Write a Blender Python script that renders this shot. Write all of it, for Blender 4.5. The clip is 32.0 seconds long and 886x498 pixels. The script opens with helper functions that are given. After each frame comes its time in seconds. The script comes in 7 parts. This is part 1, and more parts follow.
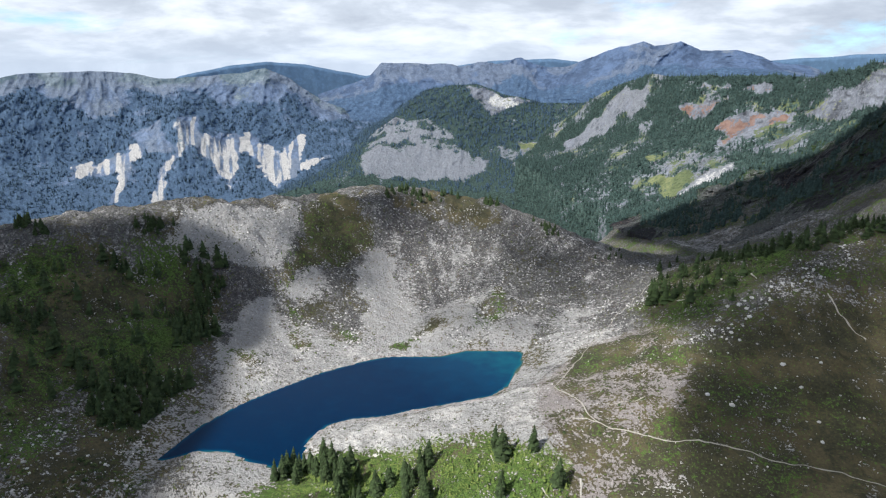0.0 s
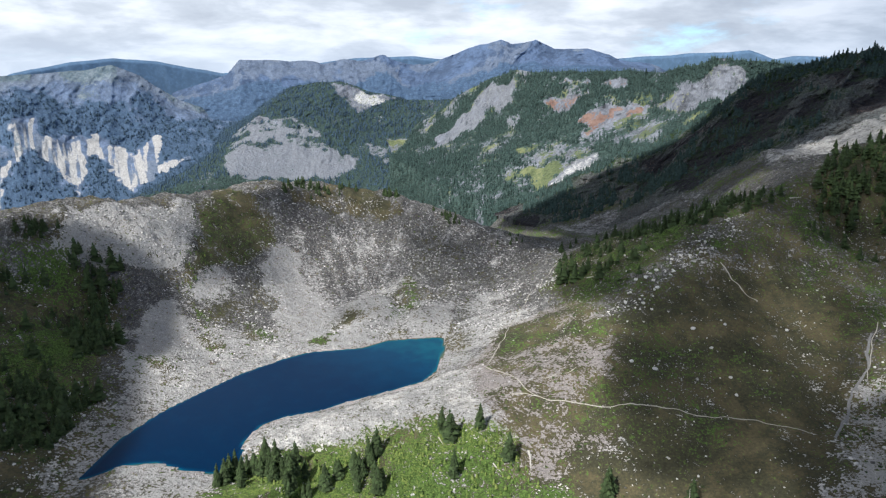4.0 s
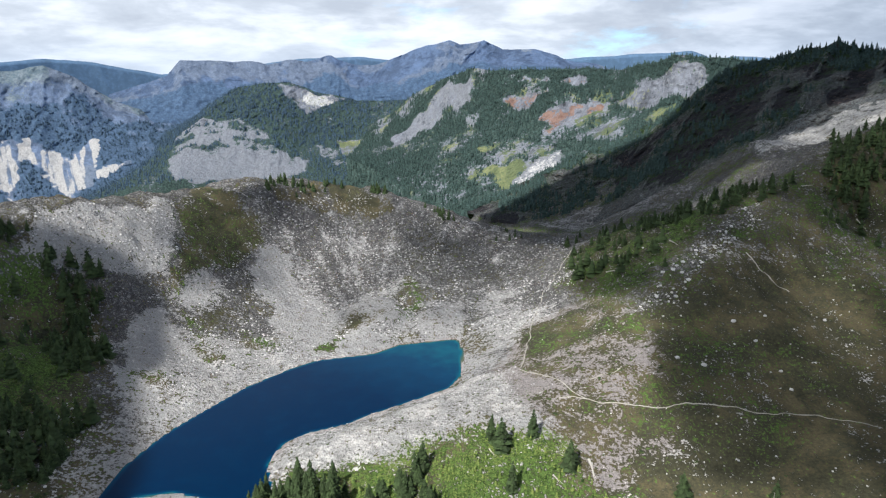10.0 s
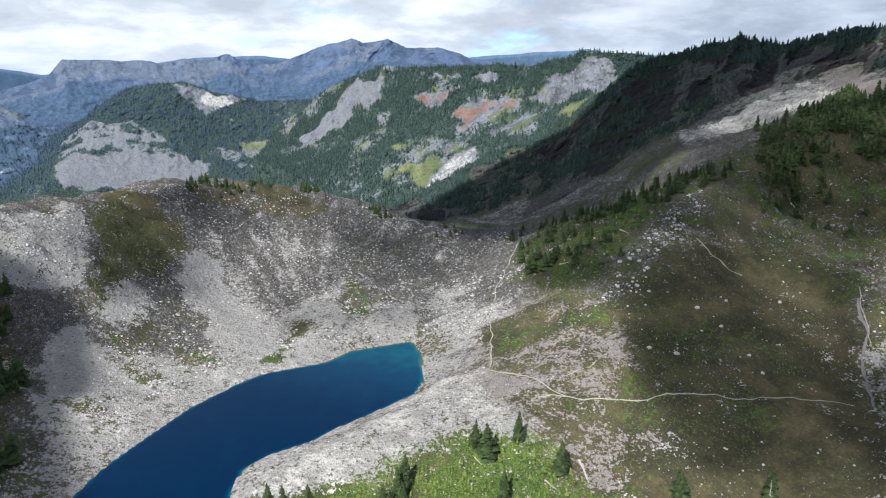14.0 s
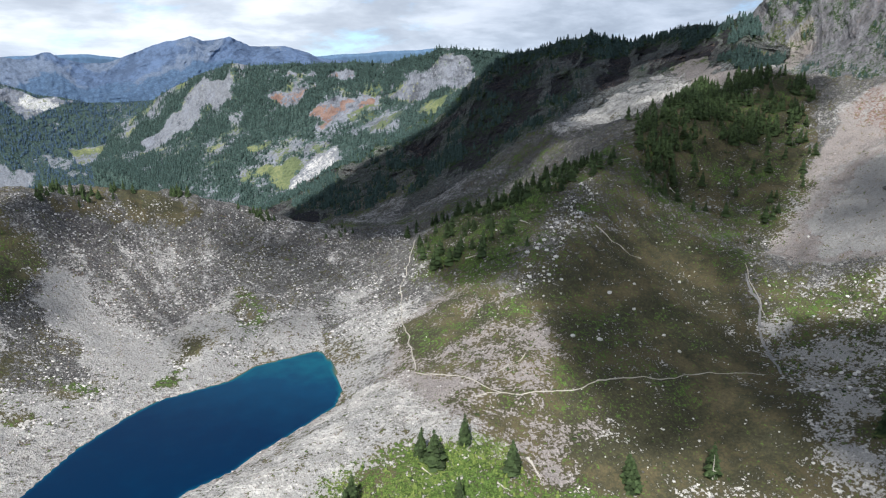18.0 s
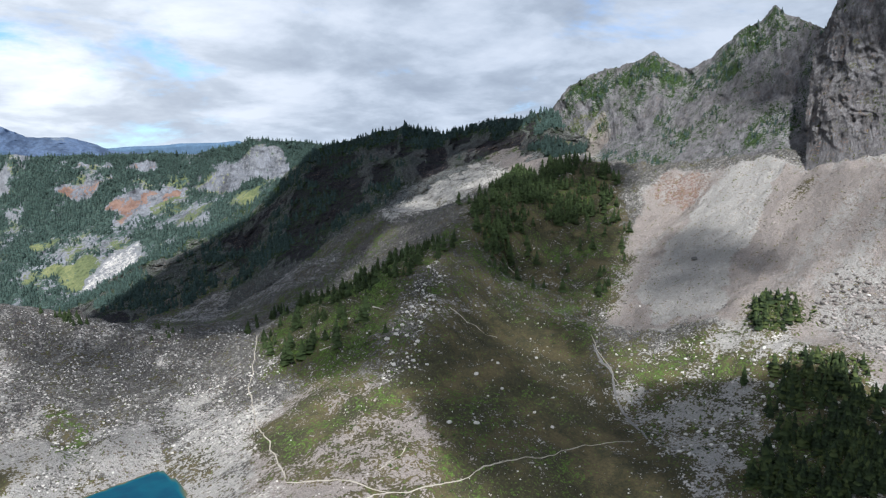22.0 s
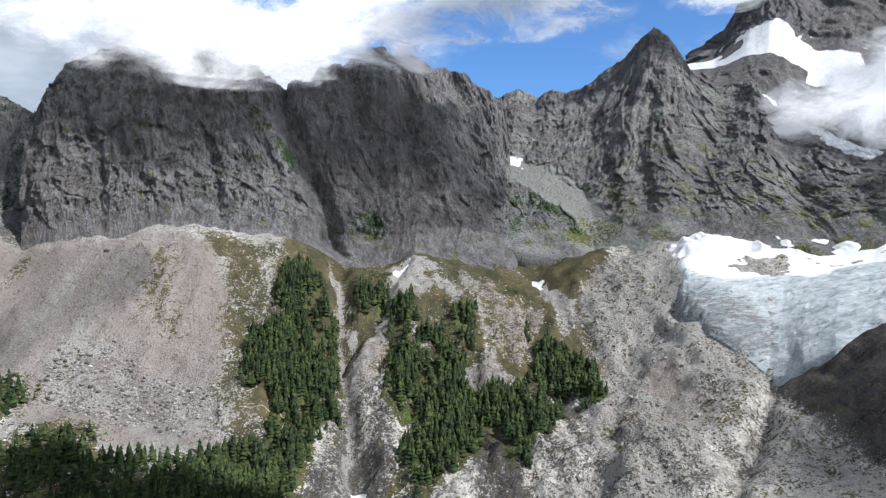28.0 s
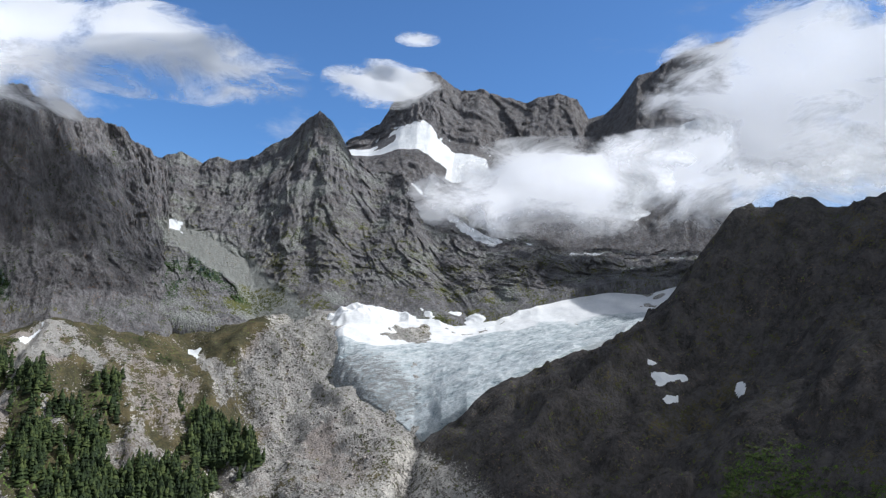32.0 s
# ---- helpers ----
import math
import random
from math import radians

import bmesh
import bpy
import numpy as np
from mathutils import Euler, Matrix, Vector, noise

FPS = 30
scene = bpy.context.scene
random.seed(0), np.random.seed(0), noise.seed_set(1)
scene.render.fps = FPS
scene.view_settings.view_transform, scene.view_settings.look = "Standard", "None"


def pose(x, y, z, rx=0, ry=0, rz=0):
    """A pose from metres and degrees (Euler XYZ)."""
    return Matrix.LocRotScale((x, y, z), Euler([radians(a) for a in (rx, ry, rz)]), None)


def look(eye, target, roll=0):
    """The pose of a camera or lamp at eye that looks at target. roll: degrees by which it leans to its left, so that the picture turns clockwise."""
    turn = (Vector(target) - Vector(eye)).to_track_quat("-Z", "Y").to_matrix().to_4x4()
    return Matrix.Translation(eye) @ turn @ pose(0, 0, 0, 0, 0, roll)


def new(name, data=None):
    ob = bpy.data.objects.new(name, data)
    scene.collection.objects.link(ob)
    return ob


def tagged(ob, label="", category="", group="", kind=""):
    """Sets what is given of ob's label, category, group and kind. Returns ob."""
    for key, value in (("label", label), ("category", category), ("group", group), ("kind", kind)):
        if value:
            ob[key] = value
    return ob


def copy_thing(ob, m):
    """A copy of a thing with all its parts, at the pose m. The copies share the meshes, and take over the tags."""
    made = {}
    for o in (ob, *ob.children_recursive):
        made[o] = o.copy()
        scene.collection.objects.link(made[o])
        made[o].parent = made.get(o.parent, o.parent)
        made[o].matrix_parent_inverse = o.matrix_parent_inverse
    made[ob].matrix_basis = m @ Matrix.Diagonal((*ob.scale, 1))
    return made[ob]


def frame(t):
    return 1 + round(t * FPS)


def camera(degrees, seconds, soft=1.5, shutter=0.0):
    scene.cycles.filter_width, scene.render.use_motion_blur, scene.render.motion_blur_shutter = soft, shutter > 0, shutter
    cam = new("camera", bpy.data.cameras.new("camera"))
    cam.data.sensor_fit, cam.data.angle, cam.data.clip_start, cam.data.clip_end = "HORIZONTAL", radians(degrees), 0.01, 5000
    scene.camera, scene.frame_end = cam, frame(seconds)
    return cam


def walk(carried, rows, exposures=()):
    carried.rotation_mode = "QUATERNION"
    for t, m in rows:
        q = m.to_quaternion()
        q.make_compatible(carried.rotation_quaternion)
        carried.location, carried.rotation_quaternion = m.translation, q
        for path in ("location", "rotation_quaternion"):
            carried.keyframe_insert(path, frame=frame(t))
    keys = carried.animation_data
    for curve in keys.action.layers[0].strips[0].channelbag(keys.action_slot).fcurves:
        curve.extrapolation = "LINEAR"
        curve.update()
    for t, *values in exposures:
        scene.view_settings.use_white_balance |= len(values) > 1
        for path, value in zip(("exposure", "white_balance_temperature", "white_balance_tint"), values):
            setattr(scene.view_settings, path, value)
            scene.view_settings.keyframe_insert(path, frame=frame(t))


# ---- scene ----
# ---- the camera and its flight: seconds, x, y, z, heading to the left, tilt up, lean ----
cam = camera(64.4, 32.0, 1.25)
PATH = [
    (0, 104.8, -18.4, 264.5, 16.32, -14.67, 0.16),
    (0.5, 99.0, -20.6, 262.9, 15.07, -14.71, 0.14),
    (1, 93.1, -22.9, 261.3, 13.46, -14.77, 0.12),
    (1.5, 87.1, -24.8, 259.8, 11.63, -14.78, 0.18),
    (2, 81.0, -26.4, 258.5, 9.61, -14.75, 0.24),
    (2.5, 74.9, -27.6, 257.4, 8.57, -14.74, 0.17),
    (3, 68.8, -28.5, 256.4, 8.22, -14.73, 0.21),
    (3.5, 62.9, -29.2, 255.4, 6.64, -14.73, 0.21),
    (4, 56.7, -29.2, 254.4, 4.93, -14.71, 0.26),
    (4.5, 50.6, -28.1, 253.5, 3.44, -14.69, 0.29),
    (6.5, 26.9, -18.9, 248.3, 1.14, -14.61, 0.27),
    (7, 21.3, -15.8, 246.8, 0.25, -14.57, 0.20),
    (7.5, 15.7, -12.1, 245.1, -0.09, -14.55, 0.22),
    (8, 10.3, -8.1, 243.3, -0.05, -14.51, 0.24),
    (8.5, 5.0, -4.1, 241.5, -0.03, -14.47, 0.23),
    (9, 0.0, 0.0, 240.0, 0.00, -14.45, 0.24),
    (9.5, -5.1, 4.2, 238.5, 0.04, -14.44, 0.24),
    (10, -10.2, 8.3, 237.1, 0.07, -14.43, 0.20),
    (10.5, -15.2, 12.5, 235.6, 0.11, -14.43, 0.19),
    (11, -20.3, 16.7, 234.2, 0.17, -14.41, 0.11),
    (11.5, -25.2, 20.9, 232.8, 0.19, -14.41, 0.05),
    (12, -29.8, 25.1, 231.3, -0.88, -14.42, 0.03),
    (12.5, -34.5, 29.4, 229.9, -2.90, -14.41, 0.02),
    (13, -39.3, 33.7, 228.5, -4.69, -14.40, -0.00),
    (13.5, -44.2, 37.7, 227.3, -6.36, -14.40, -0.06),
    (14, -49.0, 41.8, 226.2, -7.93, -14.39, -0.06),
    (14.5, -53.8, 45.8, 225.2, -9.36, -14.40, -0.04),
    (16.5, -72.5, 63.1, 220.9, -14.87, -14.46, -0.11),
    (17, -77.3, 67.6, 219.8, -16.67, -14.46, -0.11),
    (17.5, -82.0, 72.4, 218.7, -18.48, -14.48, -0.17),
    (18, -86.6, 77.3, 217.4, -20.29, -14.38, -0.20),
    (18.5, -90.9, 82.4, 216.2, -22.08, -14.09, -0.21),
    (19, -95.1, 87.6, 215.1, -23.87, -13.76, -0.25),
    (19.5, -99.0, 92.8, 214.3, -25.61, -12.77, -0.32),
    (20, -102.9, 98.2, 213.5, -27.36, -11.62, -0.40),
    (20.5, -106.4, 103.6, 212.7, -29.07, -10.64, -0.46),
    (21, -109.4, 108.5, 212.1, -30.76, -9.45, -0.46),
    (21.5, -111.7, 112.2, 211.3, -32.77, -8.27, -0.44),
    (22, -113.0, 114.1, 210.1, -36.23, -7.12, -0.31),
    (22.5, -114.3, 115.1, 208.5, -42.94, -5.97, -0.25),
    (23, -115.7, 114.7, 207.9, -49.69, -4.87, -0.18),
    (23.5, -117.3, 113.9, 207.5, -54.16, -4.35, -0.07),
    (24, -118.8, 113.2, 207.2, -58.99, -4.41, 0.07),
    (24.5, -120.2, 112.6, 206.9, -64.63, -4.48, 0.13),
    (25, -121.4, 112.0, 206.6, -69.59, -4.54, 0.20),
    (25.5, -122.5, 111.6, 206.3, -73.81, -3.72, 0.29),
    (27.5, -126.7, 112.1, 202.0, -90.22, -0.44, 0.75),
    (28, -127.2, 112.6, 200.7, -94.62, 0.35, 0.83),
    (28.5, -127.5, 113.4, 199.5, -98.11, 1.16, 0.95),
    (29, -127.8, 114.0, 198.5, -100.63, 1.90, 1.02),
    (29.5, -128.3, 114.6, 197.6, -104.56, 2.76, 1.16),
    (30, -128.8, 115.6, 196.6, -108.48, 3.63, 1.28),
    (30.5, -129.8, 116.9, 195.5, -112.36, 4.47, 1.39),
    (31, -131.5, 118.3, 194.2, -116.07, 5.32, 1.48),
    (31.5, -133.8, 120.0, 192.9, -119.60, 6.18, 1.51),
    (32, -136.2, 121.8, 191.6, -121.87, 7.03, 1.55),
]
walk(cam, [(t, pose(x, y, z) @ pose(0, 0, 0, 0, 0, yaw) @ pose(0, 0, 0, 90 + tilt) @ pose(0, 0, 0, 0, 0, lean))
           for t, x, y, z, yaw, tilt, lean in PATH],
     exposures=[(0, 0.18, 5900, 10), (18, 0.24, 5900, 10), (22, 0.2, 5900, 10), (26, 0.2, 5900, 10), (30, 0.0, 5900, 10), (32, -0.1, 5900, 10)])

# ---- world, sun, exposure ----
SUN_AZ, SUN_EL = radians(213), radians(46)      # heading from +y towards +x
SUN_WAY = Vector((math.sin(SUN_AZ) * math.cos(SUN_EL), math.cos(SUN_AZ) * math.cos(SUN_EL), math.sin(SUN_EL)))
sun = new("sun", bpy.data.lights.new("sun", "SUN"))
sun.data.energy, sun.data.angle, sun.data.color = 5.0, radians(0.6), (1.0, 0.95, 0.87)
sun.matrix_world = look(SUN_WAY * 3000, (0, 0, 0))


class Nodes:
    """Short hand for building a node tree."""

    def __init__(self, tree):
        self.tree = tree
        tree.nodes.clear()

    def add(self, kind, **values):
        node = self.tree.nodes.new(kind)
        for key, value in values.items():
            if key in ("operation", "blend_type", "data_type", "attribute_name", "feature", "sky_type", "sun_disc", "sun_elevation", "sun_rotation",
                       "noise_dimensions", "noise_type", "normalize", "clamp_result", "altitude", "air_density", "dust_density", "ozone_density", "use_clamp", "vector_type", "invert"):
                set_prop(node, key, value)
            else:
                name = int(key[1:]) if key[0] == "i" and key[1:].isdigit() else key.replace("_", " ")
                socket = node.inputs[name]
                if isinstance(value, bpy.types.NodeSocket):
                    self.tree.links.new(value, socket)
                else:
                    socket.default_value = value
        return node

    def link(self, a, b):
        self.tree.links.new(a, b)

    def math(self, op, a, b=0.0, clamp=False):
        return self.add("ShaderNodeMath", operation=op, use_clamp=clamp, i0=a, i1=b).outputs[0]

    def noise(self, vec, scale, detail=4.0, rough=0.55, distort=0.0):
        return self.add("ShaderNodeTexNoise", Vector=vec, Scale=scale, Detail=detail, Roughness=rough, Distortion=distort).outputs["Fac"]

    def ramp(self, fac, stops):
        node = self.add("ShaderNodeValToRGB", Fac=fac)
        ramp = node.color_ramp
        while len(ramp.elements) < len(stops):
            ramp.elements.new(0.5)
        for el, (at, col) in zip(ramp.elements, stops):
            el.position, el.color = at, (*col, 1.0) if len(col) == 3 else col
        return node.outputs["Color"]

    def step(self, fac, lo, hi):
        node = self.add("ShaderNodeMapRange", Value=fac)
        for k, v in (("From Min", lo), ("From Max", hi), ("To Min", 0.0), ("To Max", 1.0)):
            node.inputs[k].default_value = v
        node.interpolation_type = "SMOOTHSTEP"
        return node.outputs[0]

    def mix(self, fac, a, b, mode="MIX"):
        node = self.add("ShaderNodeMix", data_type="RGBA", blend_type=mode)
        for k, v in ((0, fac), (6, a), (7, b)):
            if isinstance(v, bpy.types.NodeSocket):
                self.tree.links.new(v, node.inputs[k])
            elif k == 0:
                node.inputs[k].default_value = v
            else:
                node.inputs[k].default_value = (*v, 1.0) if len(v) == 3 else v
        return node.outputs[2]


def set_prop(node, key, value):
    if key == "operation": node.operation = value
    elif key == "blend_type": node.blend_type = value
    elif key == "data_type": node.data_type = value
    elif key == "attribute_name": node.attribute_name = value
    elif key == "sky_type": node.sky_type = value
    elif key == "sun_disc": node.sun_disc = value
    elif key == "sun_elevation": node.sun_elevation = value
    elif key == "sun_rotation": node.sun_rotation = value
    elif key == "use_clamp": node.use_clamp = value
    elif key == "feature": node.feature = value
    elif key == "altitude": node.altitude = value
    elif key == "ozone_density": node.ozone_density = value


def make_sky():
    world = bpy.data.worlds.new("sky")
    scene.world = world
    world.use_nodes = True
    n = Nodes(world.node_tree)
    way = n.add("ShaderNodeTexCoord").outputs["Generated"]
    sky = n.add("ShaderNodeTexSky", sky_type="NISHITA", sun_disc=False, sun_elevation=SUN_EL, sun_rotation=SUN_AZ, altitude=1500.0, ozone_density=2.5)
    blue = n.mix(1.0, sky.outputs[0], (0.100, 0.132, 0.158), "MULTIPLY")
    sep = n.add("ShaderNodeSeparateXYZ", Vector=way)
    x, y, z = sep.outputs
    # flat cloud deck: the way is stretched towards the horizon, as a level layer overhead would be
    lift = n.math("ADD", n.math("MAXIMUM", z, 0.0), 0.26)
    flat = n.add("ShaderNodeCombineXYZ", X=n.math("DIVIDE", x, lift), Y=n.math("DIVIDE", y, lift), Z=n.math("MULTIPLY", z, 3.0)).outputs[0]
    big = n.noise(flat, 0.9, 7.0, 0.6, 0.4)
    fine = n.noise(flat, 2.3, 8.0, 0.62, 0.3)
    # the cover thins out towards the high mountain
    thin = n.step(n.math("ADD", n.math("MULTIPLY", x, 0.83), n.math("MULTIPLY", y, -0.56)), 0.45, 0.95)
    cover = n.math("SUBTRACT", n.math("ADD", n.math("MULTIPLY", big, 0.65), n.math("MULTIPLY", fine, 0.35)), n.math("MULTIPLY", thin, 0.22))
    fac = n.step(cover, 0.33, 0.47)
    shade = n.ramp(n.noise(flat, 1.9, 7.0, 0.58, 0.15), [(0.38, (0.54, 0.57, 0.61)), (0.48, (0.66, 0.69, 0.72)), (0.55, (0.81, 0.83, 0.85)), (0.64, (0.96, 0.96, 0.96))])
    # cloud bases overhead are grey, the far clouds show their lit sides
    base = n.mix(n.step(z, 0.16, 0.60), (1.0, 1.0, 1.0), (0.20, 0.225, 0.27))
    # a heavier, greyer bank stands over the eastern ridges
    heavy = n.step(n.math("ADD", n.math("MULTIPLY", x, 0.74), n.math("MULTIPLY", y, 0.64)), 0.72, 0.97)
    shade = n.mix(heavy, shade, n.mix(1.0, shade, (0.66, 0.70, 0.76), "MULTIPLY"))
    col = n.mix(fac, blue, n.mix(1.0, shade, base, "MULTIPLY"))
    low = n.step(z, -0.02, 0.06)
    col = n.mix(low, n.mix(0.5, col, (0.62, 0.70, 0.80)), col)
    bg = n.add("ShaderNodeBackground", Color=col, Strength=1.0)
    n.link(bg.outputs[0], n.add("ShaderNodeOutputWorld").inputs[0])


make_sky()


# ---- noise on numpy arrays ----
def lattice(ix, iy, iz, seed):
    h = (ix.astype(np.int64) * 374761393 + iy.astype(np.int64) * 668265263 + iz.astype(np.int64) * 2147483647 + seed * 974711) & 0xFFFFFFFF
    h = ((h ^ (h >> 13)) * 1274126177) & 0xFFFFFFFF
    return ((h ^ (h >> 16)) & 0xFFFF) / 65535.0 * 2 - 1


def vnoise(x, y, z, seed=0):
    x, y, z = np.broadcast_arrays(x, y, z)
    fx, fy, fz = np.floor(x), np.floor(y), np.floor(z)
    u, v, w = x - fx, y - fy, z - fz
    u, v, w = (a * a * a * (a * (a * 6 - 15) + 10) for a in (u, v, w))
    out = 0.0
    for dz in (0, 1):
        for dy in (0, 1):
            for dx in (0, 1):
                out = out + lattice(fx + dx, fy + dy, fz + dz, seed) * (u if dx else 1 - u) * (v if dy else 1 - v) * (w if dz else 1 - w)
    return out


def fbm(x, y, z, size, octaves=4, seed=0, gain=0.5, ridged=False):
    out, amp, total = 0.0, 1.0, 0.0
    for k in range(octaves):
        f = 2.0**k / size
        v = vnoise(x * f + k * 17.3, y * f - k * 9.1, z * f + k * 5.7, seed + k)
        out = out + amp * ((1 - 2 * np.abs(v)) if ridged else v)
        total += amp
        amp *= gain
    return out / total


def facets(a, b, size, seed):
    """Broken rock: flat plates of about that size, each set back and tilted in its own way."""
    a, b = a / size, b / size
    fa, fb = np.floor(a), np.floor(b)
    near, value = np.full(a.shape, 1e9), np.zeros(a.shape)
    zero = np.zeros(a.shape)
    for da in (-1, 0, 1):
        for db in (-1, 0, 1):
            ca, cb = fa + da, fb + db
            oa, ob = a - ca - 0.5 - 0.45 * lattice(ca, cb, zero, seed), b - cb - 0.5 - 0.45 * lattice(ca, cb, zero + 1, seed)
            d = oa * oa + ob * ob
            v = 0.55 * lattice(ca, cb, zero + 2, seed) + 0.9 * (oa * lattice(ca, cb, zero + 3, seed) + ob * lattice(ca, cb, zero + 4, seed))
            value, near = np.where(d < near, v, value), np.minimum(d, near)
    return value


def smooth(v, lo, hi):
    t = np.clip((v - lo) / (hi - lo), 0, 1)
    return t * t * (3 - 2 * t)


def along(line, count):
    """A polyline resampled evenly by length, gently rounded."""
    p = np.array(line, float)
    d = np.r_[0, np.cumsum(np.linalg.norm(np.diff(p, axis=0), axis=1))]
    s = np.linspace(0, d[-1], count)
    return np.stack([np.interp(s, d, p[:, k]) for k in range(p.shape[1])], 1)


def grid_mesh(name, verts, nu, nv, covers, material):
    """A sheet of nu x nv points with its cover weights as colour attributes."""
    mesh = bpy.data.meshes.new(name)
    i, j = np.meshgrid(np.arange(nu - 1), np.arange(nv - 1), indexing="ij")
    a = (i * nv + j).ravel()
    faces = np.stack([a, a + nv, a + nv + 1, a + 1], 1)
    mesh.vertices.add(len(verts))
    mesh.vertices.foreach_set("co", np.ascontiguousarray(verts, np.float32).ravel())
    mesh.loops.add(faces.size)
    mesh.loops.foreach_set("vertex_index", faces.ravel().astype(np.int32))
    mesh.polygons.add(len(faces))
    mesh.polygons.foreach_set("loop_start", np.arange(0, faces.size, 4, dtype=np.int32))
    mesh.polygons.foreach_set("use_smooth", np.ones(len(faces), bool))
    mesh.update(calc_edges=True)
    for key, values in covers.items():
        at = mesh.color_attributes.new(key, "FLOAT_COLOR", "POINT")
        at.data.foreach_set("color", np.ascontiguousarray(values, np.float32).ravel())
    mesh.materials.append(material)
    return new(name, mesh)


# ---- materials ----
def plain(name, color, rough=0.8, spec=0.3, vary=0.25, size=3.0, metal=0.0, each=0.4):
    """A simple surface with two scales of variation and a fine bump."""
    m = bpy.data.materials.new(name)
    m.use_nodes = True
    n = Nodes(m.node_tree)
    at = n.add("ShaderNodeTexCoord").outputs["Object"]
    big, fine = n.noise(at, 1.0 / size, 4.0), n.noise(at, 6.0 / size, 5.0)
    f = n.math("ADD", n.math("MULTIPLY", big, 0.6 - 0.5 * each), n.math("MULTIPLY", fine, 0.4 - 0.3 * each))
    f = n.math("ADD", f, n.math("MULTIPLY", n.add("ShaderNodeNewGeometry").outputs["Random Per Island"], 0.8 * each))
    lo, hi = [c * (1 - vary) for c in color], [min(1, c * (1 + vary)) for c in color]
    col = n.ramp(f, [(0.3, lo), (0.7, hi)])
    bump = n.add("ShaderNodeBump", Strength=0.4, Distance=size * 0.05, Height=fine)
    b = n.add("ShaderNodeBsdfPrincipled", Base_Color=col, Roughness=rough, Metallic=metal, Normal=bump.outputs[0])
    b.inputs["Specular IOR Level"].default_value = spec
    n.link(b.outputs[0], n.add("ShaderNodeOutputMaterial").inputs[0])
    return m


def ground_material(name, rock, scree, grass, scrub, grain=1.0, dirt=(0.315, 0.278, 0.255), relief=1.0, rugged=1.0, flute=0.5, contrast=(0.40, 1.4), bumpy=1.0):
    """Bare rock (darkened by the earth's fourth weight, in part as painted shade) under patches of scree, grass, scrub,
    snow, red earth and dirt, by the cover weights of the sheet.
    """
    m = bpy.data.materials.new(name)
    m.use_nodes = True
    n = Nodes(m.node_tree)
    at = n.add("ShaderNodeTexCoord").outputs["Object"]
    one = n.add("ShaderNodeSeparateColor", Color=n.add("ShaderNodeAttribute", attribute_name="cover").outputs["Color"])
    earth = n.add("ShaderNodeAttribute", attribute_name="earth")
    two = n.add("ShaderNodeSeparateColor", Color=earth.outputs["Color"])
    dusk = earth.outputs["Alpha"]
    g = grain
    huge = n.noise(at, 0.006 / g, 4.0, 0.6)
    big = n.noise(at, 0.03 / g, 5.0, 0.6)
    mid = n.noise(at, 0.15 / g, 4.0, 0.6)
    grit = n.noise(at, 0.50 / g, 4.0, 0.65)
    fine = n.noise(at, 1.5 / g, 2.0, 0.6)
    # steep bare rock: fluted up and down, with dark joints
    streak = n.add("ShaderNodeMapping", Vector=at)
    streak.inputs["Scale"].default_value = (1.0, 1.0, flute)
    ribs = n.noise(streak.outputs[0], 0.09 / g, 3.0, 0.6)
    flutes = n.noise(streak.outputs[0], 0.34 / g, 5.0, 0.7)
    crack = n.add("ShaderNodeTexVoronoi", feature="DISTANCE_TO_EDGE", Vector=streak.outputs[0], Scale=0.17 / g, Randomness=1.0).outputs["Distance"]
    c = lambda col, k: tuple(min(1.0, v * k) for v in col)  # noqa: E731
    rockf = n.math("ADD", n.math("MULTIPLY", ribs, 0.42), n.math("ADD", n.math("MULTIPLY", flutes, 0.38), n.math("MULTIPLY", fine, 0.20)))
    lo, hi = contrast
    rockc = n.ramp(rockf, [(0.39, c(rock, lo)), (0.47, c(rock, 0.80)), (0.53, c(rock, 1.12)), (0.61, c(rock, hi))])
    rockc = n.mix(n.step(n.math("ADD", crack, n.math("MULTIPLY", grit, 0.25)), 0.12, 0.20), n.mix(0.20, rockc, c(rock, 0.22)), rockc)
    rockc = n.mix(n.step(huge, 0.42, 0.62), rockc, n.mix(0.18 * rugged**3, rockc, c((0.20, 0.175, 0.155), 1.0)))
    rag = n.math("ADD", n.math("MULTIPLY", n.math("SUBTRACT", mid, 0.5), 1.8 * rugged), n.math("MULTIPLY", n.math("SUBTRACT", grit, 0.5), 3.0 * rugged))

    def worn(w, lo=0.42, hi=0.56, k=1.0):
        return n.step(n.math("ADD", w, n.math("MULTIPLY", rag, k)), lo, hi)

    # darkened rock; on the ridge and the far peak this paints their shade
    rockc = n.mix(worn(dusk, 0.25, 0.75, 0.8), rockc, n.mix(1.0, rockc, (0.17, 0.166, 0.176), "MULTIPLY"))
    # loose stones: pale fine gravel, mottled with coarse dark blocks
    sc = n.ramp(n.math("ADD", n.math("MULTIPLY", mid, 0.2), n.math("ADD", n.math("MULTIPLY", grit, 0.35), n.math("MULTIPLY", fine, 0.45))),
                [(0.36, c(scree, 0.48)), (0.44, c(scree, 0.86)), (0.54, c(scree, 1.06)), (0.62, c(scree, 1.28))])
    coarse = n.ramp(n.math("ADD", n.math("MULTIPLY", grit, 0.5), n.math("MULTIPLY", fine, 0.5)),
                    [(0.38, c(scree, 0.08)), (0.48, c(scree, 0.20)), (0.55, c(scree, 0.34)), (0.62, c(scree, 0.85))])
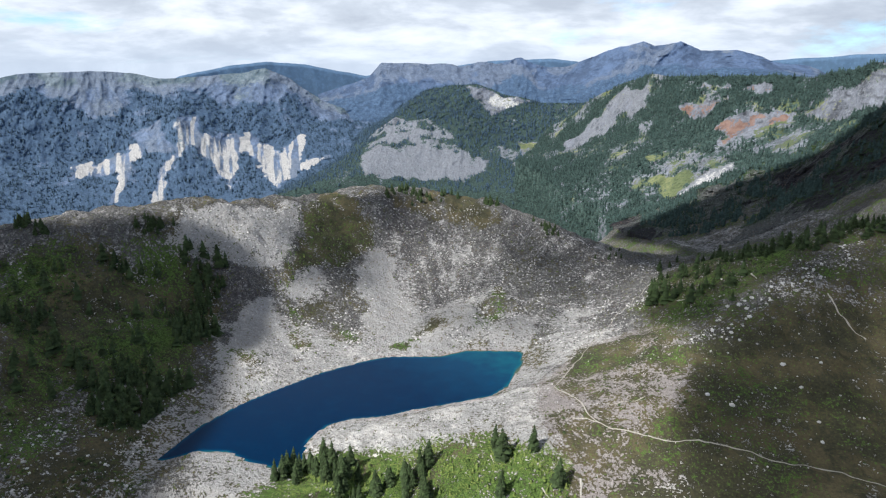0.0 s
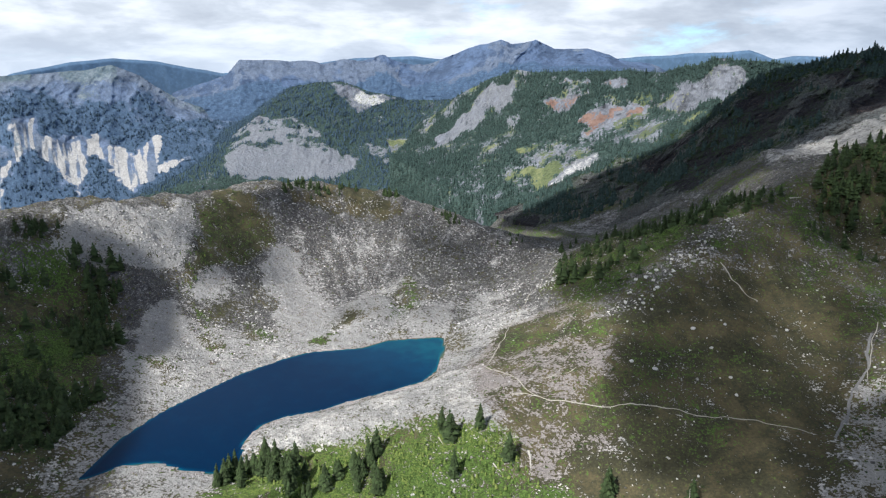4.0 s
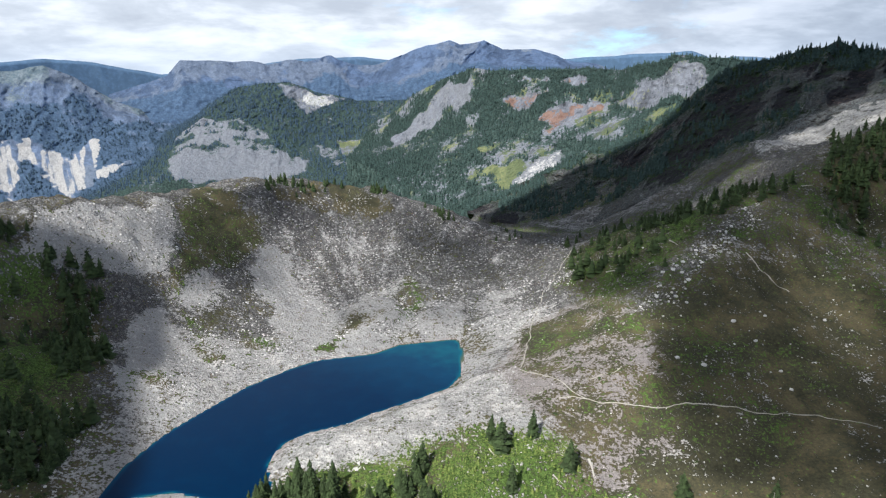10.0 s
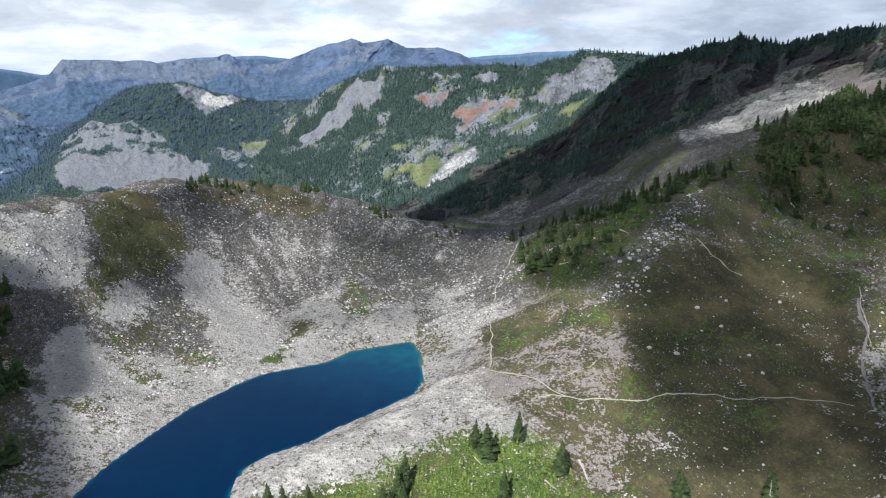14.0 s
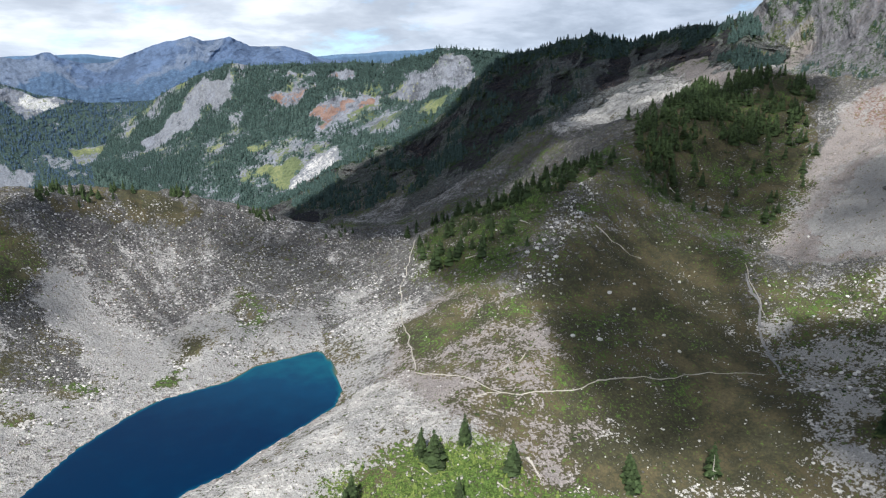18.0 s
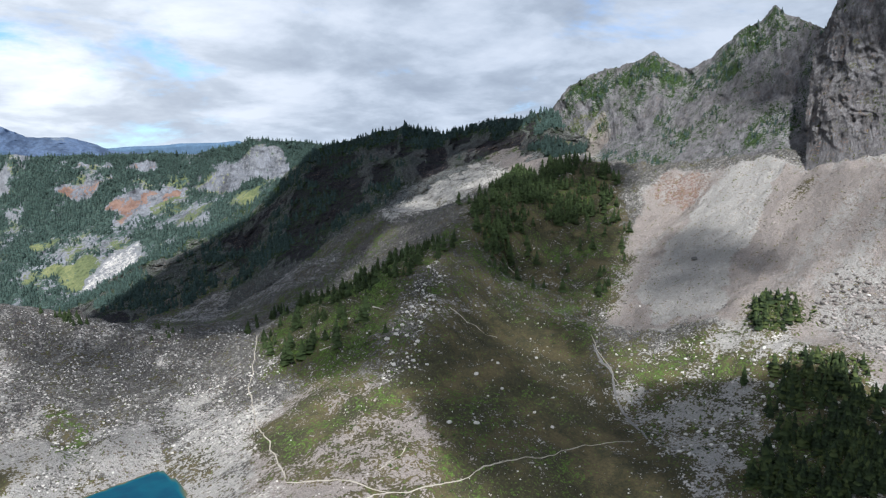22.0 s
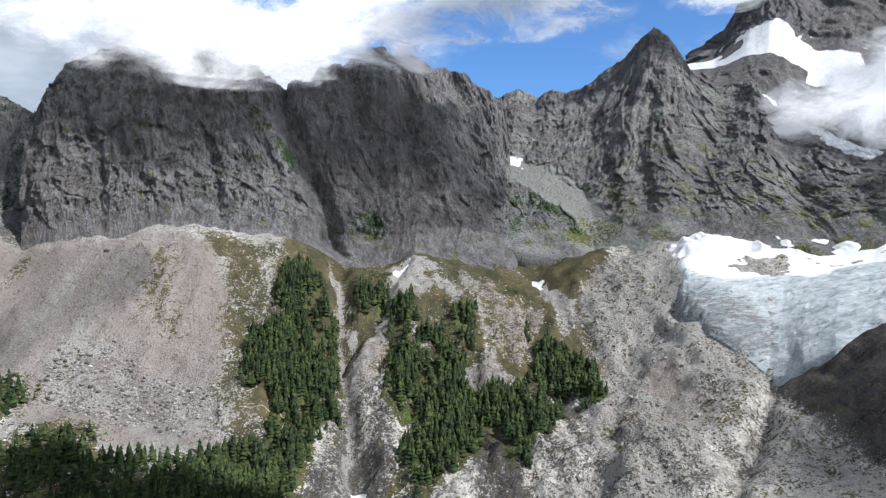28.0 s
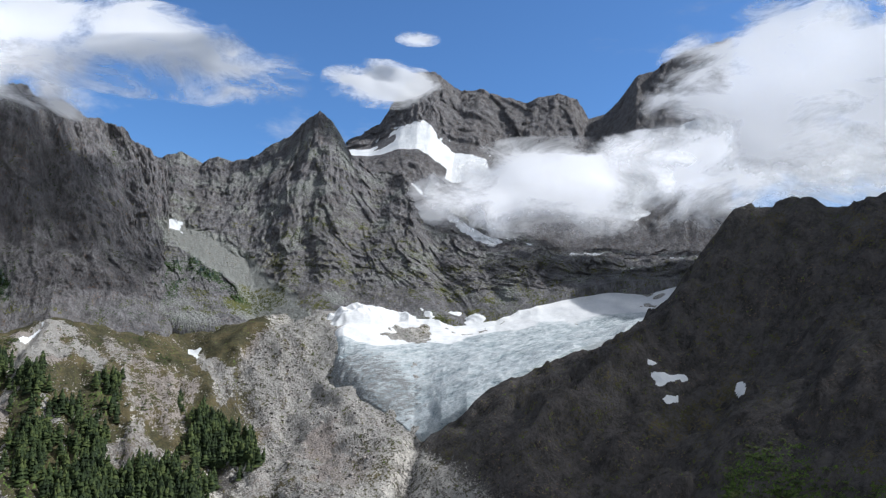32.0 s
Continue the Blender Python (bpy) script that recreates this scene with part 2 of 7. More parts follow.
    # blocks lying side by side, each of its own grey, the gaps painted dark as shade
    for scale, share in ((0.30, 0.75), (0.85, 0.6)):
        cell = n.add("ShaderNodeTexVoronoi", feature="F1", Vector=at, Scale=scale / g, Randomness=1.0)
        tone = n.add("ShaderNodeSeparateColor", Color=cell.outputs["Color"]).outputs[0]
        block = n.ramp(tone, [(0.0, c(scree, 0.10)), (0.45, c(scree, 0.28)), (0.75, c(scree, 0.62)), (1.0, c(scree, 1.25))])
        block = n.mix(n.step(cell.outputs["Distance"], 0.42, 0.66), block, c(scree, 0.13))
        coarse = n.mix(n.math("MULTIPLY", n.step(n.noise(at, 0.05 / g, 4.0, 0.65), 0.36, 0.60), share), coarse, block)
        sc = n.mix(0.16 * share, sc, block)
    sc = n.mix(worn(dusk, 0.42, 0.58, 1.15), sc, coarse)
    grassc = n.ramp(n.math("ADD", n.math("MULTIPLY", grit, 0.45), n.math("ADD", n.math("MULTIPLY", mid, 0.2), n.math("MULTIPLY", big, 0.35))),
                    [(0.37, c(grass, 0.50)), (0.47, c(grass, 0.92)), (0.55, c((grass[0] * 1.25, grass[1] * 1.12, grass[2]), 1.1)), (0.65, c((grass[0] * 1.6, grass[1] * 1.3, grass[2] * 1.1), 1.1))])
    dry = n.ramp(n.math("ADD", n.math("MULTIPLY", grit, 0.6), n.math("MULTIPLY", fine, 0.4)), [(0.38, c((grass[0] * 1.5, grass[1] * 1.3, grass[2] * 1.2), 1.0)), (0.60, c((grass[0] * 3.6, grass[1] * 3.0, grass[2] * 3.0), 1.0))])
    grassc = n.mix(n.math("MULTIPLY", n.step(n.math("ADD", n.math("MULTIPLY", big, 0.7), n.math("MULTIPLY", mid, 0.3)), 0.48, 0.60), 0.30), grassc, dry)
    scrubc = n.ramp(n.math("ADD", n.math("MULTIPLY", grit, 0.55), n.math("MULTIPLY", fine, 0.45)),
                    [(0.38, c(scrub, 0.30 if lo < 0.6 else lo)), (0.5, c(scrub, 0.95)), (0.60, c(scrub, 1.7 if lo < 0.6 else hi))])
    redc = n.ramp(mid, [(0.3, c((0.15, 0.085, 0.065), 1.0)), (0.7, c((0.30, 0.20, 0.16), 1.0))])
    dirtc = n.ramp(fine, [(0.34, c(dirt, 0.62)), (0.5, dirt), (0.66, c(dirt, 1.3))])
    snowc = n.ramp(big, [(0.3, (0.74, 0.77, 0.80)), (0.6, (0.93, 0.94, 0.95))])
    col = n.mix(worn(two.outputs[0], k=0.6), rockc, sc)
    col = n.mix(worn(two.outputs[2], 0.35, 0.65, 0.6), col, dirtc)
    col = n.mix(worn(two.outputs[1], k=1.2), col, redc)
    col = n.mix(worn(one.outputs[0], k=0.9), col, grassc)
    col = n.mix(worn(one.outputs[1], k=0.9), col, scrubc)
    snow = worn(one.outputs[2], 0.46, 0.52, 0.15)
    col = n.mix(snow, col, snowc)
    soft = n.math("MAXIMUM", one.outputs[0], n.math("MAXIMUM", one.outputs[1], snow))
    h = n.math("ADD", n.math("MULTIPLY", n.math("ADD", ribs, flutes), 1.5 * relief), n.math("ADD", n.math("MULTIPLY", mid, 1.0), n.math("ADD", n.math("MULTIPLY", grit, 0.8), n.math("MULTIPLY", fine, 0.22))))
    bump = n.add("ShaderNodeBump", Strength=n.math("MULTIPLY", n.math("SUBTRACT", 1.0, n.math("MULTIPLY", soft, 0.55)), bumpy), Distance=2.2 * g, Height=h)
    b = n.add("ShaderNodeBsdfPrincipled", Base_Color=col, Roughness=n.math("SUBTRACT", 0.92, n.math("MULTIPLY", snow, 0.3)), Normal=bump.outputs[0])
    b.inputs["Specular IOR Level"].default_value = 0.18
    n.link(b.outputs[0], n.add("ShaderNodeOutputMaterial").inputs[0])
    return m


PALE = (0.47, 0.45, 0.42)
GRASS, SCRUB = (0.066, 0.063, 0.036), (0.070, 0.110, 0.025)
NEAR = ground_material("alpine_ground", (0.58, 0.55, 0.50), PALE, GRASS, SCRUB)
CLIFF = ground_material("cliff_rock", (0.205, 0.200, 0.208), (0.38, 0.39, 0.365), (0.080, 0.092, 0.032), (0.035, 0.06, 0.02), 1.1, relief=1.9, dirt=(0.30, 0.265, 0.24), flute=0.40, contrast=(0.45, 1.5))
# middle distance: a little haze is mixed in as a blue tint
FAR = ground_material("far_slopes_hazed", (0.19, 0.20, 0.225), (0.255, 0.265, 0.285), (0.125, 0.152, 0.075), (0.046, 0.071, 0.060), 4.0, (0.56, 0.54, 0.51), 1.3, 0.55, 0.4, bumpy=0.6)
# the blue of these three is distance haze, put into the base colours
WESTERN_HAZED = ground_material("western_slopes_hazed", (0.135, 0.175, 0.250), (0.190, 0.225, 0.280), (0.110, 0.150, 0.175), (0.072, 0.112, 0.170), 6.0, (0.44, 0.42, 0.39), 1.2, 0.3, 0.5, (0.7, 1.3), bumpy=0.35)
RANGE_HAZED = ground_material("distant_range_hazed", (0.090, 0.128, 0.205), (0.150, 0.185, 0.250), (0.115, 0.150, 0.185), (0.068, 0.108, 0.172), 12.0, (0.4, 0.4, 0.4), 1.6, 0.25, 0.5, (0.7, 1.3), bumpy=0.25)
HILLS_HAZED = ground_material("hazed_hills", (0.115, 0.180, 0.270), (0.13, 0.19, 0.27), (0.11, 0.17, 0.23), (0.105, 0.172, 0.262), 30.0, relief=0.6, rugged=0.15, contrast=(0.85, 1.15), bumpy=0.04)


def ice_material():
    m = bpy.data.materials.new("glacier_ice")
    m.use_nodes = True
    n = Nodes(m.node_tree)
    at = n.add("ShaderNodeTexCoord").outputs["Object"]
    w = n.add("ShaderNodeSeparateColor", Color=n.add("ShaderNodeAttribute", attribute_name="ice").outputs["Color"])
    bands = n.add("ShaderNodeMapping", Vector=at)
    bands.inputs["Rotation"].default_value, bands.inputs["Scale"].default_value = (0, 0, 0.5), (1.0, 0.22, 1.4)
    lines = n.noise(bands.outputs[0], 0.35, 6.0, 0.7, 0.5)
    fine, big = n.noise(at, 0.5, 5.0, 0.7), n.noise(at, 0.04, 4.0)
    mixed = n.math("ADD", n.math("MULTIPLY", lines, 0.7), n.math("MULTIPLY", w.outputs[2], 0.3))
    blue = n.ramp(mixed, [(0.36, (0.13, 0.17, 0.19)), (0.45, (0.32, 0.38, 0.405)), (0.54, (0.48, 0.53, 0.55)), (0.66, (0.68, 0.71, 0.72))])
    snow = n.ramp(n.math("ADD", n.math("MULTIPLY", big, 0.6), n.math("MULTIPLY", fine, 0.4)), [(0.3, (0.66, 0.67, 0.67)), (0.46, (0.78, 0.79, 0.80)), (0.6, (0.90, 0.90, 0.90))])
    rag = n.math("MULTIPLY", n.math("SUBTRACT", lines, 0.5), 0.6)
    col = n.mix(n.step(n.math("ADD", w.outputs[0], rag), 0.35, 0.65), snow, blue)
    col = n.mix(n.step(n.math("ADD", w.outputs[1], n.math("ADD", n.math("MULTIPLY", n.math("SUBTRACT", lines, 0.5), 3.2), n.math("MULTIPLY", n.math("SUBTRACT", fine, 0.5), 1.2))), 0.50, 1.2), col, (0.20, 0.205, 0.205))
    bump = n.add("ShaderNodeBump", Strength=n.math("ADD", 0.25, n.math("MULTIPLY", w.outputs[0], 0.6)), Distance=2.0, Height=lines)
    b = n.add("ShaderNodeBsdfPrincipled", Base_Color=col, Roughness=0.55, Normal=bump.outputs[0])
    b.inputs["Specular IOR Level"].default_value = 0.3
    n.link(b.outputs[0], n.add("ShaderNodeOutputMaterial").inputs[0])
    return m


ICE = ice_material()


def cloud_material(name, scale, thick, low=0.32, high=0.62, deck=False, ragged=0.75):
    """Vapour: thins out to nothing where the puff weight and the noise run low."""
    m = bpy.data.materials.new(name)
    m.use_nodes = True
    n = Nodes(m.node_tree)
    at = n.add("ShaderNodeTexCoord").outputs["Object"]
    w = n.add("ShaderNodeSeparateColor", Color=n.add("ShaderNodeAttribute", attribute_name="puff").outputs["Color"]).outputs[0]
    f = n.math("ADD", n.math("MULTIPLY", n.math("SUBTRACT", n.noise(at, scale, 7.0, 0.6, 0.4), 0.5), ragged), n.math("ADD", n.math("MULTIPLY", w, 0.75), 0.375))
    f = n.math("MULTIPLY", f, n.step(w, 0.0, 0.25))
    alpha = n.math("MULTIPLY", n.step(f, low + 0.25, high + 0.25), thick)
    if deck:
        d = n.add("ShaderNodeBsdfDiffuse", Color=(0.93, 0.93, 0.94, 1))
        t = n.add("ShaderNodeBsdfTranslucent", Color=(0.80, 0.82, 0.86, 1))
        both = n.add("ShaderNodeMixShader", i0=0.5, i1=d.outputs[0], i2=t.outputs[0])
    else:
        # light scatters about in a drifting bank, so both sides of a veil are bright
        d = n.add("ShaderNodeBsdfDiffuse", Color=(0.60, 0.60, 0.61, 1))
        t = n.add("ShaderNodeBsdfTranslucent", Color=(0.60, 0.60, 0.61, 1))
        both = n.add("ShaderNodeAddShader", i0=d.outputs[0], i1=t.outputs[0])
    clear = n.add("ShaderNodeBsdfTransparent")
    n.link(n.add("ShaderNodeMixShader", i0=alpha, i1=clear.outputs[0], i2=both.outputs[0]).outputs[0], n.add("ShaderNodeOutputMaterial").inputs[0])
    return m


def water_material():
    m = bpy.data.materials.new("lake_water")
    m.use_nodes = True
    n = Nodes(m.node_tree)
    at = n.add("ShaderNodeTexCoord").outputs["Object"]
    shallow = n.add("ShaderNodeSeparateColor", Color=n.add("ShaderNodeAttribute", attribute_name="depth").outputs["Color"]).outputs[0]
    w = n.math("ADD", shallow, n.math("MULTIPLY", n.math("SUBTRACT", n.noise(at, 0.06, 5.0), 0.5), 0.35))
    col = n.ramp(w, [(0.0, (0.001, 0.017, 0.052)), (0.45, (0.002, 0.036, 0.086)), (0.72, (0.004, 0.090, 0.130)), (0.93, (0.06, 0.10, 0.075)), (1.0, (0.16, 0.13, 0.07))])
    bump = n.add("ShaderNodeBump", Strength=0.10, Distance=0.2, Height=n.noise(at, 0.9, 3.0))
    b = n.add("ShaderNodeBsdfPrincipled", Base_Color=col, Roughness=0.14, Normal=bump.outputs[0])
    b.inputs["Specular IOR Level"].default_value = 0.06
    n.link(b.outputs[0], n.add("ShaderNodeOutputMaterial").inputs[0])
    return m


WATER = water_material()


def leafy(name, stops, scale):
    """Leaves in many greens, changing from bush to bush and from spray to spray."""
    m = bpy.data.materials.new(name)
    m.use_nodes = True
    n = Nodes(m.node_tree)
    at = n.add("ShaderNodeTexCoord").outputs["Object"]
    each = n.add("ShaderNodeNewGeometry").outputs["Random Per Island"]
    f = n.math("ADD", n.math("MULTIPLY", n.noise(at, scale, 5.0, 0.65), 0.72), n.math("MULTIPLY", each, 0.28))
    b = n.add("ShaderNodeBsdfPrincipled", Base_Color=n.ramp(f, stops), Roughness=0.75)
    b.inputs["Specular IOR Level"].default_value = 0.2
    n.link(b.outputs[0], n.add("ShaderNodeOutputMaterial").inputs[0])
    return m


NEEDLES = plain("conifer_needles", (0.045, 0.068, 0.024), 0.8, 0.2, 0.5, 2.5)
# the next two needle colours are tinted blue to carry distance haze
NEEDLES_FAINT_HAZE = plain("faint_haze_conifer_needles", (0.044, 0.072, 0.062), 0.85, 0.2, 0.5, 14.0)
HAZED_NEEDLES = plain("hazed_conifer_needles", (0.058, 0.092, 0.128), 0.9, 0.1, 0.4, 14.0)
TALUS_STONE = plain("talus_rock", (0.27, 0.245, 0.23), 0.9, 0.2, 0.6, 3.0, 0.0, 0.8)
WETSTONE = plain("stream_stones", (0.22, 0.21, 0.20), 0.5, 0.4, 0.4, 1.5)
BUSH = leafy("shrub_leaves", [(0.36, (0.030, 0.055, 0.012)), (0.46, (0.100, 0.150, 0.032)), (0.55, (0.165, 0.220, 0.050)), (0.66, (0.20, 0.235, 0.062))], 0.12)
HEATH = leafy("heather_leaves", [(0.36, (0.020, 0.036, 0.012)), (0.46, (0.045, 0.070, 0.020)), (0.55, (0.075, 0.098, 0.030)), (0.66, (0.115, 0.125, 0.042))], 0.12)
WOODS = leafy("forest_needles", [(0.32, (0.012, 0.021, 0.009)), (0.46, (0.025, 0.040, 0.015)), (0.56, (0.042, 0.062, 0.021)), (0.70, (0.078, 0.100, 0.031))], 0.055)
BARK = plain("conifer_bark", (0.11, 0.085, 0.065), 0.9, 0.2, 0.3, 0.8)
DEADWOOD = plain("bleached_dead_wood", (0.50, 0.46, 0.40), 0.85, 0.2, 0.2, 1.0)
BOULDER = plain("boulder_rock", (0.40, 0.385, 0.36), 0.9, 0.2, 0.72, 3.0, 0.0, 0.8)
DARKSTONE = plain("dark_boulder_rock", (0.10, 0.095, 0.09), 0.9, 0.2, 0.4, 3.0)
TRACK = plain("trodden_trail_dirt", (0.42, 0.385, 0.325), 0.95, 0.1, 0.25, 4.0)
VAPOUR = cloud_material("bright_cloud", 0.0085, 0.93, 0.20, 0.66, ragged=1.6)
DECK = cloud_material("cloud_deck", 0.006, 0.96, 0.18, 0.55, True)


# ---- the lie of the land: shore, crests, feet of slopes (x, y, z) ----
SHORE = [(-207, 340), (-206, 390), (-197, 429), (-181, 464), (-163, 500), (-137, 534), (-115, 555), (-70, 569), (-50, 590), (-21, 598), (3, 604),
         (8, 575), (4, 524), (-5, 503), (-34, 480), (-65, 457), (-75, 446), (-100, 434), (-114, 419), (-118, 395), (-111, 376), (-109, 362),
         (-124, 356), (-145, 358), (-166, 365), (-186, 360), (-197, 346)]
LAND = {
    "bowl_crest": [(-460, 469, 120), (-422, 510, 119), (-375, 562, 119), (-347, 630, 118), (-333, 675, 108), (-327, 724, 107), (-306, 777, 104), (-260, 835, 105),
                   (-202, 892, 98), (-164, 901, 93), (-105, 898, 88), (-76, 892, 82), (-32, 887, 68), (11, 880, 51), (39, 877, 43), (84, 874, 37), (144, 870, 36)],
    "bowl_face": [(-275, 702, 75), (-255, 546, 19), (-321, 525, 30), (-163, 693, 13), (-112, 815, 39), (-41, 647, 11), (68, 843, 41), (43, 515, 16)],
    "bowl_floor": [(-200, 600, 14), (-120, 620, 6), (-60, 610, 4), (0, 640, 8), (30, 600, 10), (60, 700, 22), (-60, 720, 17), (20, 780, 28)],
    "behind_bowl": [(-560, 640, 0), (-480, 780, -40), (-380, 940, -60), (-220, 1050, -50), (-60, 1050, -60), (60, 1010, -25), (150, 960, 5), (130, 1100, -30), (-200, 1300, -170), (-500, 1100, -190), (-500, 1380, -260), (0, 1380, -120), (-300, 1200, -150)],
    "west_wall": [(-264, 270, 6), (-293, 326, 18), (-349, 355, 45), (-430, 435, 82), (-236, 314, 8), (-272, 501, 25), (-300, 420, 28), (-245, 420, 8)],
    "west_end": [(-520, 300, 90), (-420, 200, 25), (-330, 120, -50), (-520, 60, 0)],
    "peninsula": [(-93, 400, 7), (-55, 433, 9), (-9, 463, 12), (30, 480, 15)],
    "meadow": [(43, 397, 16), (65, 380, 8), (82, 382, 4), (-69, 381, -1), (56, 371, 0), (-20, 401, 13), (0, 340, -22), (80, 340, -14), (-120, 320, -16)],
    "drop": [(-220, 220, -45), (-100, 240, -75), (20, 250, -72), (120, 280, -40), (200, 300, -12), (260, 200, -20), (150, 100, -130), (-100, 60, -180), (230, 40, -60),
             (200, -60, -40), (60, -100, -110), (-200, -120, -200)],
    "trail_slope": [(83, 439, 25), (113, 462, 34), (142, 500, 40), (120, 600, 40), (110, 700, 42), (148, 534, 48), (200, 567, 73)],
    "east_spur": [(157, 742, 62), (194, 715, 78), (231, 645, 90), (270, 680, 105), (334, 704, 119), (420, 750, 150), (500, 795, 168), (590, 830, 185), (700, 890, 215), (795, 970, 253)],
    "east_slope": [(278, 580, 58), (407, 682, 82), (375, 545, 48), (302, 449, 16), (230, 426, 17), (280, 415, 18), (280, 354, 20), (391, 457, 44), (330, 620, 72), (450, 700, 105), (560, 730, 140)],
    "talus": [(544, 556, 104), (382, 400, 40), (419, 385, 60), (447, 217, 42), (536, 301, 79), (552, 392, 110), (640, 640, 150), (640, 718, 175), (620, 470, 160)],
    "basin_behind": [(200, 800, 42), (300, 830, 62), (431, 1006, 137), (448, 977, 131), (520, 960, 140), (600, 1000, 180), (330, 940, 80), (229, 1138, -10), (121, 1228, -31), (47, 1355, -45), (350, 1100, 60), (560, 1150, 150)],
    "cliff_foot": [(710, 916, 213), (705, 793, 203), (708, 682, 204), (709, 601, 212), (717, 563, 218), (688, 516, 199), (688, 480, 207), (696, 430, 212), (710, 369, 225), (719, 314, 228),
                   (725, 259, 219), (732, 213, 209), (736, 173, 189), (737, 134, 176), (732, 103, 180), (727, 79, 200), (725, 44, 188), (720, -2, 185), (715, -34, 180)],
    "under_cliff": [(709, 266, 214), (708, 168, 186), (702, 141, 177), (703, 101, 184), (702, 72, 199), (699, 35, 180), (701, -6, 180), (698, -60, 168), (696, -100, 182), (698, -141, 205), (691, -174, 200)],
    "ravine_side": [(575, 245, 114), (568, 190, 117), (565, 158, 100), (568, 113, 116), (566, 69, 116), (559, 13, 106), (557, -37, 107), (555, -88, 96), (556, -134, 107), (550, -177, 125)],
    "ravine_low": [(441, 219, 41), (441, 175, 46), (448, 139, 36), (455, 103, 55), (453, 56, 51), (456, 18, 50), (445, -18, 66), (432, -61, 69), (421, -104, 71), (417, -144, 90), (406, -190, 103)],
    "ravine_foot": [(327, 245, 30), (330, 194, 26), (353, 157, 14), (381, 103, 12), (366, 64, 18), (351, 26, 22), (337, -9, 28), (321, -43, 34), (303, -73, 40), (277, -114, 50), (250, -149, 58)],
    "behind_cliff": [(790, 900, 215), (800, 700, 200), (800, 500, 200), (820, 300, 205), (830, 150, 170), (820, 0, 170), (830, -120, 180), (780, 1100, 240), (700, 1350, 200)],
    "glacier_back": [(672, -197, 212), (668, -229, 216), (658, -270, 221), (650, -305, 212), (636, -345, 218), (610, -424, 216), (586, -473, 244), (571, -519, 256), (555, -565, 268), (497, -650, 278), (444, -700, 288)],
    "glacier_mid": [(615, -179, 172), (593, -204, 182), (568, -234, 174), (551, -287, 172), (530, -337, 180), (511, -381, 187), (490, -423, 194), (463, -473, 205), (435, -520, 215), (388, -619, 249)],
    "glacier_front": [(551, -173, 150), (520, -179, 132), (483, -192, 119), (457, -202, 108), (437, -208, 98), (422, -214, 98), (414, -223, 108), (401, -278, 143), (395, -321, 161), (394, -365, 176), (389, -413, 189), (384, -462, 206), (359, -578, 250)],
    "dark_peak_top": [(407, -204, 100), (385, -252, 140), (378, -284, 160), (363, -325, 181), (344, -371, 193), (336, -417, 213), (337, -451, 240), (334, -479, 285), (317, -507, 321), (292, -548, 344), (262, -567, 324), (199, -580, 336), (138, -580, 334), (8, -553, 308)],
    "dark_peak_mid": [(368, -189, 92), (344, -217, 112), (319, -255, 132), (295, -295, 147), (273, -337, 157), (248, -377, 172), (220, -412, 196), (187, -440, 216), (138, -446, 232), (71, -442, 237), (-16, -424, 232)],
    "dark_peak_foot": [(306, -162, 66), (277, -186, 72), (245, -210, 77), (212, -230, 82), (174, -251, 88), (129, -272, 98), (66, -287, 118), (-36, -303, 139)],
    "dark_peak_low": [(200, -160, 20), (120, -180, 10), (20, -200, 20), (-100, -250, 60)],
    "behind_dark_peak": [(400, -640, 268), (300, -680, 270), (150, -700, 280), (-50, -680, 260)],
}
X0, X1, Y0, Y1, CELL = -560, 800, -700, 1400, 3.2


def spread(line, gap=26.0):
    p = np.array(line, float)
    d = np.r_[0, np.cumsum(np.linalg.norm(np.diff(p[:, :2], axis=0), axis=1))]
    return along(p, max(len(p), int(d[-1] / gap)))


POINT_SETS = {"bowl_face", "bowl_floor", "west_wall", "west_end", "meadow", "drop", "east_slope", "talus", "basin_behind", "trail_slope", "behind_bowl", "behind_cliff", "dark_peak_low", "behind_dark_peak"}
CONTROL = np.concatenate([np.array(v, float) if k in POINT_SETS else spread(v) for k, v in LAND.items()]
                         + [np.c_[along(SHORE + SHORE[:1], 60), np.full(60, 0.4)], np.array([(-150, 430, -9), (-165, 400, -9), (-120, 470, -9), (-80, 510, -9), (-40, 550, -8), (-180, 370, -6), (-20, 570, -5)], float)])


def solve_land(points, soft=9.0):
    d = np.sqrt(((points[:, None, :2] - points[None, :, :2]) ** 2).sum(-1) + soft**2)
    a = np.zeros((len(points) + 1,) * 2)
    a[:-1, :-1] = d + 2.0 * np.eye(len(points)) * -1.0
    a[-1, :-1] = a[:-1, -1] = 1
    return np.linalg.solve(a, np.r_[points[:, 2], 0])


WEIGHTS = solve_land(CONTROL)


def bare_height(x, y, soft=9.0):
    """The smooth height of the land, without its fine relief."""
    out = np.empty(x.shape)
    flat = out.ravel()
    fx, fy = x.ravel(), y.ravel()
    for k in range(0, len(fx), 20000):
        s = slice(k, k + 20000)
        d = np.sqrt((fx[s, None] - CONTROL[None, :, 0]) ** 2 + (fy[s, None] - CONTROL[None, :, 1]) ** 2 + soft**2)
        flat[s] = d @ WEIGHTS[:-1] + WEIGHTS[-1]
    return flat.reshape(x.shape)


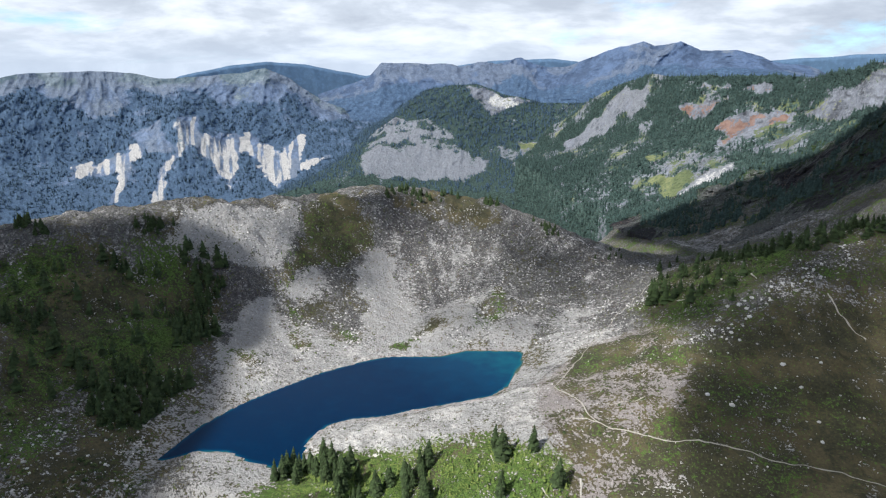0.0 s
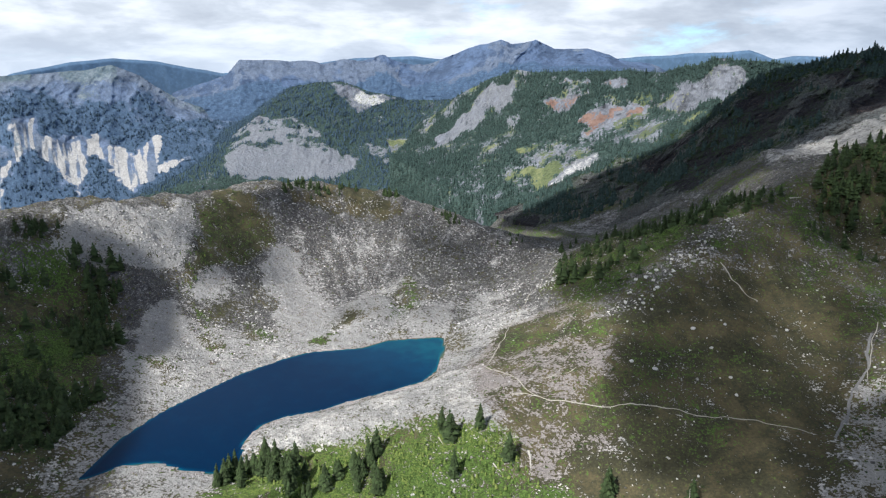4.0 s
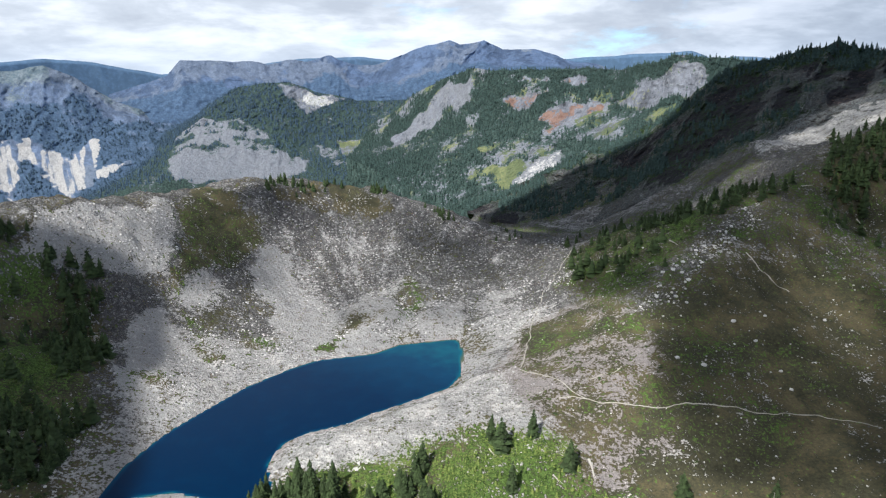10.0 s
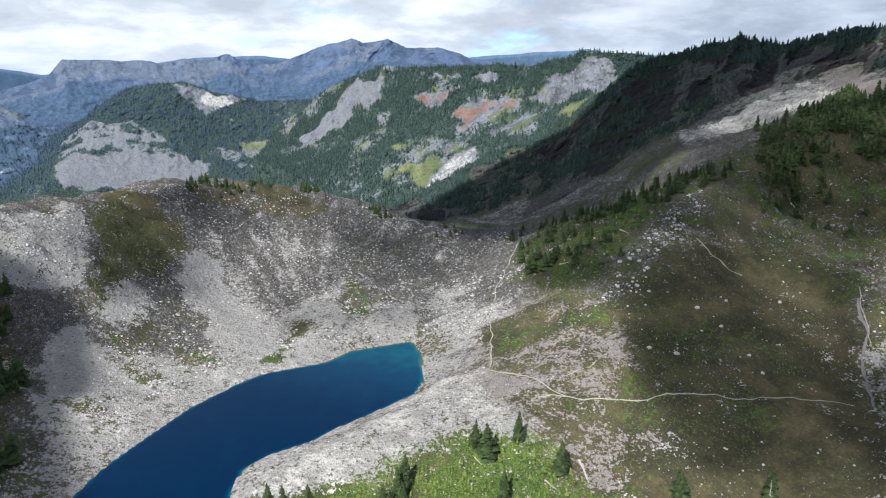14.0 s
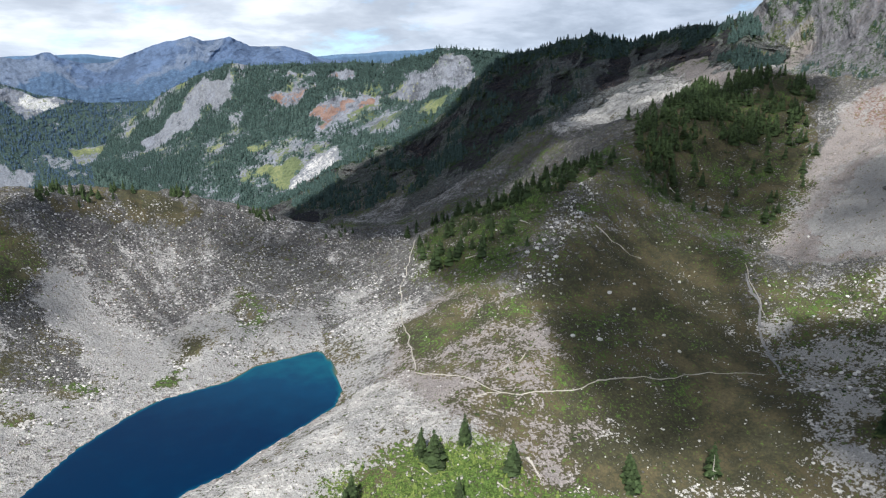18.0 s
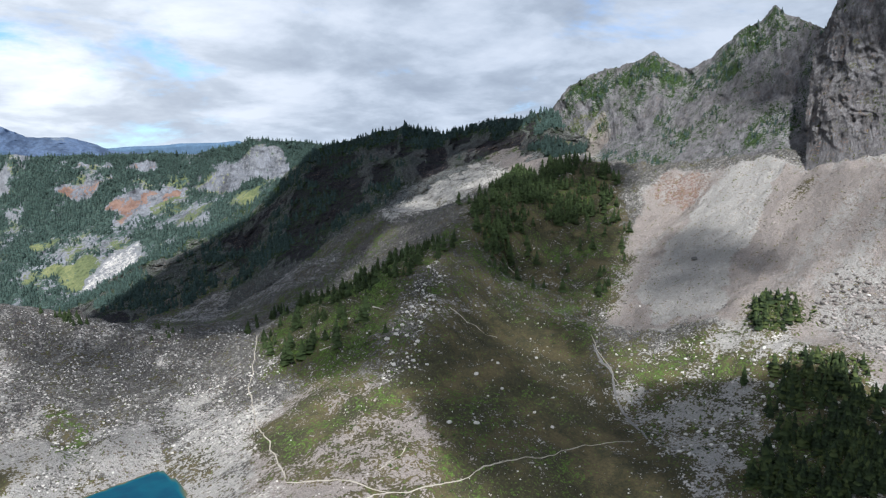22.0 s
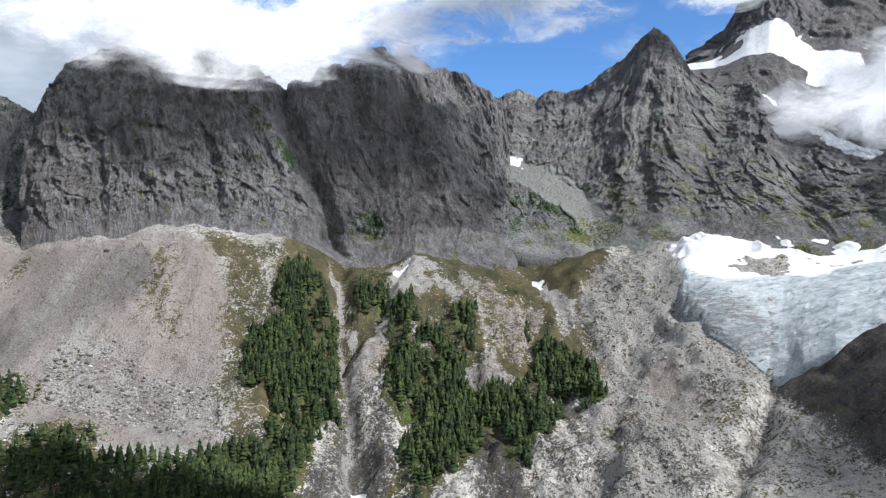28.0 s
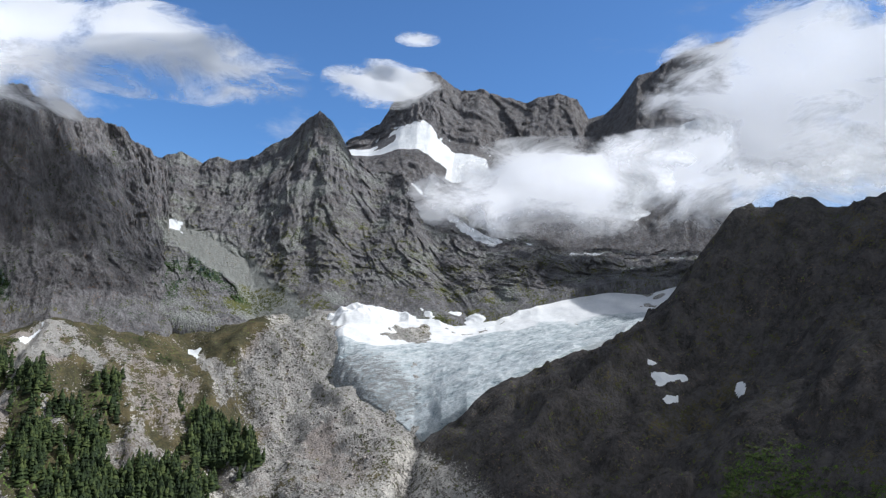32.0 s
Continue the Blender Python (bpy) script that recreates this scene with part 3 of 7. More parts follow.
def inside(px, py, ring):
    """Which points lie in a ring, and how far each is from its edge (inside positive)."""
    r = np.array(ring, float)
    hit, best = np.zeros(px.shape, bool), np.full(px.shape, 1e9)
    for (ax, ay), (bx, by) in zip(r, np.roll(r, -1, 0)):
        if ay != by:
            cross = ((ay > py) != (by > py)) & (px < (bx - ax) * (py - ay) / (by - ay) + ax)
            hit ^= cross
        t = np.clip(((px - ax) * (bx - ax) + (py - ay) * (by - ay)) / ((bx - ax) ** 2 + (by - ay) ** 2 + 1e-9), 0, 1)
        best = np.minimum(best, np.hypot(px - ax - t * (bx - ax), py - ay - t * (by - ay)))
    return np.where(hit, best, -best)


def off_line(x, y, line):
    """How far places lie from a polyline in plan."""
    best = np.full(x.shape, 1e9)
    for (ax, ay), (bx, by) in zip(line, line[1:]):
        t = np.clip(((x - ax) * (bx - ax) + (y - ay) * (by - ay)) / ((bx - ax) ** 2 + (by - ay) ** 2), 0, 1)
        best = np.minimum(best, np.hypot(x - ax - t * (bx - ax), y - ay - t * (by - ay)))
    return best


# stream-cut gullies: line, width, depth
RAVINES = [([(708, 170), (660, 160), (600, 154), (540, 150), (480, 142), (430, 134), (370, 128), (300, 120)], 19, 18),
           ([(700, 88), (650, 105), (600, 130), (555, 150)], 12, 7),
           ([(425, -208), (390, -180), (350, -150), (300, -110), (250, -80)], 13, 9),
           ([(600, -150), (520, -120), (440, -80), (340, -30)], 16, 6)]


# bare rock humps round the head of the lake: middle, reach along and across, height
HUMPS = [(-75, 634, 30, 50, 8), (-10, 626, 27, 32, 6), (-35, 690, 26, 22, 4), (20, 690, 30, 26, 4), (-150, 395, 20, 12, 2)]


def build_ground():
    nx, ny = int((X1 - X0) / CELL) + 1, int((Y1 - Y0) / CELL) + 1
    xs, ys = np.linspace(X0, X1, nx), np.linspace(Y0, Y1, ny)
    # coarse skirts carry the same sheet on to the horizon
    out = [60, 140, 300, 600, 1100, 1800, 2800, 4200]
    xs = np.r_[[X0 - d for d in out[::-1]], xs, [X1 + d for d in out]]
    ys = np.r_[[Y0 - d for d in out[::-1]], ys, [Y1 + d for d in out]]
    x, y = np.meshgrid(xs, ys, indexing="ij")
    z = bare_height(np.clip(x, X0 - 200, X1 + 200), np.clip(y, Y0 - 200, Y1 + 200))
    away = np.maximum(np.maximum(X0 - x, x - X1), np.maximum(Y0 - y, y - Y1))
    z = z + (-420 - z) * smooth(away, 0, 700)
    shore = inside(x, y, SHORE)
    calm = smooth(-shore, 2, 40)
    rough = fbm(x, y, 0 * x, 60, 5, 3) * 5.0 + fbm(x, y, 0 * x, 13, 4, 9) * 2.2
    gully = fbm(x, y, 0 * x, 32, 5, 21, 0.55, True) * 6.0
    z = z + calm * (rough + gully * smooth(z, 8, 50)) * np.where(away > 0, 0, 1)
    crag = smooth(-y, 190, 260) * smooth(430 - x, 0, 60)
    slabs = smooth(x, 300, 350) * smooth(250 - y, 0, 40) * smooth(y, -200, -150) * (1 - smooth(x, 640, 690))
    z = z + np.where(away > 0, 0, 1) * crag * (fbm(x, y, 0 * x, 120, 6, 23, 0.5, True) * 20 - 9 + facets(x + 0.3 * y, y, 46, 27) * 7 + facets(x, y - 0.3 * x, 19, 28) * 3.6)
    z = z + np.where(away > 0, 0, 1) * slabs * (fbm(x * 0.35, y, 0 * x, 40, 5, 25, 0.55, True) * 8 - 3 + facets(x * 0.4, y, 22, 30) * 4.5 + facets(x * 0.5, y, 9, 31) * 1.8)
    for hx, hy, rx, ry, tall in HUMPS:
        z = z + calm * tall * (1 - smooth(np.hypot((x - hx) / rx, (y - hy) / ry) + 0.15 * fbm(x, y, 0 * x, 14, 3, 33), 0.55, 1.1))
    for line, wide, deep in RAVINES:
        gap = off_line(x, y, line)
        z = z - np.where(away > 0, 0, 1) * deep * (1 - smooth(gap + 0.35 * wide * fbm(x, y, 0 * x, 25, 3, 29), 0, wide))
    z = np.where(shore > 0, np.minimum(z, -0.3 - 0.06 * shore), np.maximum(z, np.where(shore > -40, 0.15 + 0.05 * -shore, -1e9)))
    return xs, ys, x, y, z


GX, GY, GXX, GYY, GZZ = build_ground()


def height(x, y):
    """The height of the finished ground at a place."""
    i = np.clip(np.searchsorted(GX, x) - 1, 0, len(GX) - 2)
    j = np.clip(np.searchsorted(GY, y) - 1, 0, len(GY) - 2)
    u, v = (x - GX[i]) / (GX[i + 1] - GX[i]), (y - GY[j]) / (GY[j + 1] - GY[j])
    return ((1 - u) * (1 - v) * GZZ[i, j] + u * (1 - v) * GZZ[i + 1, j] + (1 - u) * v * GZZ[i, j + 1] + u * v * GZZ[i + 1, j + 1])


# ---- mountains: each is a sheet drawn through its lines, from foot to crest and down behind ----
LOFTS = {}


def loft(name, lines, nu, nv, ribs, material, cover, label, back=120.0, skirt=60.0, size=40.0, seed=1, jag=0.0, fall=0.13, wander=0.28, crags=0.2, toward=(0, 100, 220), blocks=0.0, cuts=(), lean=0.12, calm=(), crest=0.0):
    """A mountain side through lines from foot to crest. ribs: how deep its gullies and ledges are, in metres."""
    rows = [along(line, nu) for line in lines]
    rows.insert(0, rows[0] - np.array([0, 0, skirt]))
    mid = rows[-1].mean(0)
    away = np.array([mid[0] - toward[0], mid[1] - toward[1], 0.0])
    away /= np.linalg.norm(away)
    rows.append(rows[-1] + away * back - np.array([0, 0, back * 1.1]))
    at = np.r_[-0.15, np.linspace(0, 1, len(lines)), 1.15]
    v = np.r_[-0.15, -0.1, -0.05, np.linspace(0, 1, nv), 1.02, 1.05, 1.1, 1.15]
    stack = np.array(rows)
    grid = np.stack([np.stack([np.interp(v, at, stack[:, i, k]) for k in range(3)], 1) for i in range(nu)])
    p = grid.reshape(-1, 3)
    vv = np.tile(v, nu)
    grow = smooth(vv, 0.0, 0.30)
    x, y, z = p.T
    uu = np.repeat(np.linspace(0, 1, nu), len(v))
    long = np.linalg.norm(np.diff(rows[len(rows) // 2], axis=0), axis=1).sum()
    tall = np.linalg.norm(rows[-2] - rows[1], axis=1).mean()
    s, h = uu * long, vv * tall
    s = s + fbm(s, h, 0 * s, size * 2.0, 3, seed + 17) * size * wander
    # ribs and gullies run up and down the face, ledges across it
    rib = fbm(s, h * fall, 0 * s, size, 5, seed, 0.55, True)
    fine = fbm(s, h * fall * 1.5, 0 * s + 4.0, size * 0.28, 4, seed + 3, 0.6, True)
    ledge = fbm(s * 0.5, h * 1.3, 0 * s + 8.0, size * 0.8, 4, seed + 7)
    crag = fbm(x, y, z * 0.7, size * 0.5, 5, seed + 19, 0.6, True)
    push = (rib * 0.85 + fine * 0.36 + ledge * 0.08 + crag * crags) * ribs * grow
    if blocks:
        # joints lean a little; plates at three sizes
        q = s + h * lean + fbm(s, h, 0 * s + 3, size * 0.5, 3, seed + 31) * size * 0.18
        push = push + blocks * grow * (facets(q, h * 0.30, size * 0.9, seed) + 0.55 * facets(q, h * 0.36, size * 0.38, seed + 1) + 0.30 * facets(q, h * 0.5, size * 0.16, seed + 2))
    for ring in calm:
        push = push * (1 - 0.9 * smooth(inside(uu * long, vv * tall, [(a * long, b * tall) for a, b in ring]), -8, 12))
    for line, wide, deep in cuts:
        gap = off_line(uu * long + 0.25 * wide * fbm(s, h, 0 * s, wide, 3, seed + 41), vv * tall, [(a * long, b * tall) for a, b in line])
        push = push - deep * (1 - smooth(gap, 0, wide)) * smooth(vv, -0.02, 0.08)
    p = p - away[None] * push[:, None]
    p[:, 2] += fbm(x, y, 0 * z, size * 0.5, 4, seed + 13) * ribs * 0.35 * smooth(vv, 0.5, 1.0)
    p[:, 2] += fbm(x, y, 0 * z, 70, 5, seed + 23, 0.55, True) * jag * smooth(vv, 0.15, 0.4) * smooth(uu, 0.5, 0.7)
    if crest:
        p[:, 2] += crest * smooth(vv, 0.3, 1.0) * (fbm(s, 0 * s, 0 * s, 42, 4, seed + 51, 0.55) + 0.5 * facets(s, 0 * s, 15, seed + 52))
    ob = grid_mesh(name, p, nu, len(v), cover(p, vv, uu, rib), material)
    LOFTS[name] = (p.reshape(nu, len(v), 3), v)
    return tagged(ob, label, "mountain", kind="structure")


def weights(p, grass=0.0, scrub=0.0, snow=0.0, scree=0.0, red=0.0, dirt=0.0, dusk=0.0):
    one = np.ones(len(p))
    return {"cover": np.stack([grass * one, scrub * one, snow * one, one], 1), "earth": np.stack([scree * one, red * one, dirt * one, dusk * one], 1)}

# crests, middles and feet of the mountains
FAR_RANGE = [(-3004, 3705, 64), (-2763, 3893, 192), (-2529, 4051, 252), (-2306, 4183, 280), (-2070, 4305, 262), (-1885, 4390, 225), (-1740, 4449, 190), (-1453, 4552, 216), (-957, 4682, 292), (-740, 4722, 300), (-522, 4751, 301), (-412, 4762, 291), (-12, 4780, 250), (774, 4716, 293), (994, 4674, 312), (1291, 4600, 331), (1513, 4531, 342), (1651, 4483, 292), (1745, 4447, 310), (2057, 4311, 299)]
TABLE_RANGE = [(-1934, 4145, 75), (-1635, 4276, 192), (-1568, 4301, 276), (-1389, 4362, 277), (-1088, 4448, 255), (-985, 4472, 286), (-847, 4500, 270), (-709, 4524, 308), (-604, 4540, 271), (-464, 4556, 254), (-291, 4570, 309), (-154, 4576, 356), (14, 4576, 416), (83, 4577, 389), (233, 4571, 402), (353, 4565, 343), (548, 4546, 349), (710, 4524, 297), (928, 4484, 259), (1050, 4457, 221)]
TABLE_FOOT = [(-1770, 3772, -65), (-1425, 3918, -38), (-1120, 4019, -8), (-772, 4098, -40), (-385, 4156, 11), (-128, 4173, 29), (121, 4177, 125), (452, 4155, 189), (963, 4066, 165)]
WEST_TOP = [(-3498, 2444, 240), (-3324, 2678, 221), (-3147, 2886, 188), (-3062, 2977, 210), (-2776, 3248, 222), (-2559, 3423, 192), (-2366, 3560, 192), (-2211, 3660, 210), (-2075, 3739, 236), (-1966, 3798, 192), (-1796, 3878, 58), (-1616, 3953, -8), (-1398, 4034, -41)]
WEST_MID = [(-3271, 2205, -182), (-3083, 2459, -207), (-2943, 2627, -210), (-2781, 2799, -211), (-2598, 2974, -197), (-2322, 3216, -10), (-2114, 3348, -117), (-1912, 3465, -152), (-1752, 3552, -125), (-1586, 3628, -142), (-1297, 3742, -144)]
WEST_FOOT = [(-2892, 1907, -365), (-2601, 2277, -426), (-2458, 2429, -437), (-2113, 2737, -439), (-1911, 2892, -403), (-1548, 3116, -340), (-1146, 3303, -237)]
HILL_TOP = [(-1520, 3767, -123), (-1367, 3833, -30), (-1258, 3875, 54), (-1148, 3913, 130), (-998, 3954, 152), (-872, 3984, 157), (-731, 4011, 111), (-496, 4046, 58), (-250, 4069, 62), (33, 4077, 79)]
HILL_MID = [(-1633, 3420, -297), (-1478, 3503, -204), (-1286, 3593, -67), (-1064, 3669, -20), (-884, 3716, -38), (-726, 3745, -99), (-532, 3773, -146), (-360, 3791, -170), (-183, 3804, -173)]
HILL_FOOT = [(-1676, 2925, -375), (-1538, 3010, -325), (-1388, 3090, -283), (-1227, 3162, -260), (-970, 3240, -328), (-735, 3299, -342), (-485, 3346, -340), (-222, 3379, -309), (-61, 3389, -286)]
RED_TOP = [(-320, 3012, 5), (-197, 2933, 77), (-126, 2846, 136), (-16, 2718, 195), (82, 2577, 235), (192, 2477, 234), (314, 2392, 231), (444, 2298, 239), (529, 2207, 234), (573, 2122, 254), (627, 2033, 273), (691, 1945, 267), (789, 1879, 255), (889, 1805, 244)]
RED_MID = [(-347, 2801, -69), (-166, 2662, -31), (-2, 2512, 21), (180, 2349, 70), (348, 2246, 94), (499, 2138, 116), (616, 1974, 139), (720, 1842, 159), (848, 1713, 177)]
RED_FOOT = [(-341, 2397, -59), (-239, 2279, -81), (-146, 2153, -116), (-12, 2047, -159), (110, 1935, -179), (219, 1813, -170), (354, 1753, -130)]
DARK_TOP = [(48, 1554, -65), (86, 1578, -51), (137, 1600, -35), (202, 1619, -3), (332, 1622, 58), (463, 1611, 117), (527, 1615, 166), (601, 1605, 229), (703, 1577, 260), (749, 1527, 278), (771, 1490, 289), (820, 1368, 271), (845, 1254, 294), (848, 1146, 295), (821, 1062, 294), (815, 1007, 269), (805, 954, 253)]
DARK_FOOT = [(47, 1355, -39), (76, 1284, -30), (121, 1225, -30), (166, 1181, -28), (227, 1132, -13), (286, 1085, 35), (338, 1031, 57), (414, 997, 90), (459, 977, 113), (517, 949, 135), (572, 942, 146), (652, 917, 194), (725, 894, 218)]
KNOB_TOP = [(822, 1083, 286), (820, 1051, 302), (824, 1011, 338), (840, 956, 359), (847, 910, 368), (858, 856, 380), (874, 803, 348), (872, 762, 364), (872, 709, 399), (866, 661, 421), (859, 614, 400), (845, 578, 375)]
KNOB_MID = [(774, 992, 243), (784, 908, 241), (771, 847, 240), (779, 796, 257), (784, 745, 273), (786, 695, 287), (786, 647, 293), (787, 593, 290), (782, 548, 287)]
KNOB_FOOT = [(710, 916, 213), (714, 846, 212), (705, 793, 203), (707, 730, 203), (708, 682, 204), (708, 639, 200), (709, 601, 215), (717, 563, 226), (723, 538, 218)]
CLIFF_TOP = [(783, 558, 358), (776, 541, 379), (772, 505, 426), (781, 472, 441), (793, 428, 455), (811, 370, 470), (825, 326, 478), (850, 284, 447), (869, 256, 427), (885, 243, 437), (907, 215, 463), (931, 178, 490), (960, 125, 514), (994, 78, 507), (1016, 38, 506), (1039, 5, 502), (1063, -37, 487), (1085, -88, 461)]
CLIFF_MID = [(734, 537, 291), (726, 514, 297), (736, 454, 311), (760, 385, 318), (779, 314, 318), (790, 265, 307), (807, 223, 300), (824, 189, 290), (844, 140, 294), (858, 91, 298), (867, 36, 301), (887, -20, 291), (910, -64, 284)]
CLIFF_FOOT = [(688, 516, 199), (688, 480, 207), (696, 430, 212), (710, 369, 225), (719, 314, 228), (725, 259, 219), (732, 213, 209), (736, 173, 189), (737, 134, 176), (732, 103, 180), (727, 79, 202), (725, 44, 188), (720, -2, 185), (715, -34, 180)]
PYR_TOP = [(1317, -62, 556), (1327, -117, 522), (1324, -158, 546), (1312, -198, 526), (1293, -224, 539), (1279, -251, 530), (1258, -282, 537), (1234, -316, 568), (1211, -351, 589), (1183, -376, 622), (1164, -387, 634), (1145, -404, 613), (1123, -420, 575), (1102, -435, 532), (1068, -467, 500), (1021, -502, 505), (979, -548, 458), (934, -590, 413), (880, -633, 379), (823, -679, 356), (762, -749, 342), (693, -813, 336), (601, -857, 337), (505, -893, 340)]
PYR_MID = [(1098, -40, 377), (1039, -89, 358), (982, -134, 331), (942, -191, 303), (903, -243, 329), (882, -291, 347), (848, -343, 338), (799, -384, 326), (746, -428, 299), (689, -464, 296), (644, -511, 294), (577, -587, 293), (523, -638, 287), (401, -727, 298)]
PYR_FOOT = [(813, -7, 230), (778, -47, 208), (742, -98, 195), (716, -150, 182), (687, -199, 211), (652, -252, 216), (621, -297, 210), (589, -339, 214), (577, -369, 202), (566, -400, 222), (557, -448, 237), (541, -492, 251), (511, -538, 266), (471, -595, 271), (376, -686, 269)]
SUMMIT_TOP = [(1906, -774, 795), (1844, -862, 861), (1780, -906, 973), (1741, -942, 1018), (1715, -986, 1019), (1688, -1068, 964), (1652, -1114, 976), (1618, -1179, 947), (1573, -1245, 933), (1548, -1265, 953), (1508, -1312, 954), (1473, -1362, 933), (1460, -1399, 883), (1422, -1434, 892), (1382, -1455, 931), (1324, -1475, 1001), (1293, -1500, 1008), (1214, -1544, 1053), (1100, -1619, 1075)]
SUMMIT_FOOT = [(1477, -572, 631), (1422, -609, 587), (1350, -664, 564), (1283, -716, 503), (1208, -773, 431), (1122, -827, 387), (1021, -886, 357), (929, -938, 341), (861, -1002, 338), (742, -1098, 333)]


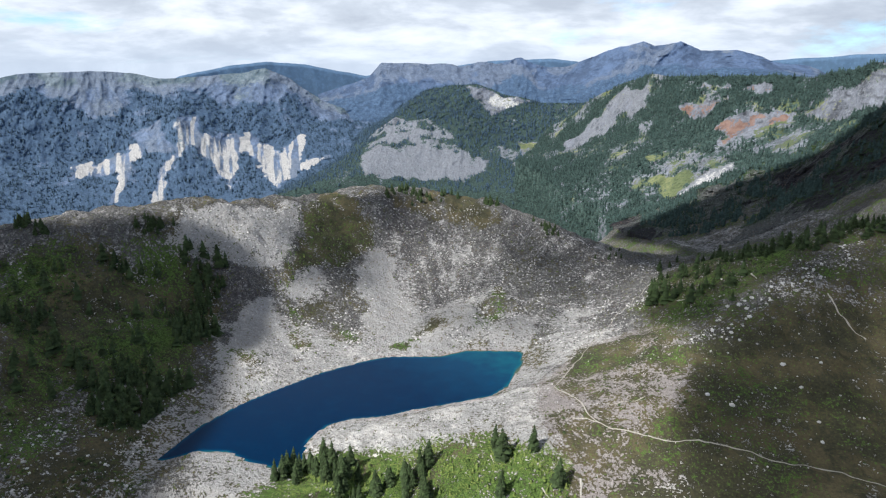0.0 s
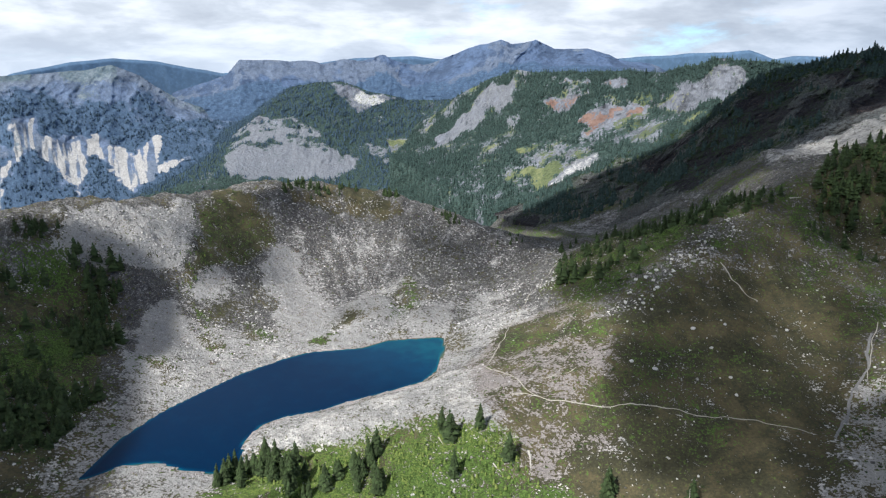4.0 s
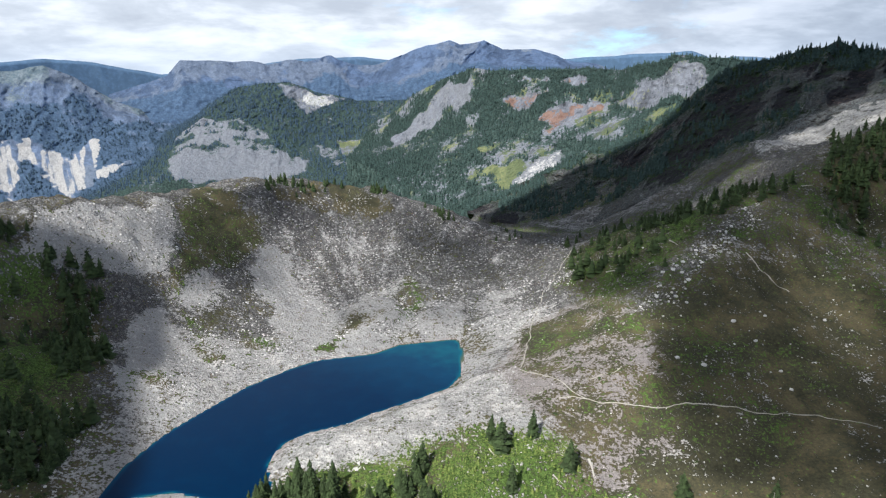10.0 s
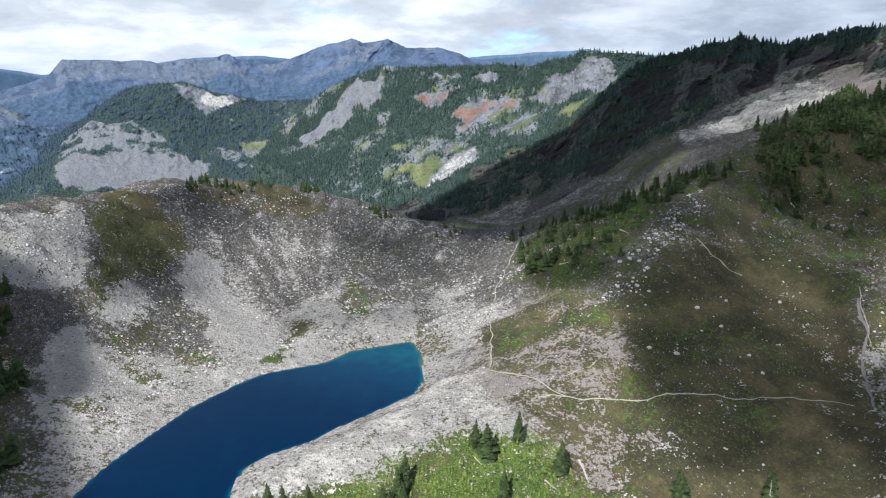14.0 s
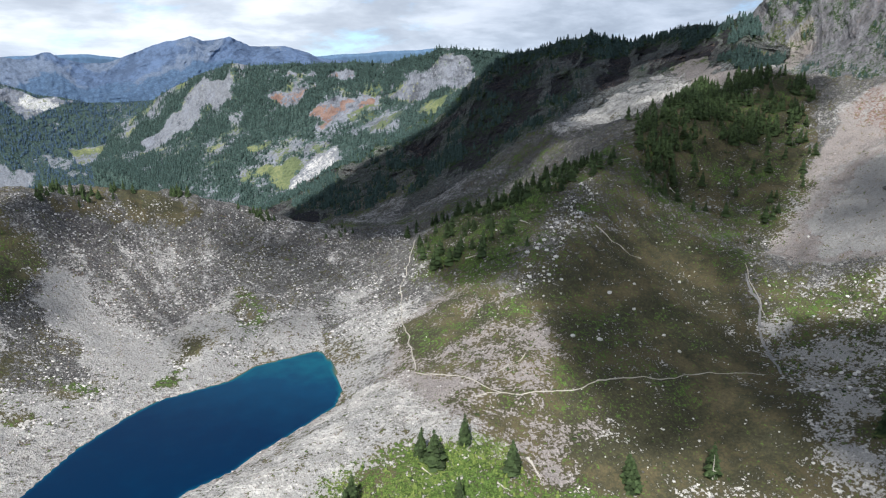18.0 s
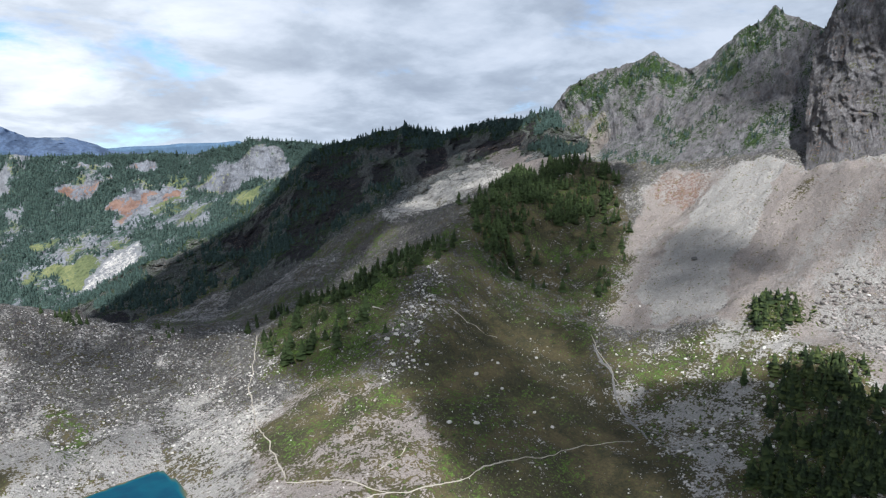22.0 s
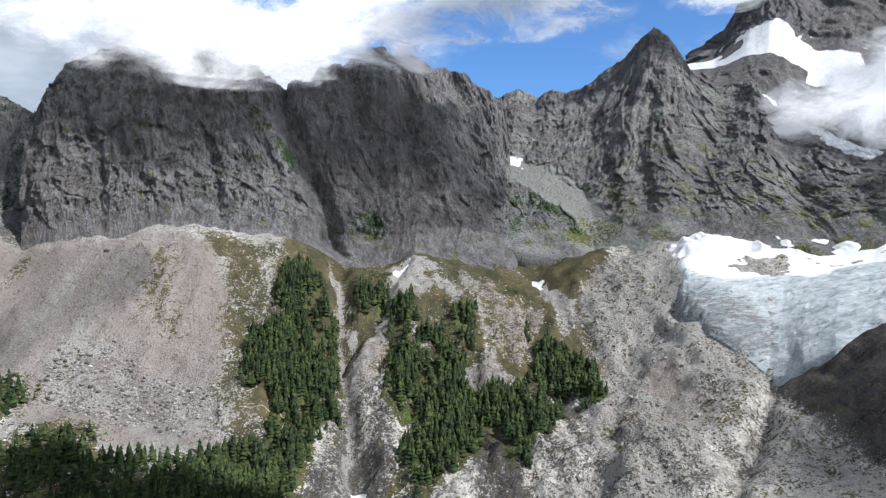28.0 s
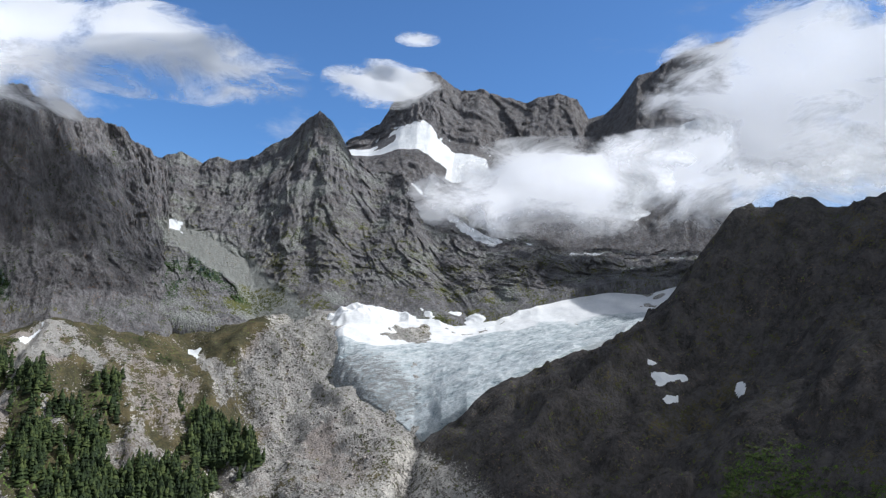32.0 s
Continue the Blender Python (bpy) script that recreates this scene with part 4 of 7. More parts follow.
# ---- patches of cover: rings on the ground (x, y), and on the mountains (along, up) ----
GROUND_PATCHES = {
    "moraine_brown": [(526, -137), (488, -151), (414, -120), (431, -107), (480, -107)],
    "moraine_grey": [(607, -136), (572, -175), (491, -152), (517, -120), (551, -107), (576, -130)],
    "tan_bank": [(688, -3), (622, -25), (610, -53), (591, -49), (556, -28), (516, -16), (528, -9), (566, 6), (626, 9)],
    "streak_d": [(582, 88), (540, 67), (534, 71), (557, 80)],
    "streak_c": [(706, 70), (690, 54), (629, 28), (619, 36), (667, 60)],
    "turf_rib": [(619, -55), (659, -96), (634, -110), (597, -96), (562, -100), (547, -82), (563, -64), (582, -65)],
    "slab_bare": [(708, 1129), (738, 1036), (722, 917), (615, 871), (621, 938)],
    "slab_pale": [(558, 1125), (670, 1124), (654, 1002), (614, 930), (558, 963), (479, 970), (412, 964), (487, 1127)],
    "talus_moss_b": [(556, 261), (542, 246), (479, 226), (477, 206), (450, 223), (483, 235)],
    "talus_moss": [(696, 314), (694, 282), (628, 235), (577, 248), (576, 266), (614, 260), (650, 285)],
    "talus_streaks": [(668, 387), (677, 350), (572, 296), (556, 324), (600, 362)],
    "talus_coarse": [(551, 411), (561, 369), (536, 318), (522, 258), (448, 225), (444, 305), (445, 330), (476, 391), (502, 407)],
    "seam_e": [(-158, 588), (-144, 569), (-152, 560), (-171, 572), (-190, 593), (-177, 594)],
    "mottled": [(-195, 769), (-71, 836), (-51, 738), (-98, 676), (-113, 649), (-155, 708), (-181, 740)],
    "dark_field": [(-242, 599), (-212, 674), (-190, 674), (-165, 617), (-168, 573), (-203, 592), (-224, 593)],
    "crest_turf": [(-217, 831), (-171, 881), (-130, 890), (-94, 878), (-73, 853), (-118, 839), (-178, 817), (-203, 808)],
    "dome_turf": [(-283, 809), (-239, 780), (-215, 765), (-205, 739), (-229, 682), (-245, 639), (-246, 601), (-256, 611), (-263, 622), (-265, 649), (-276, 695), (-291, 723), (-293, 775)],
    "dome_rock": [(-358, 569), (-359, 607), (-340, 629), (-320, 676), (-302, 744), (-288, 726), (-277, 694), (-265, 649), (-262, 618), (-283, 605), (-305, 587), (-325, 576), (-350, 562)],
    "west_turf": [(-440, 447), (-391, 493), (-365, 529), (-336, 567), (-300, 573), (-268, 510), (-269, 457), (-280, 389), (-309, 343), (-315, 320)],
    "west_low": [(-315, 320), (-277, 385), (-265, 451), (-237, 419), (-228, 354), (-193, 304), (-263, 269)],
    "shore_turf": [(-236, 572), (-206, 568), (-160, 522), (-147, 544), (-153, 587), (-193, 589), (-225, 596)],
    "pond_turf": [(-56, 717), (-25, 676), (-13, 655), (-44, 617), (-63, 595), (-93, 589), (-111, 610), (-100, 640), (-56, 640)],
    "rim_turf": [(-2, 606), (33, 584), (40, 535), (21, 509), (8, 549), (13, 583)],
    "meadow": [(-108, 329), (-92, 368), (-69, 387), (-50, 388), (-37, 391), (-17, 400), (14, 410), (50, 403), (65, 394), (84, 366), (100, 331), (-11, 322)],
    "yellow_turf": [(77, 593), (137, 584), (173, 528), (181, 488), (161, 432), (152, 362), (87, 366), (65, 406), (57, 437), (90, 444), (83, 483)],
    "olive_slope": [(160, 696), (212, 634), (300, 677), (352, 653), (421, 607), (494, 618), (369, 537), (325, 484), (297, 428), (272, 374), (221, 310), (112, 359), (143, 398), (156, 455), (146, 515), (128, 620)],
    "spur_scrub": [(108, 680), (143, 744), (239, 885), (303, 869), (339, 783), (357, 722), (308, 691), (234, 652), (191, 595), (143, 607), (106, 646)],
    "grove_turf": [(362, 690), (400, 702), (470, 724), (580, 706), (618, 752), (604, 694), (540, 640), (486, 602), (404, 560), (350, 548), (325, 600), (345, 660)],
    "dark_grove": [(468, 867), (457, 821), (613, 937), (649, 872), (700, 833), (636, 746), (580, 705), (515, 706), (465, 724), (426, 714), (367, 662), (351, 662), (369, 714)],
    "boulder_strip": [(237, 647), (299, 687), (293, 657), (220, 589), (175, 548), (138, 536), (173, 582)],
    "talus": [(527, 646), (623, 696), (686, 705), (689, 632), (700, 530), (690, 428), (685, 355), (690, 306), (631, 280), (553, 260), (442, 220), (425, 264), (420, 321), (449, 416), (443, 466), (384, 549), (464, 602)],
    "talus_pale": [(700, 586), (700, 557), (676, 538), (600, 515), (521, 497), (454, 473), (422, 512), (463, 562), (546, 593), (647, 619), (677, 604)],
    "talus_red": [(684, 707), (686, 633), (651, 627), (638, 654), (634, 682)],
    "talus_tan": [(688, 534), (649, 479), (611, 479), (572, 490), (510, 491), (520, 501), (595, 518), (664, 536)],
    "toe_mix": [(356, 525), (434, 460), (415, 398), (414, 323), (349, 293), (271, 340), (276, 408)],
    "east_scrub": [(269, 335), (339, 339), (351, 278), (413, 241), (442, 188), (361, 176), (271, 320)],
    "bush_a": [(452, 447), (479, 457), (502, 427), (475, 396), (438, 405)],
    "bush_b": [(402, 383), (432, 375), (436, 337), (376, 308), (362, 336)],
    "west_ravine_wood": [(551, 246), (587, 242), (592, 216), (656, 226), (688, 205), (630, 180), (592, 159), (521, 148), (467, 168), (414, 171), (383, 176), (360, 218), (432, 243), (453, 208), (511, 213), (537, 243)],
    "turf_strip": [(693, 304), (707, 272), (698, 193), (691, 218), (653, 237), (574, 245), (506, 239), (598, 267), (647, 266)],
    "channel": [(627, 162), (584, 152), (539, 142), (574, 133), (607, 108), (593, 102), (538, 126), (466, 128), (400, 124), (378, 171), (456, 149), (520, 148), (604, 166)],
    "tip_turf": [(694, 88), (708, 71), (696, 8), (655, -57), (563, -58), (528, -58), (565, -27), (566, 18), (597, 32), (560, 69), (601, 79)],
    "tip_scree": [(689, 108), (715, 73), (646, 68), (595, 108)],
    "streak_a": [(710, 28), (689, 9), (616, 6), (562, 10), (542, -4), (500, -4), (493, 17), (522, 39), (538, 34), (545, 19), (585, 18), (632, 20)],
    "streak_b": [(714, -59), (647, -81), (629, -96), (592, -87), (579, -68), (609, -68), (673, -67)],
    "moraine": [(667, -126), (668, -166), (604, -169), (520, -164), (436, -207), (391, -132), (312, -77), (348, -12), (408, -49), (521, -89), (608, -90)],
    "dark_turf": [(157, -257), (173, -289), (159, -306), (127, -312), (63, -282), (56, -266)],
    "dark_turf_b": [(230, -313), (230, -360), (238, -401), (199, -359), (189, -306)],
    "snow_a": [(673, 105), (719, 78), (678, 98)],
    "snow_b": [(714, -62), (689, -75), (673, -65), (692, -61)],
    "snow_c": [(278, -343), (262, -369), (257, -367), (267, -341)],
    "snow_d": [(223, -382), (216, -380), (187, -338), (209, -363)],
    "snow_e": [(256, -335), (250, -345), (248, -342), (253, -334)],
    "snow_f": [(287, -350), (283, -360), (281, -355), (285, -349)],
    "slab": [(417, 1004), (581, 1178), (671, 1154), (679, 1042), (718, 995), (735, 894), (611, 818), (571, 942), (469, 934), (421, 932)],
    "back_scree": [(153, 1202), (252, 1209), (317, 1165), (347, 992), (319, 919), (238, 1005), (191, 1133)],
    "grove_a": [(-338, 560), (-330, 578), (-302, 583), (-292, 564), (-294, 536), (-261, 492), (-270, 467), (-293, 483), (-318, 546)],
    "grove_b": [(-291, 381), (-302, 409), (-288, 432), (-249, 428), (-241, 410), (-238, 367), (-248, 350), (-278, 368)],
    "grove_c": [(-377, 543), (-373, 568), (-357, 581), (-349, 577), (-358, 546)],
    "grove_d": [(-448, 469), (-454, 495), (-429, 503), (-414, 495), (-427, 473)],
    "grove_e": [(-380, 485), (-381, 502), (-368, 514), (-362, 502)],
    "grove_f": [(-417, 422), (-409, 452), (-380, 429), (-349, 373), (-345, 352)],
    "grove_g": [(-124, 328), (-115, 353), (-97, 376), (-69, 366), (-42, 376), (-15, 362)],
    "crest_a": [(-222, 820), (-200, 867), (-133, 891), (-125, 883), (-170, 856), (-215, 817)],
    "crest_b": [(-104, 888), (-75, 885), (-74, 868), (-100, 879)],
    "crest_c": [(-45, 886), (4, 854), (-3, 840), (-38, 866)],
    "spur_trees": [(118, 744), (204, 871), (192, 727), (232, 718), (332, 771), (355, 718), (308, 691), (260, 686), (202, 659), (159, 642), (124, 663)],
    "saddle_trees": [(39, 857), (88, 864), (86, 803), (54, 809)],
    "upper_turf": [(300, 677), (365, 711), (375, 674), (442, 673), (468, 619), (520, 641), (448, 583), (370, 537), (351, 607), (259, 614)],
    "spur_turf": [(106, 661), (146, 613), (202, 596), (300, 677), (351, 802), (368, 726), (348, 658), (195, 548), (146, 533), (118, 598)],
    "chute": [(-275, 582), (-254, 586), (-234, 574), (-223, 542), (-220, 496), (-239, 472), (-251, 482), (-264, 536), (-277, 561)],
    "wood_hill": [(624, 100), (610, 89), (583, 86), (544, 70), (535, 64), (569, 65), (592, 46), (613, 33), (609, 20), (564, 27), (538, 34), (517, 39), (505, 31), (495, 10), (494, -12), (583, -40), (576, -60), (534, -64), (527, -83), (463, -70), (464, -58), (498, -48), (463, -34), (422, -21), (422, -7), (390, 8), (415, 17), (456, 31), (422, 41), (396, 65), (382, 87), (393, 109), (439, 101), (469, 92), (493, 110), (510, 113), (561, 107), (588, 111)],
    "wood_low": [(649, 150), (653, 111), (625, 105), (608, 114), (607, 133), (614, 147)],
    "turf_west": [(700, 318), (715, 274), (637, 227), (614, 203), (559, 213), (547, 249), (487, 216), (427, 197), (414, 219), (560, 269), (615, 261)],
    "turf_gully": [(722, 164), (723, 137), (671, 105), (655, 107), (649, 150), (712, 165)],
    "turf_hill": [(694, 32), (619, 4), (588, -39), (577, -66), (480, -22), (493, 20), (535, 56), (562, 95), (623, 100)],
    "turf_brow": [(705, 3), (719, -42), (674, -55), (644, -33), (665, -8)],
    "grey_fan": [(715, 73), (686, 67), (651, 65), (628, 92), (624, 104), (671, 105), (708, 91)],
    "chute_mid": [(-196, 736), (-179, 732), (-166, 703), (-136, 670), (-105, 622), (-103, 582), (-130, 566), (-160, 609), (-174, 652), (-199, 680), (-210, 695)],
    "chute_top": [(-246, 626), (-236, 659), (-221, 642), (-233, 614), (-243, 598)],
    "hump_a": [(-106, 648), (-88, 689), (-58, 669), (-45, 632), (-68, 608), (-92, 577)],
    "hump_b": [(-44, 626), (-23, 653), (10, 656), (9, 598), (-18, 593)],
    "seam_a": [(-111, 623), (-104, 622), (-107, 569), (-119, 562), (-124, 570), (-109, 581)],
    "seam_b": [(-239, 590), (-230, 593), (-204, 563), (-182, 531), (-189, 525), (-216, 550)],
    "seam_c": [(-238, 490), (-217, 500), (-201, 487), (-198, 456), (-221, 467)],
    "seam_d": [(-47, 729), (-33, 695), (-25, 662), (-52, 627), (-57, 652), (-39, 669)],
    "dark_patch": [(-300, 582), (-269, 599), (-263, 592), (-269, 550), (-250, 493), (-276, 529), (-294, 558)],
    "trail_turf": [(55, 584), (102, 607), (143, 607), (174, 565), (192, 510), (175, 437), (139, 365), (111, 353), (69, 374), (50, 405), (35, 452), (33, 515)],
    "wood_foot": [(405, 388), (404, 332), (398, 283), (431, 243), (444, 219), (374, 182), (327, 183), (320, 343)],
    "snow_g": [(404, 138), (419, 134), (416, 126), (399, 124), (397, 132), (402, 135)],
}
BACKDROP_WEST_MOUNTAIN_PATCHES = {
    "grey_band": [(0.453, 0.55), (0.507, 0.562), (0.539, 0.355), (0.484, 0.373)],
    "green_foot": [(0.518, 0.083), (0.635, 0.059), (0.733, 0.018), (0.699, -0.05), (0.518, 0.036)],
    "white_a": [(0.549, 0.527), (0.587, 0.592), (0.599, 0.467), (0.66, 0.515), (0.695, 0.527), (0.733, 0.479), (0.764, 0.379), (0.802, 0.515), (0.812, 0.509), (0.8, 0.249), (0.862, 0.302), (0.816, 0.178), (0.752, 0.077), (0.735, 0.142), (0.706, 0.296), (0.683, 0.438), (0.653, 0.112), (0.633, 0.213), (0.61, 0.314), (0.58, 0.349), (0.547, 0.272)],
    "white_b": [(0.338, 0.43), (0.39, 0.467), (0.463, 0.456), (0.474, 0.373), (0.453, 0.331), (0.42, 0.12), (0.41, 0.12), (0.43, 0.325), (0.39, 0.361), (0.338, 0.33)],
    "white_c": [(0.509, 0.266), (0.537, 0.272), (0.518, 0.201), (0.505, 0.05), (0.49, 0.05), (0.505, 0.183)],
}
BACKDROP_VALLEY_HILL_PATCHES = {
    "scree": [(0.259, 0.168), (0.206, 0.647), (0.298, 0.597), (0.404, 0.513), (0.493, 0.445), (0.579, 0.345), (0.596, 0.235), (0.663, 0.294), (0.643, 0.168), (0.582, 0.084), (0.306, 0.017)],
    "bald": [(0.437, 0.966), (0.641, 0.975), (0.591, 0.714), (0.513, 0.84)],
    "meadow": [(0.747, 0.496), (0.85, 0.555), (0.866, 0.429), (0.763, 0.345)],
    "scree_b": [(0.674, 0.429), (0.733, 0.42), (0.777, 0.277), (0.741, 0.218), (0.694, 0.311)],
}
BACKDROP_RED_RIDGE_PATCHES = {
    "red_a": [(0.437, 0.705), (0.535, 0.806), (0.542, 0.748), (0.462, 0.583)],
    "red_b": [(0.513, 0.489), (0.554, 0.612), (0.649, 0.59), (0.647, 0.511), (0.604, 0.482), (0.572, 0.417)],
    "red_c": [(0.462, 0.935), (0.485, 0.935), (0.478, 0.863), (0.599, 0.914), (0.615, 0.906), (0.615, 0.813), (0.592, 0.82)],
    "crag": [(0.105, 0.561), (0.173, 0.705), (0.285, 0.95), (0.358, 0.885), (0.351, 0.748), (0.282, 0.698), (0.196, 0.547), (0.13, 0.374)],
    "crag_b": [(0.72, 0.741), (0.797, 0.899), (0.85, 0.899), (0.863, 0.64), (0.786, 0.561), (0.74, 0.496), (0.665, 0.568)],
    "slide": [(0.636, 0.122), (0.613, 0.237), (0.647, 0.309), (0.679, 0.259), (0.663, 0.158)],
    "green": [(0.44, 0.317), (0.506, 0.396), (0.608, 0.317), (0.642, 0.187), (0.624, 0.079), (0.513, 0.194)],
    "green_b": [(0.736, 0.46), (0.841, 0.655), (0.859, 0.525), (0.831, 0.403)],
}
MOUNTAIN_DARK_RIDGE_PATCHES = {
    "slab": [(0.59, 0.195), (0.636, 0.349), (0.719, 0.491), (0.806, 0.426), (0.891, 0.391), (0.961, -0.05), (0.791, 0.166), (0.699, 0.071), (0.651, 0.065)],
    "scree": [(0.211, 0.036), (0.309, 0.178), (0.416, 0.077), (0.534, 0.059), (0.551, -0.05), (0.401, -0.05), (0.281, 0.0)],
}
MOUNTAIN_KNOBS_PATCHES = {
    "gully": [(0.04, 0.742), (0.111, 0.723), (0.243, 0.704), (0.187, 0.497), (0.005, 0.075)],
    "gully_path": [(0.082, 0.497), (0.219, 0.686), (0.237, 0.654), (0.153, 0.006), (0.103, 0.0)],
    "green_a": [(0.108, 0.975), (0.227, 0.969), (0.385, 0.969), (0.475, 0.956), (0.435, 0.673), (0.293, 0.824), (0.166, 0.792)],
    "green_b": [(0.491, 0.767), (0.57, 0.918), (0.72, 1.0), (0.776, 0.956), (0.662, 0.786), (0.567, 0.61)],
}
MOUNTAIN_CLIFF_PATCHES = {
    "fan": [(0.822, 0.672), (0.95, 0.70), (1.0, 0.66), (1.0, 0.5), (0.923, 0.45), (0.889, 0.485), (0.868, 0.62)],
    "green_a": [(0.302, 0.789), (0.372, 0.794), (0.432, 0.578), (0.408, 0.508), (0.36, 0.704)],
    "green_b": [(0.499, 0.166), (0.519, 0.342), (0.566, 0.377), (0.589, 0.161), (0.552, 0.141)],
    "tan_foot": [(0.006, 0.045), (0.112, 0.035), (0.212, 0.03), (0.369, 0.04), (0.408, 0.0), (0.31, 0.095), (0.212, 0.141), (0.114, 0.161)],
    "couloir": [(0.417, 0.854), (0.425, 0.633), (0.461, 0.307), (0.499, 0.0), (0.517, 0.02), (0.475, 0.367), (0.451, 0.673)],
}
MOUNTAIN_PYRAMID_PEAK_PATCHES = {
    "fan": [(0.026, 0.55), (0.117, 0.54), (0.179, 0.528), (0.233, 0.467), (0.263, 0.2), (0.302, -0.05), (0.28, -0.1), (0.24, 0.031), (0.19, 0.293), (0.124, 0.358), (0.067, 0.40)],
    "fan_snow": [(0.064, 0.502), (0.107, 0.507), (0.11, 0.483), (0.082, 0.474)],
    "scrub": [(0.053, 0.206), (0.129, 0.364), (0.225, 0.278), (0.213, 0.177), (0.119, 0.201), (0.069, 0.077)],
    "green": [(0.207, 0.301), (0.266, 0.211), (0.265, 0.11), (0.207, 0.11), (0.173, 0.134)],
    "tongue_snow": [(0.599, 0.871), (0.652, 0.813), (0.638, 0.67), (0.579, 0.794), (0.511, 0.938)],
    "grey_base": [(0.243, 0.287), (0.29, 0.096), (0.298, 0.0), (0.256, -0.05), (0.203, 0.077), (0.173, 0.134)],
}

# trails and stream beds, along the ground
TRACKS = {
    "trail_up": [(47.8, 495.7), (54.2, 524.7), (61.0, 552.0), (66.7, 588.6), (76.7, 621.4), (86.3, 653.3), (97.5, 675.0), (104.8, 691.8), (114.4, 710.9), (124.9, 733.0)],
    "trail_across": [(47.1, 491.7), (59.5, 473.5), (70.7, 455.3), (77.7, 442.5), (84.4, 435.6), (94.0, 431.0), (106.0, 428.5), (124.6, 428.8), (137.5, 428.9), (149.8, 432.0), (164.9, 428.3), (186.9, 426.8), (210.8, 428.6), (233.5, 428.1), (254.9, 425.1), (269.2, 413.3)],
    "trail_branch": [(66.5, 437.4), (75.8, 437.9), (84.4, 435.6)],
    "trail_spur": [(88.7, 458.2), (98.0, 457.9), (108.0, 459.3), (113.2, 463.8)],
    "trail_talus": [(363.4, 537.2), (353.8, 524.2), (346.2, 510.0), (336.1, 490.0), (330.6, 478.2)],
    "stream": [(353.2, 525.8), (340.4, 504.8), (334.9, 487.5), (315.0, 468.1), (306.2, 449.5), (291.3, 426.9), (279.8, 409.3)],
    "trail_turf": [(486.9, 235.9), (493.3, 216.9), (485.1, 195.5), (457.7, 205.6), (438.1, 213.9)],
    "dry_bed": [(256.1, 608.4), (261.7, 591.7), (268.8, 579.9), (278.6, 569.5)],
}
MEADOW_TREE_SPOTS = [(-26, 378), (19, 400), (26, 394), (45, 401), (65, 380), (30, 370), (127, 362), (-23, 383), (125, 356), (174, 352)]
SNAG_SPOTS = [(27, 391), (66, 380), (172, 349)]
LOG_SPOTS = [(55, 378, 61, 372), (79, 386, 79, 368), (55, 378, 59, 373), (78, 388, 81, 368), (18, 393, 22, 387), (-5, 548, -22, 566), (54, 378, 60, 373), (79, 388, 80, 369), (-37, 377, -31, 369), (-37, 379, -39, 373), (52, 380, 61, 373), (79, 379, 80, 368)]
BOULDER_SPOTS = [(388, 456), (237, 520), (211, 515), (228, 451), (177, 588), (346, 434), (318, 384), (414, 403), (437, 542), (526, 375), (388, 455), (221, 497), (173, 467), (229, 470), (157, 477), (162, 529), (291, 533), (192, 565), (276, 381), (314, 383)]
DARK_BOULDER_SPOTS = [(543, 555), (664, 415)]
TREE_SPOTS = [(376, 397), (418, 346), (411, 365), (389, 366), (374, 338), (475, 425), (482, 414), (457, 427), (378, 397), (197, 844), (184, 834), (335, 745), (327, 698)]
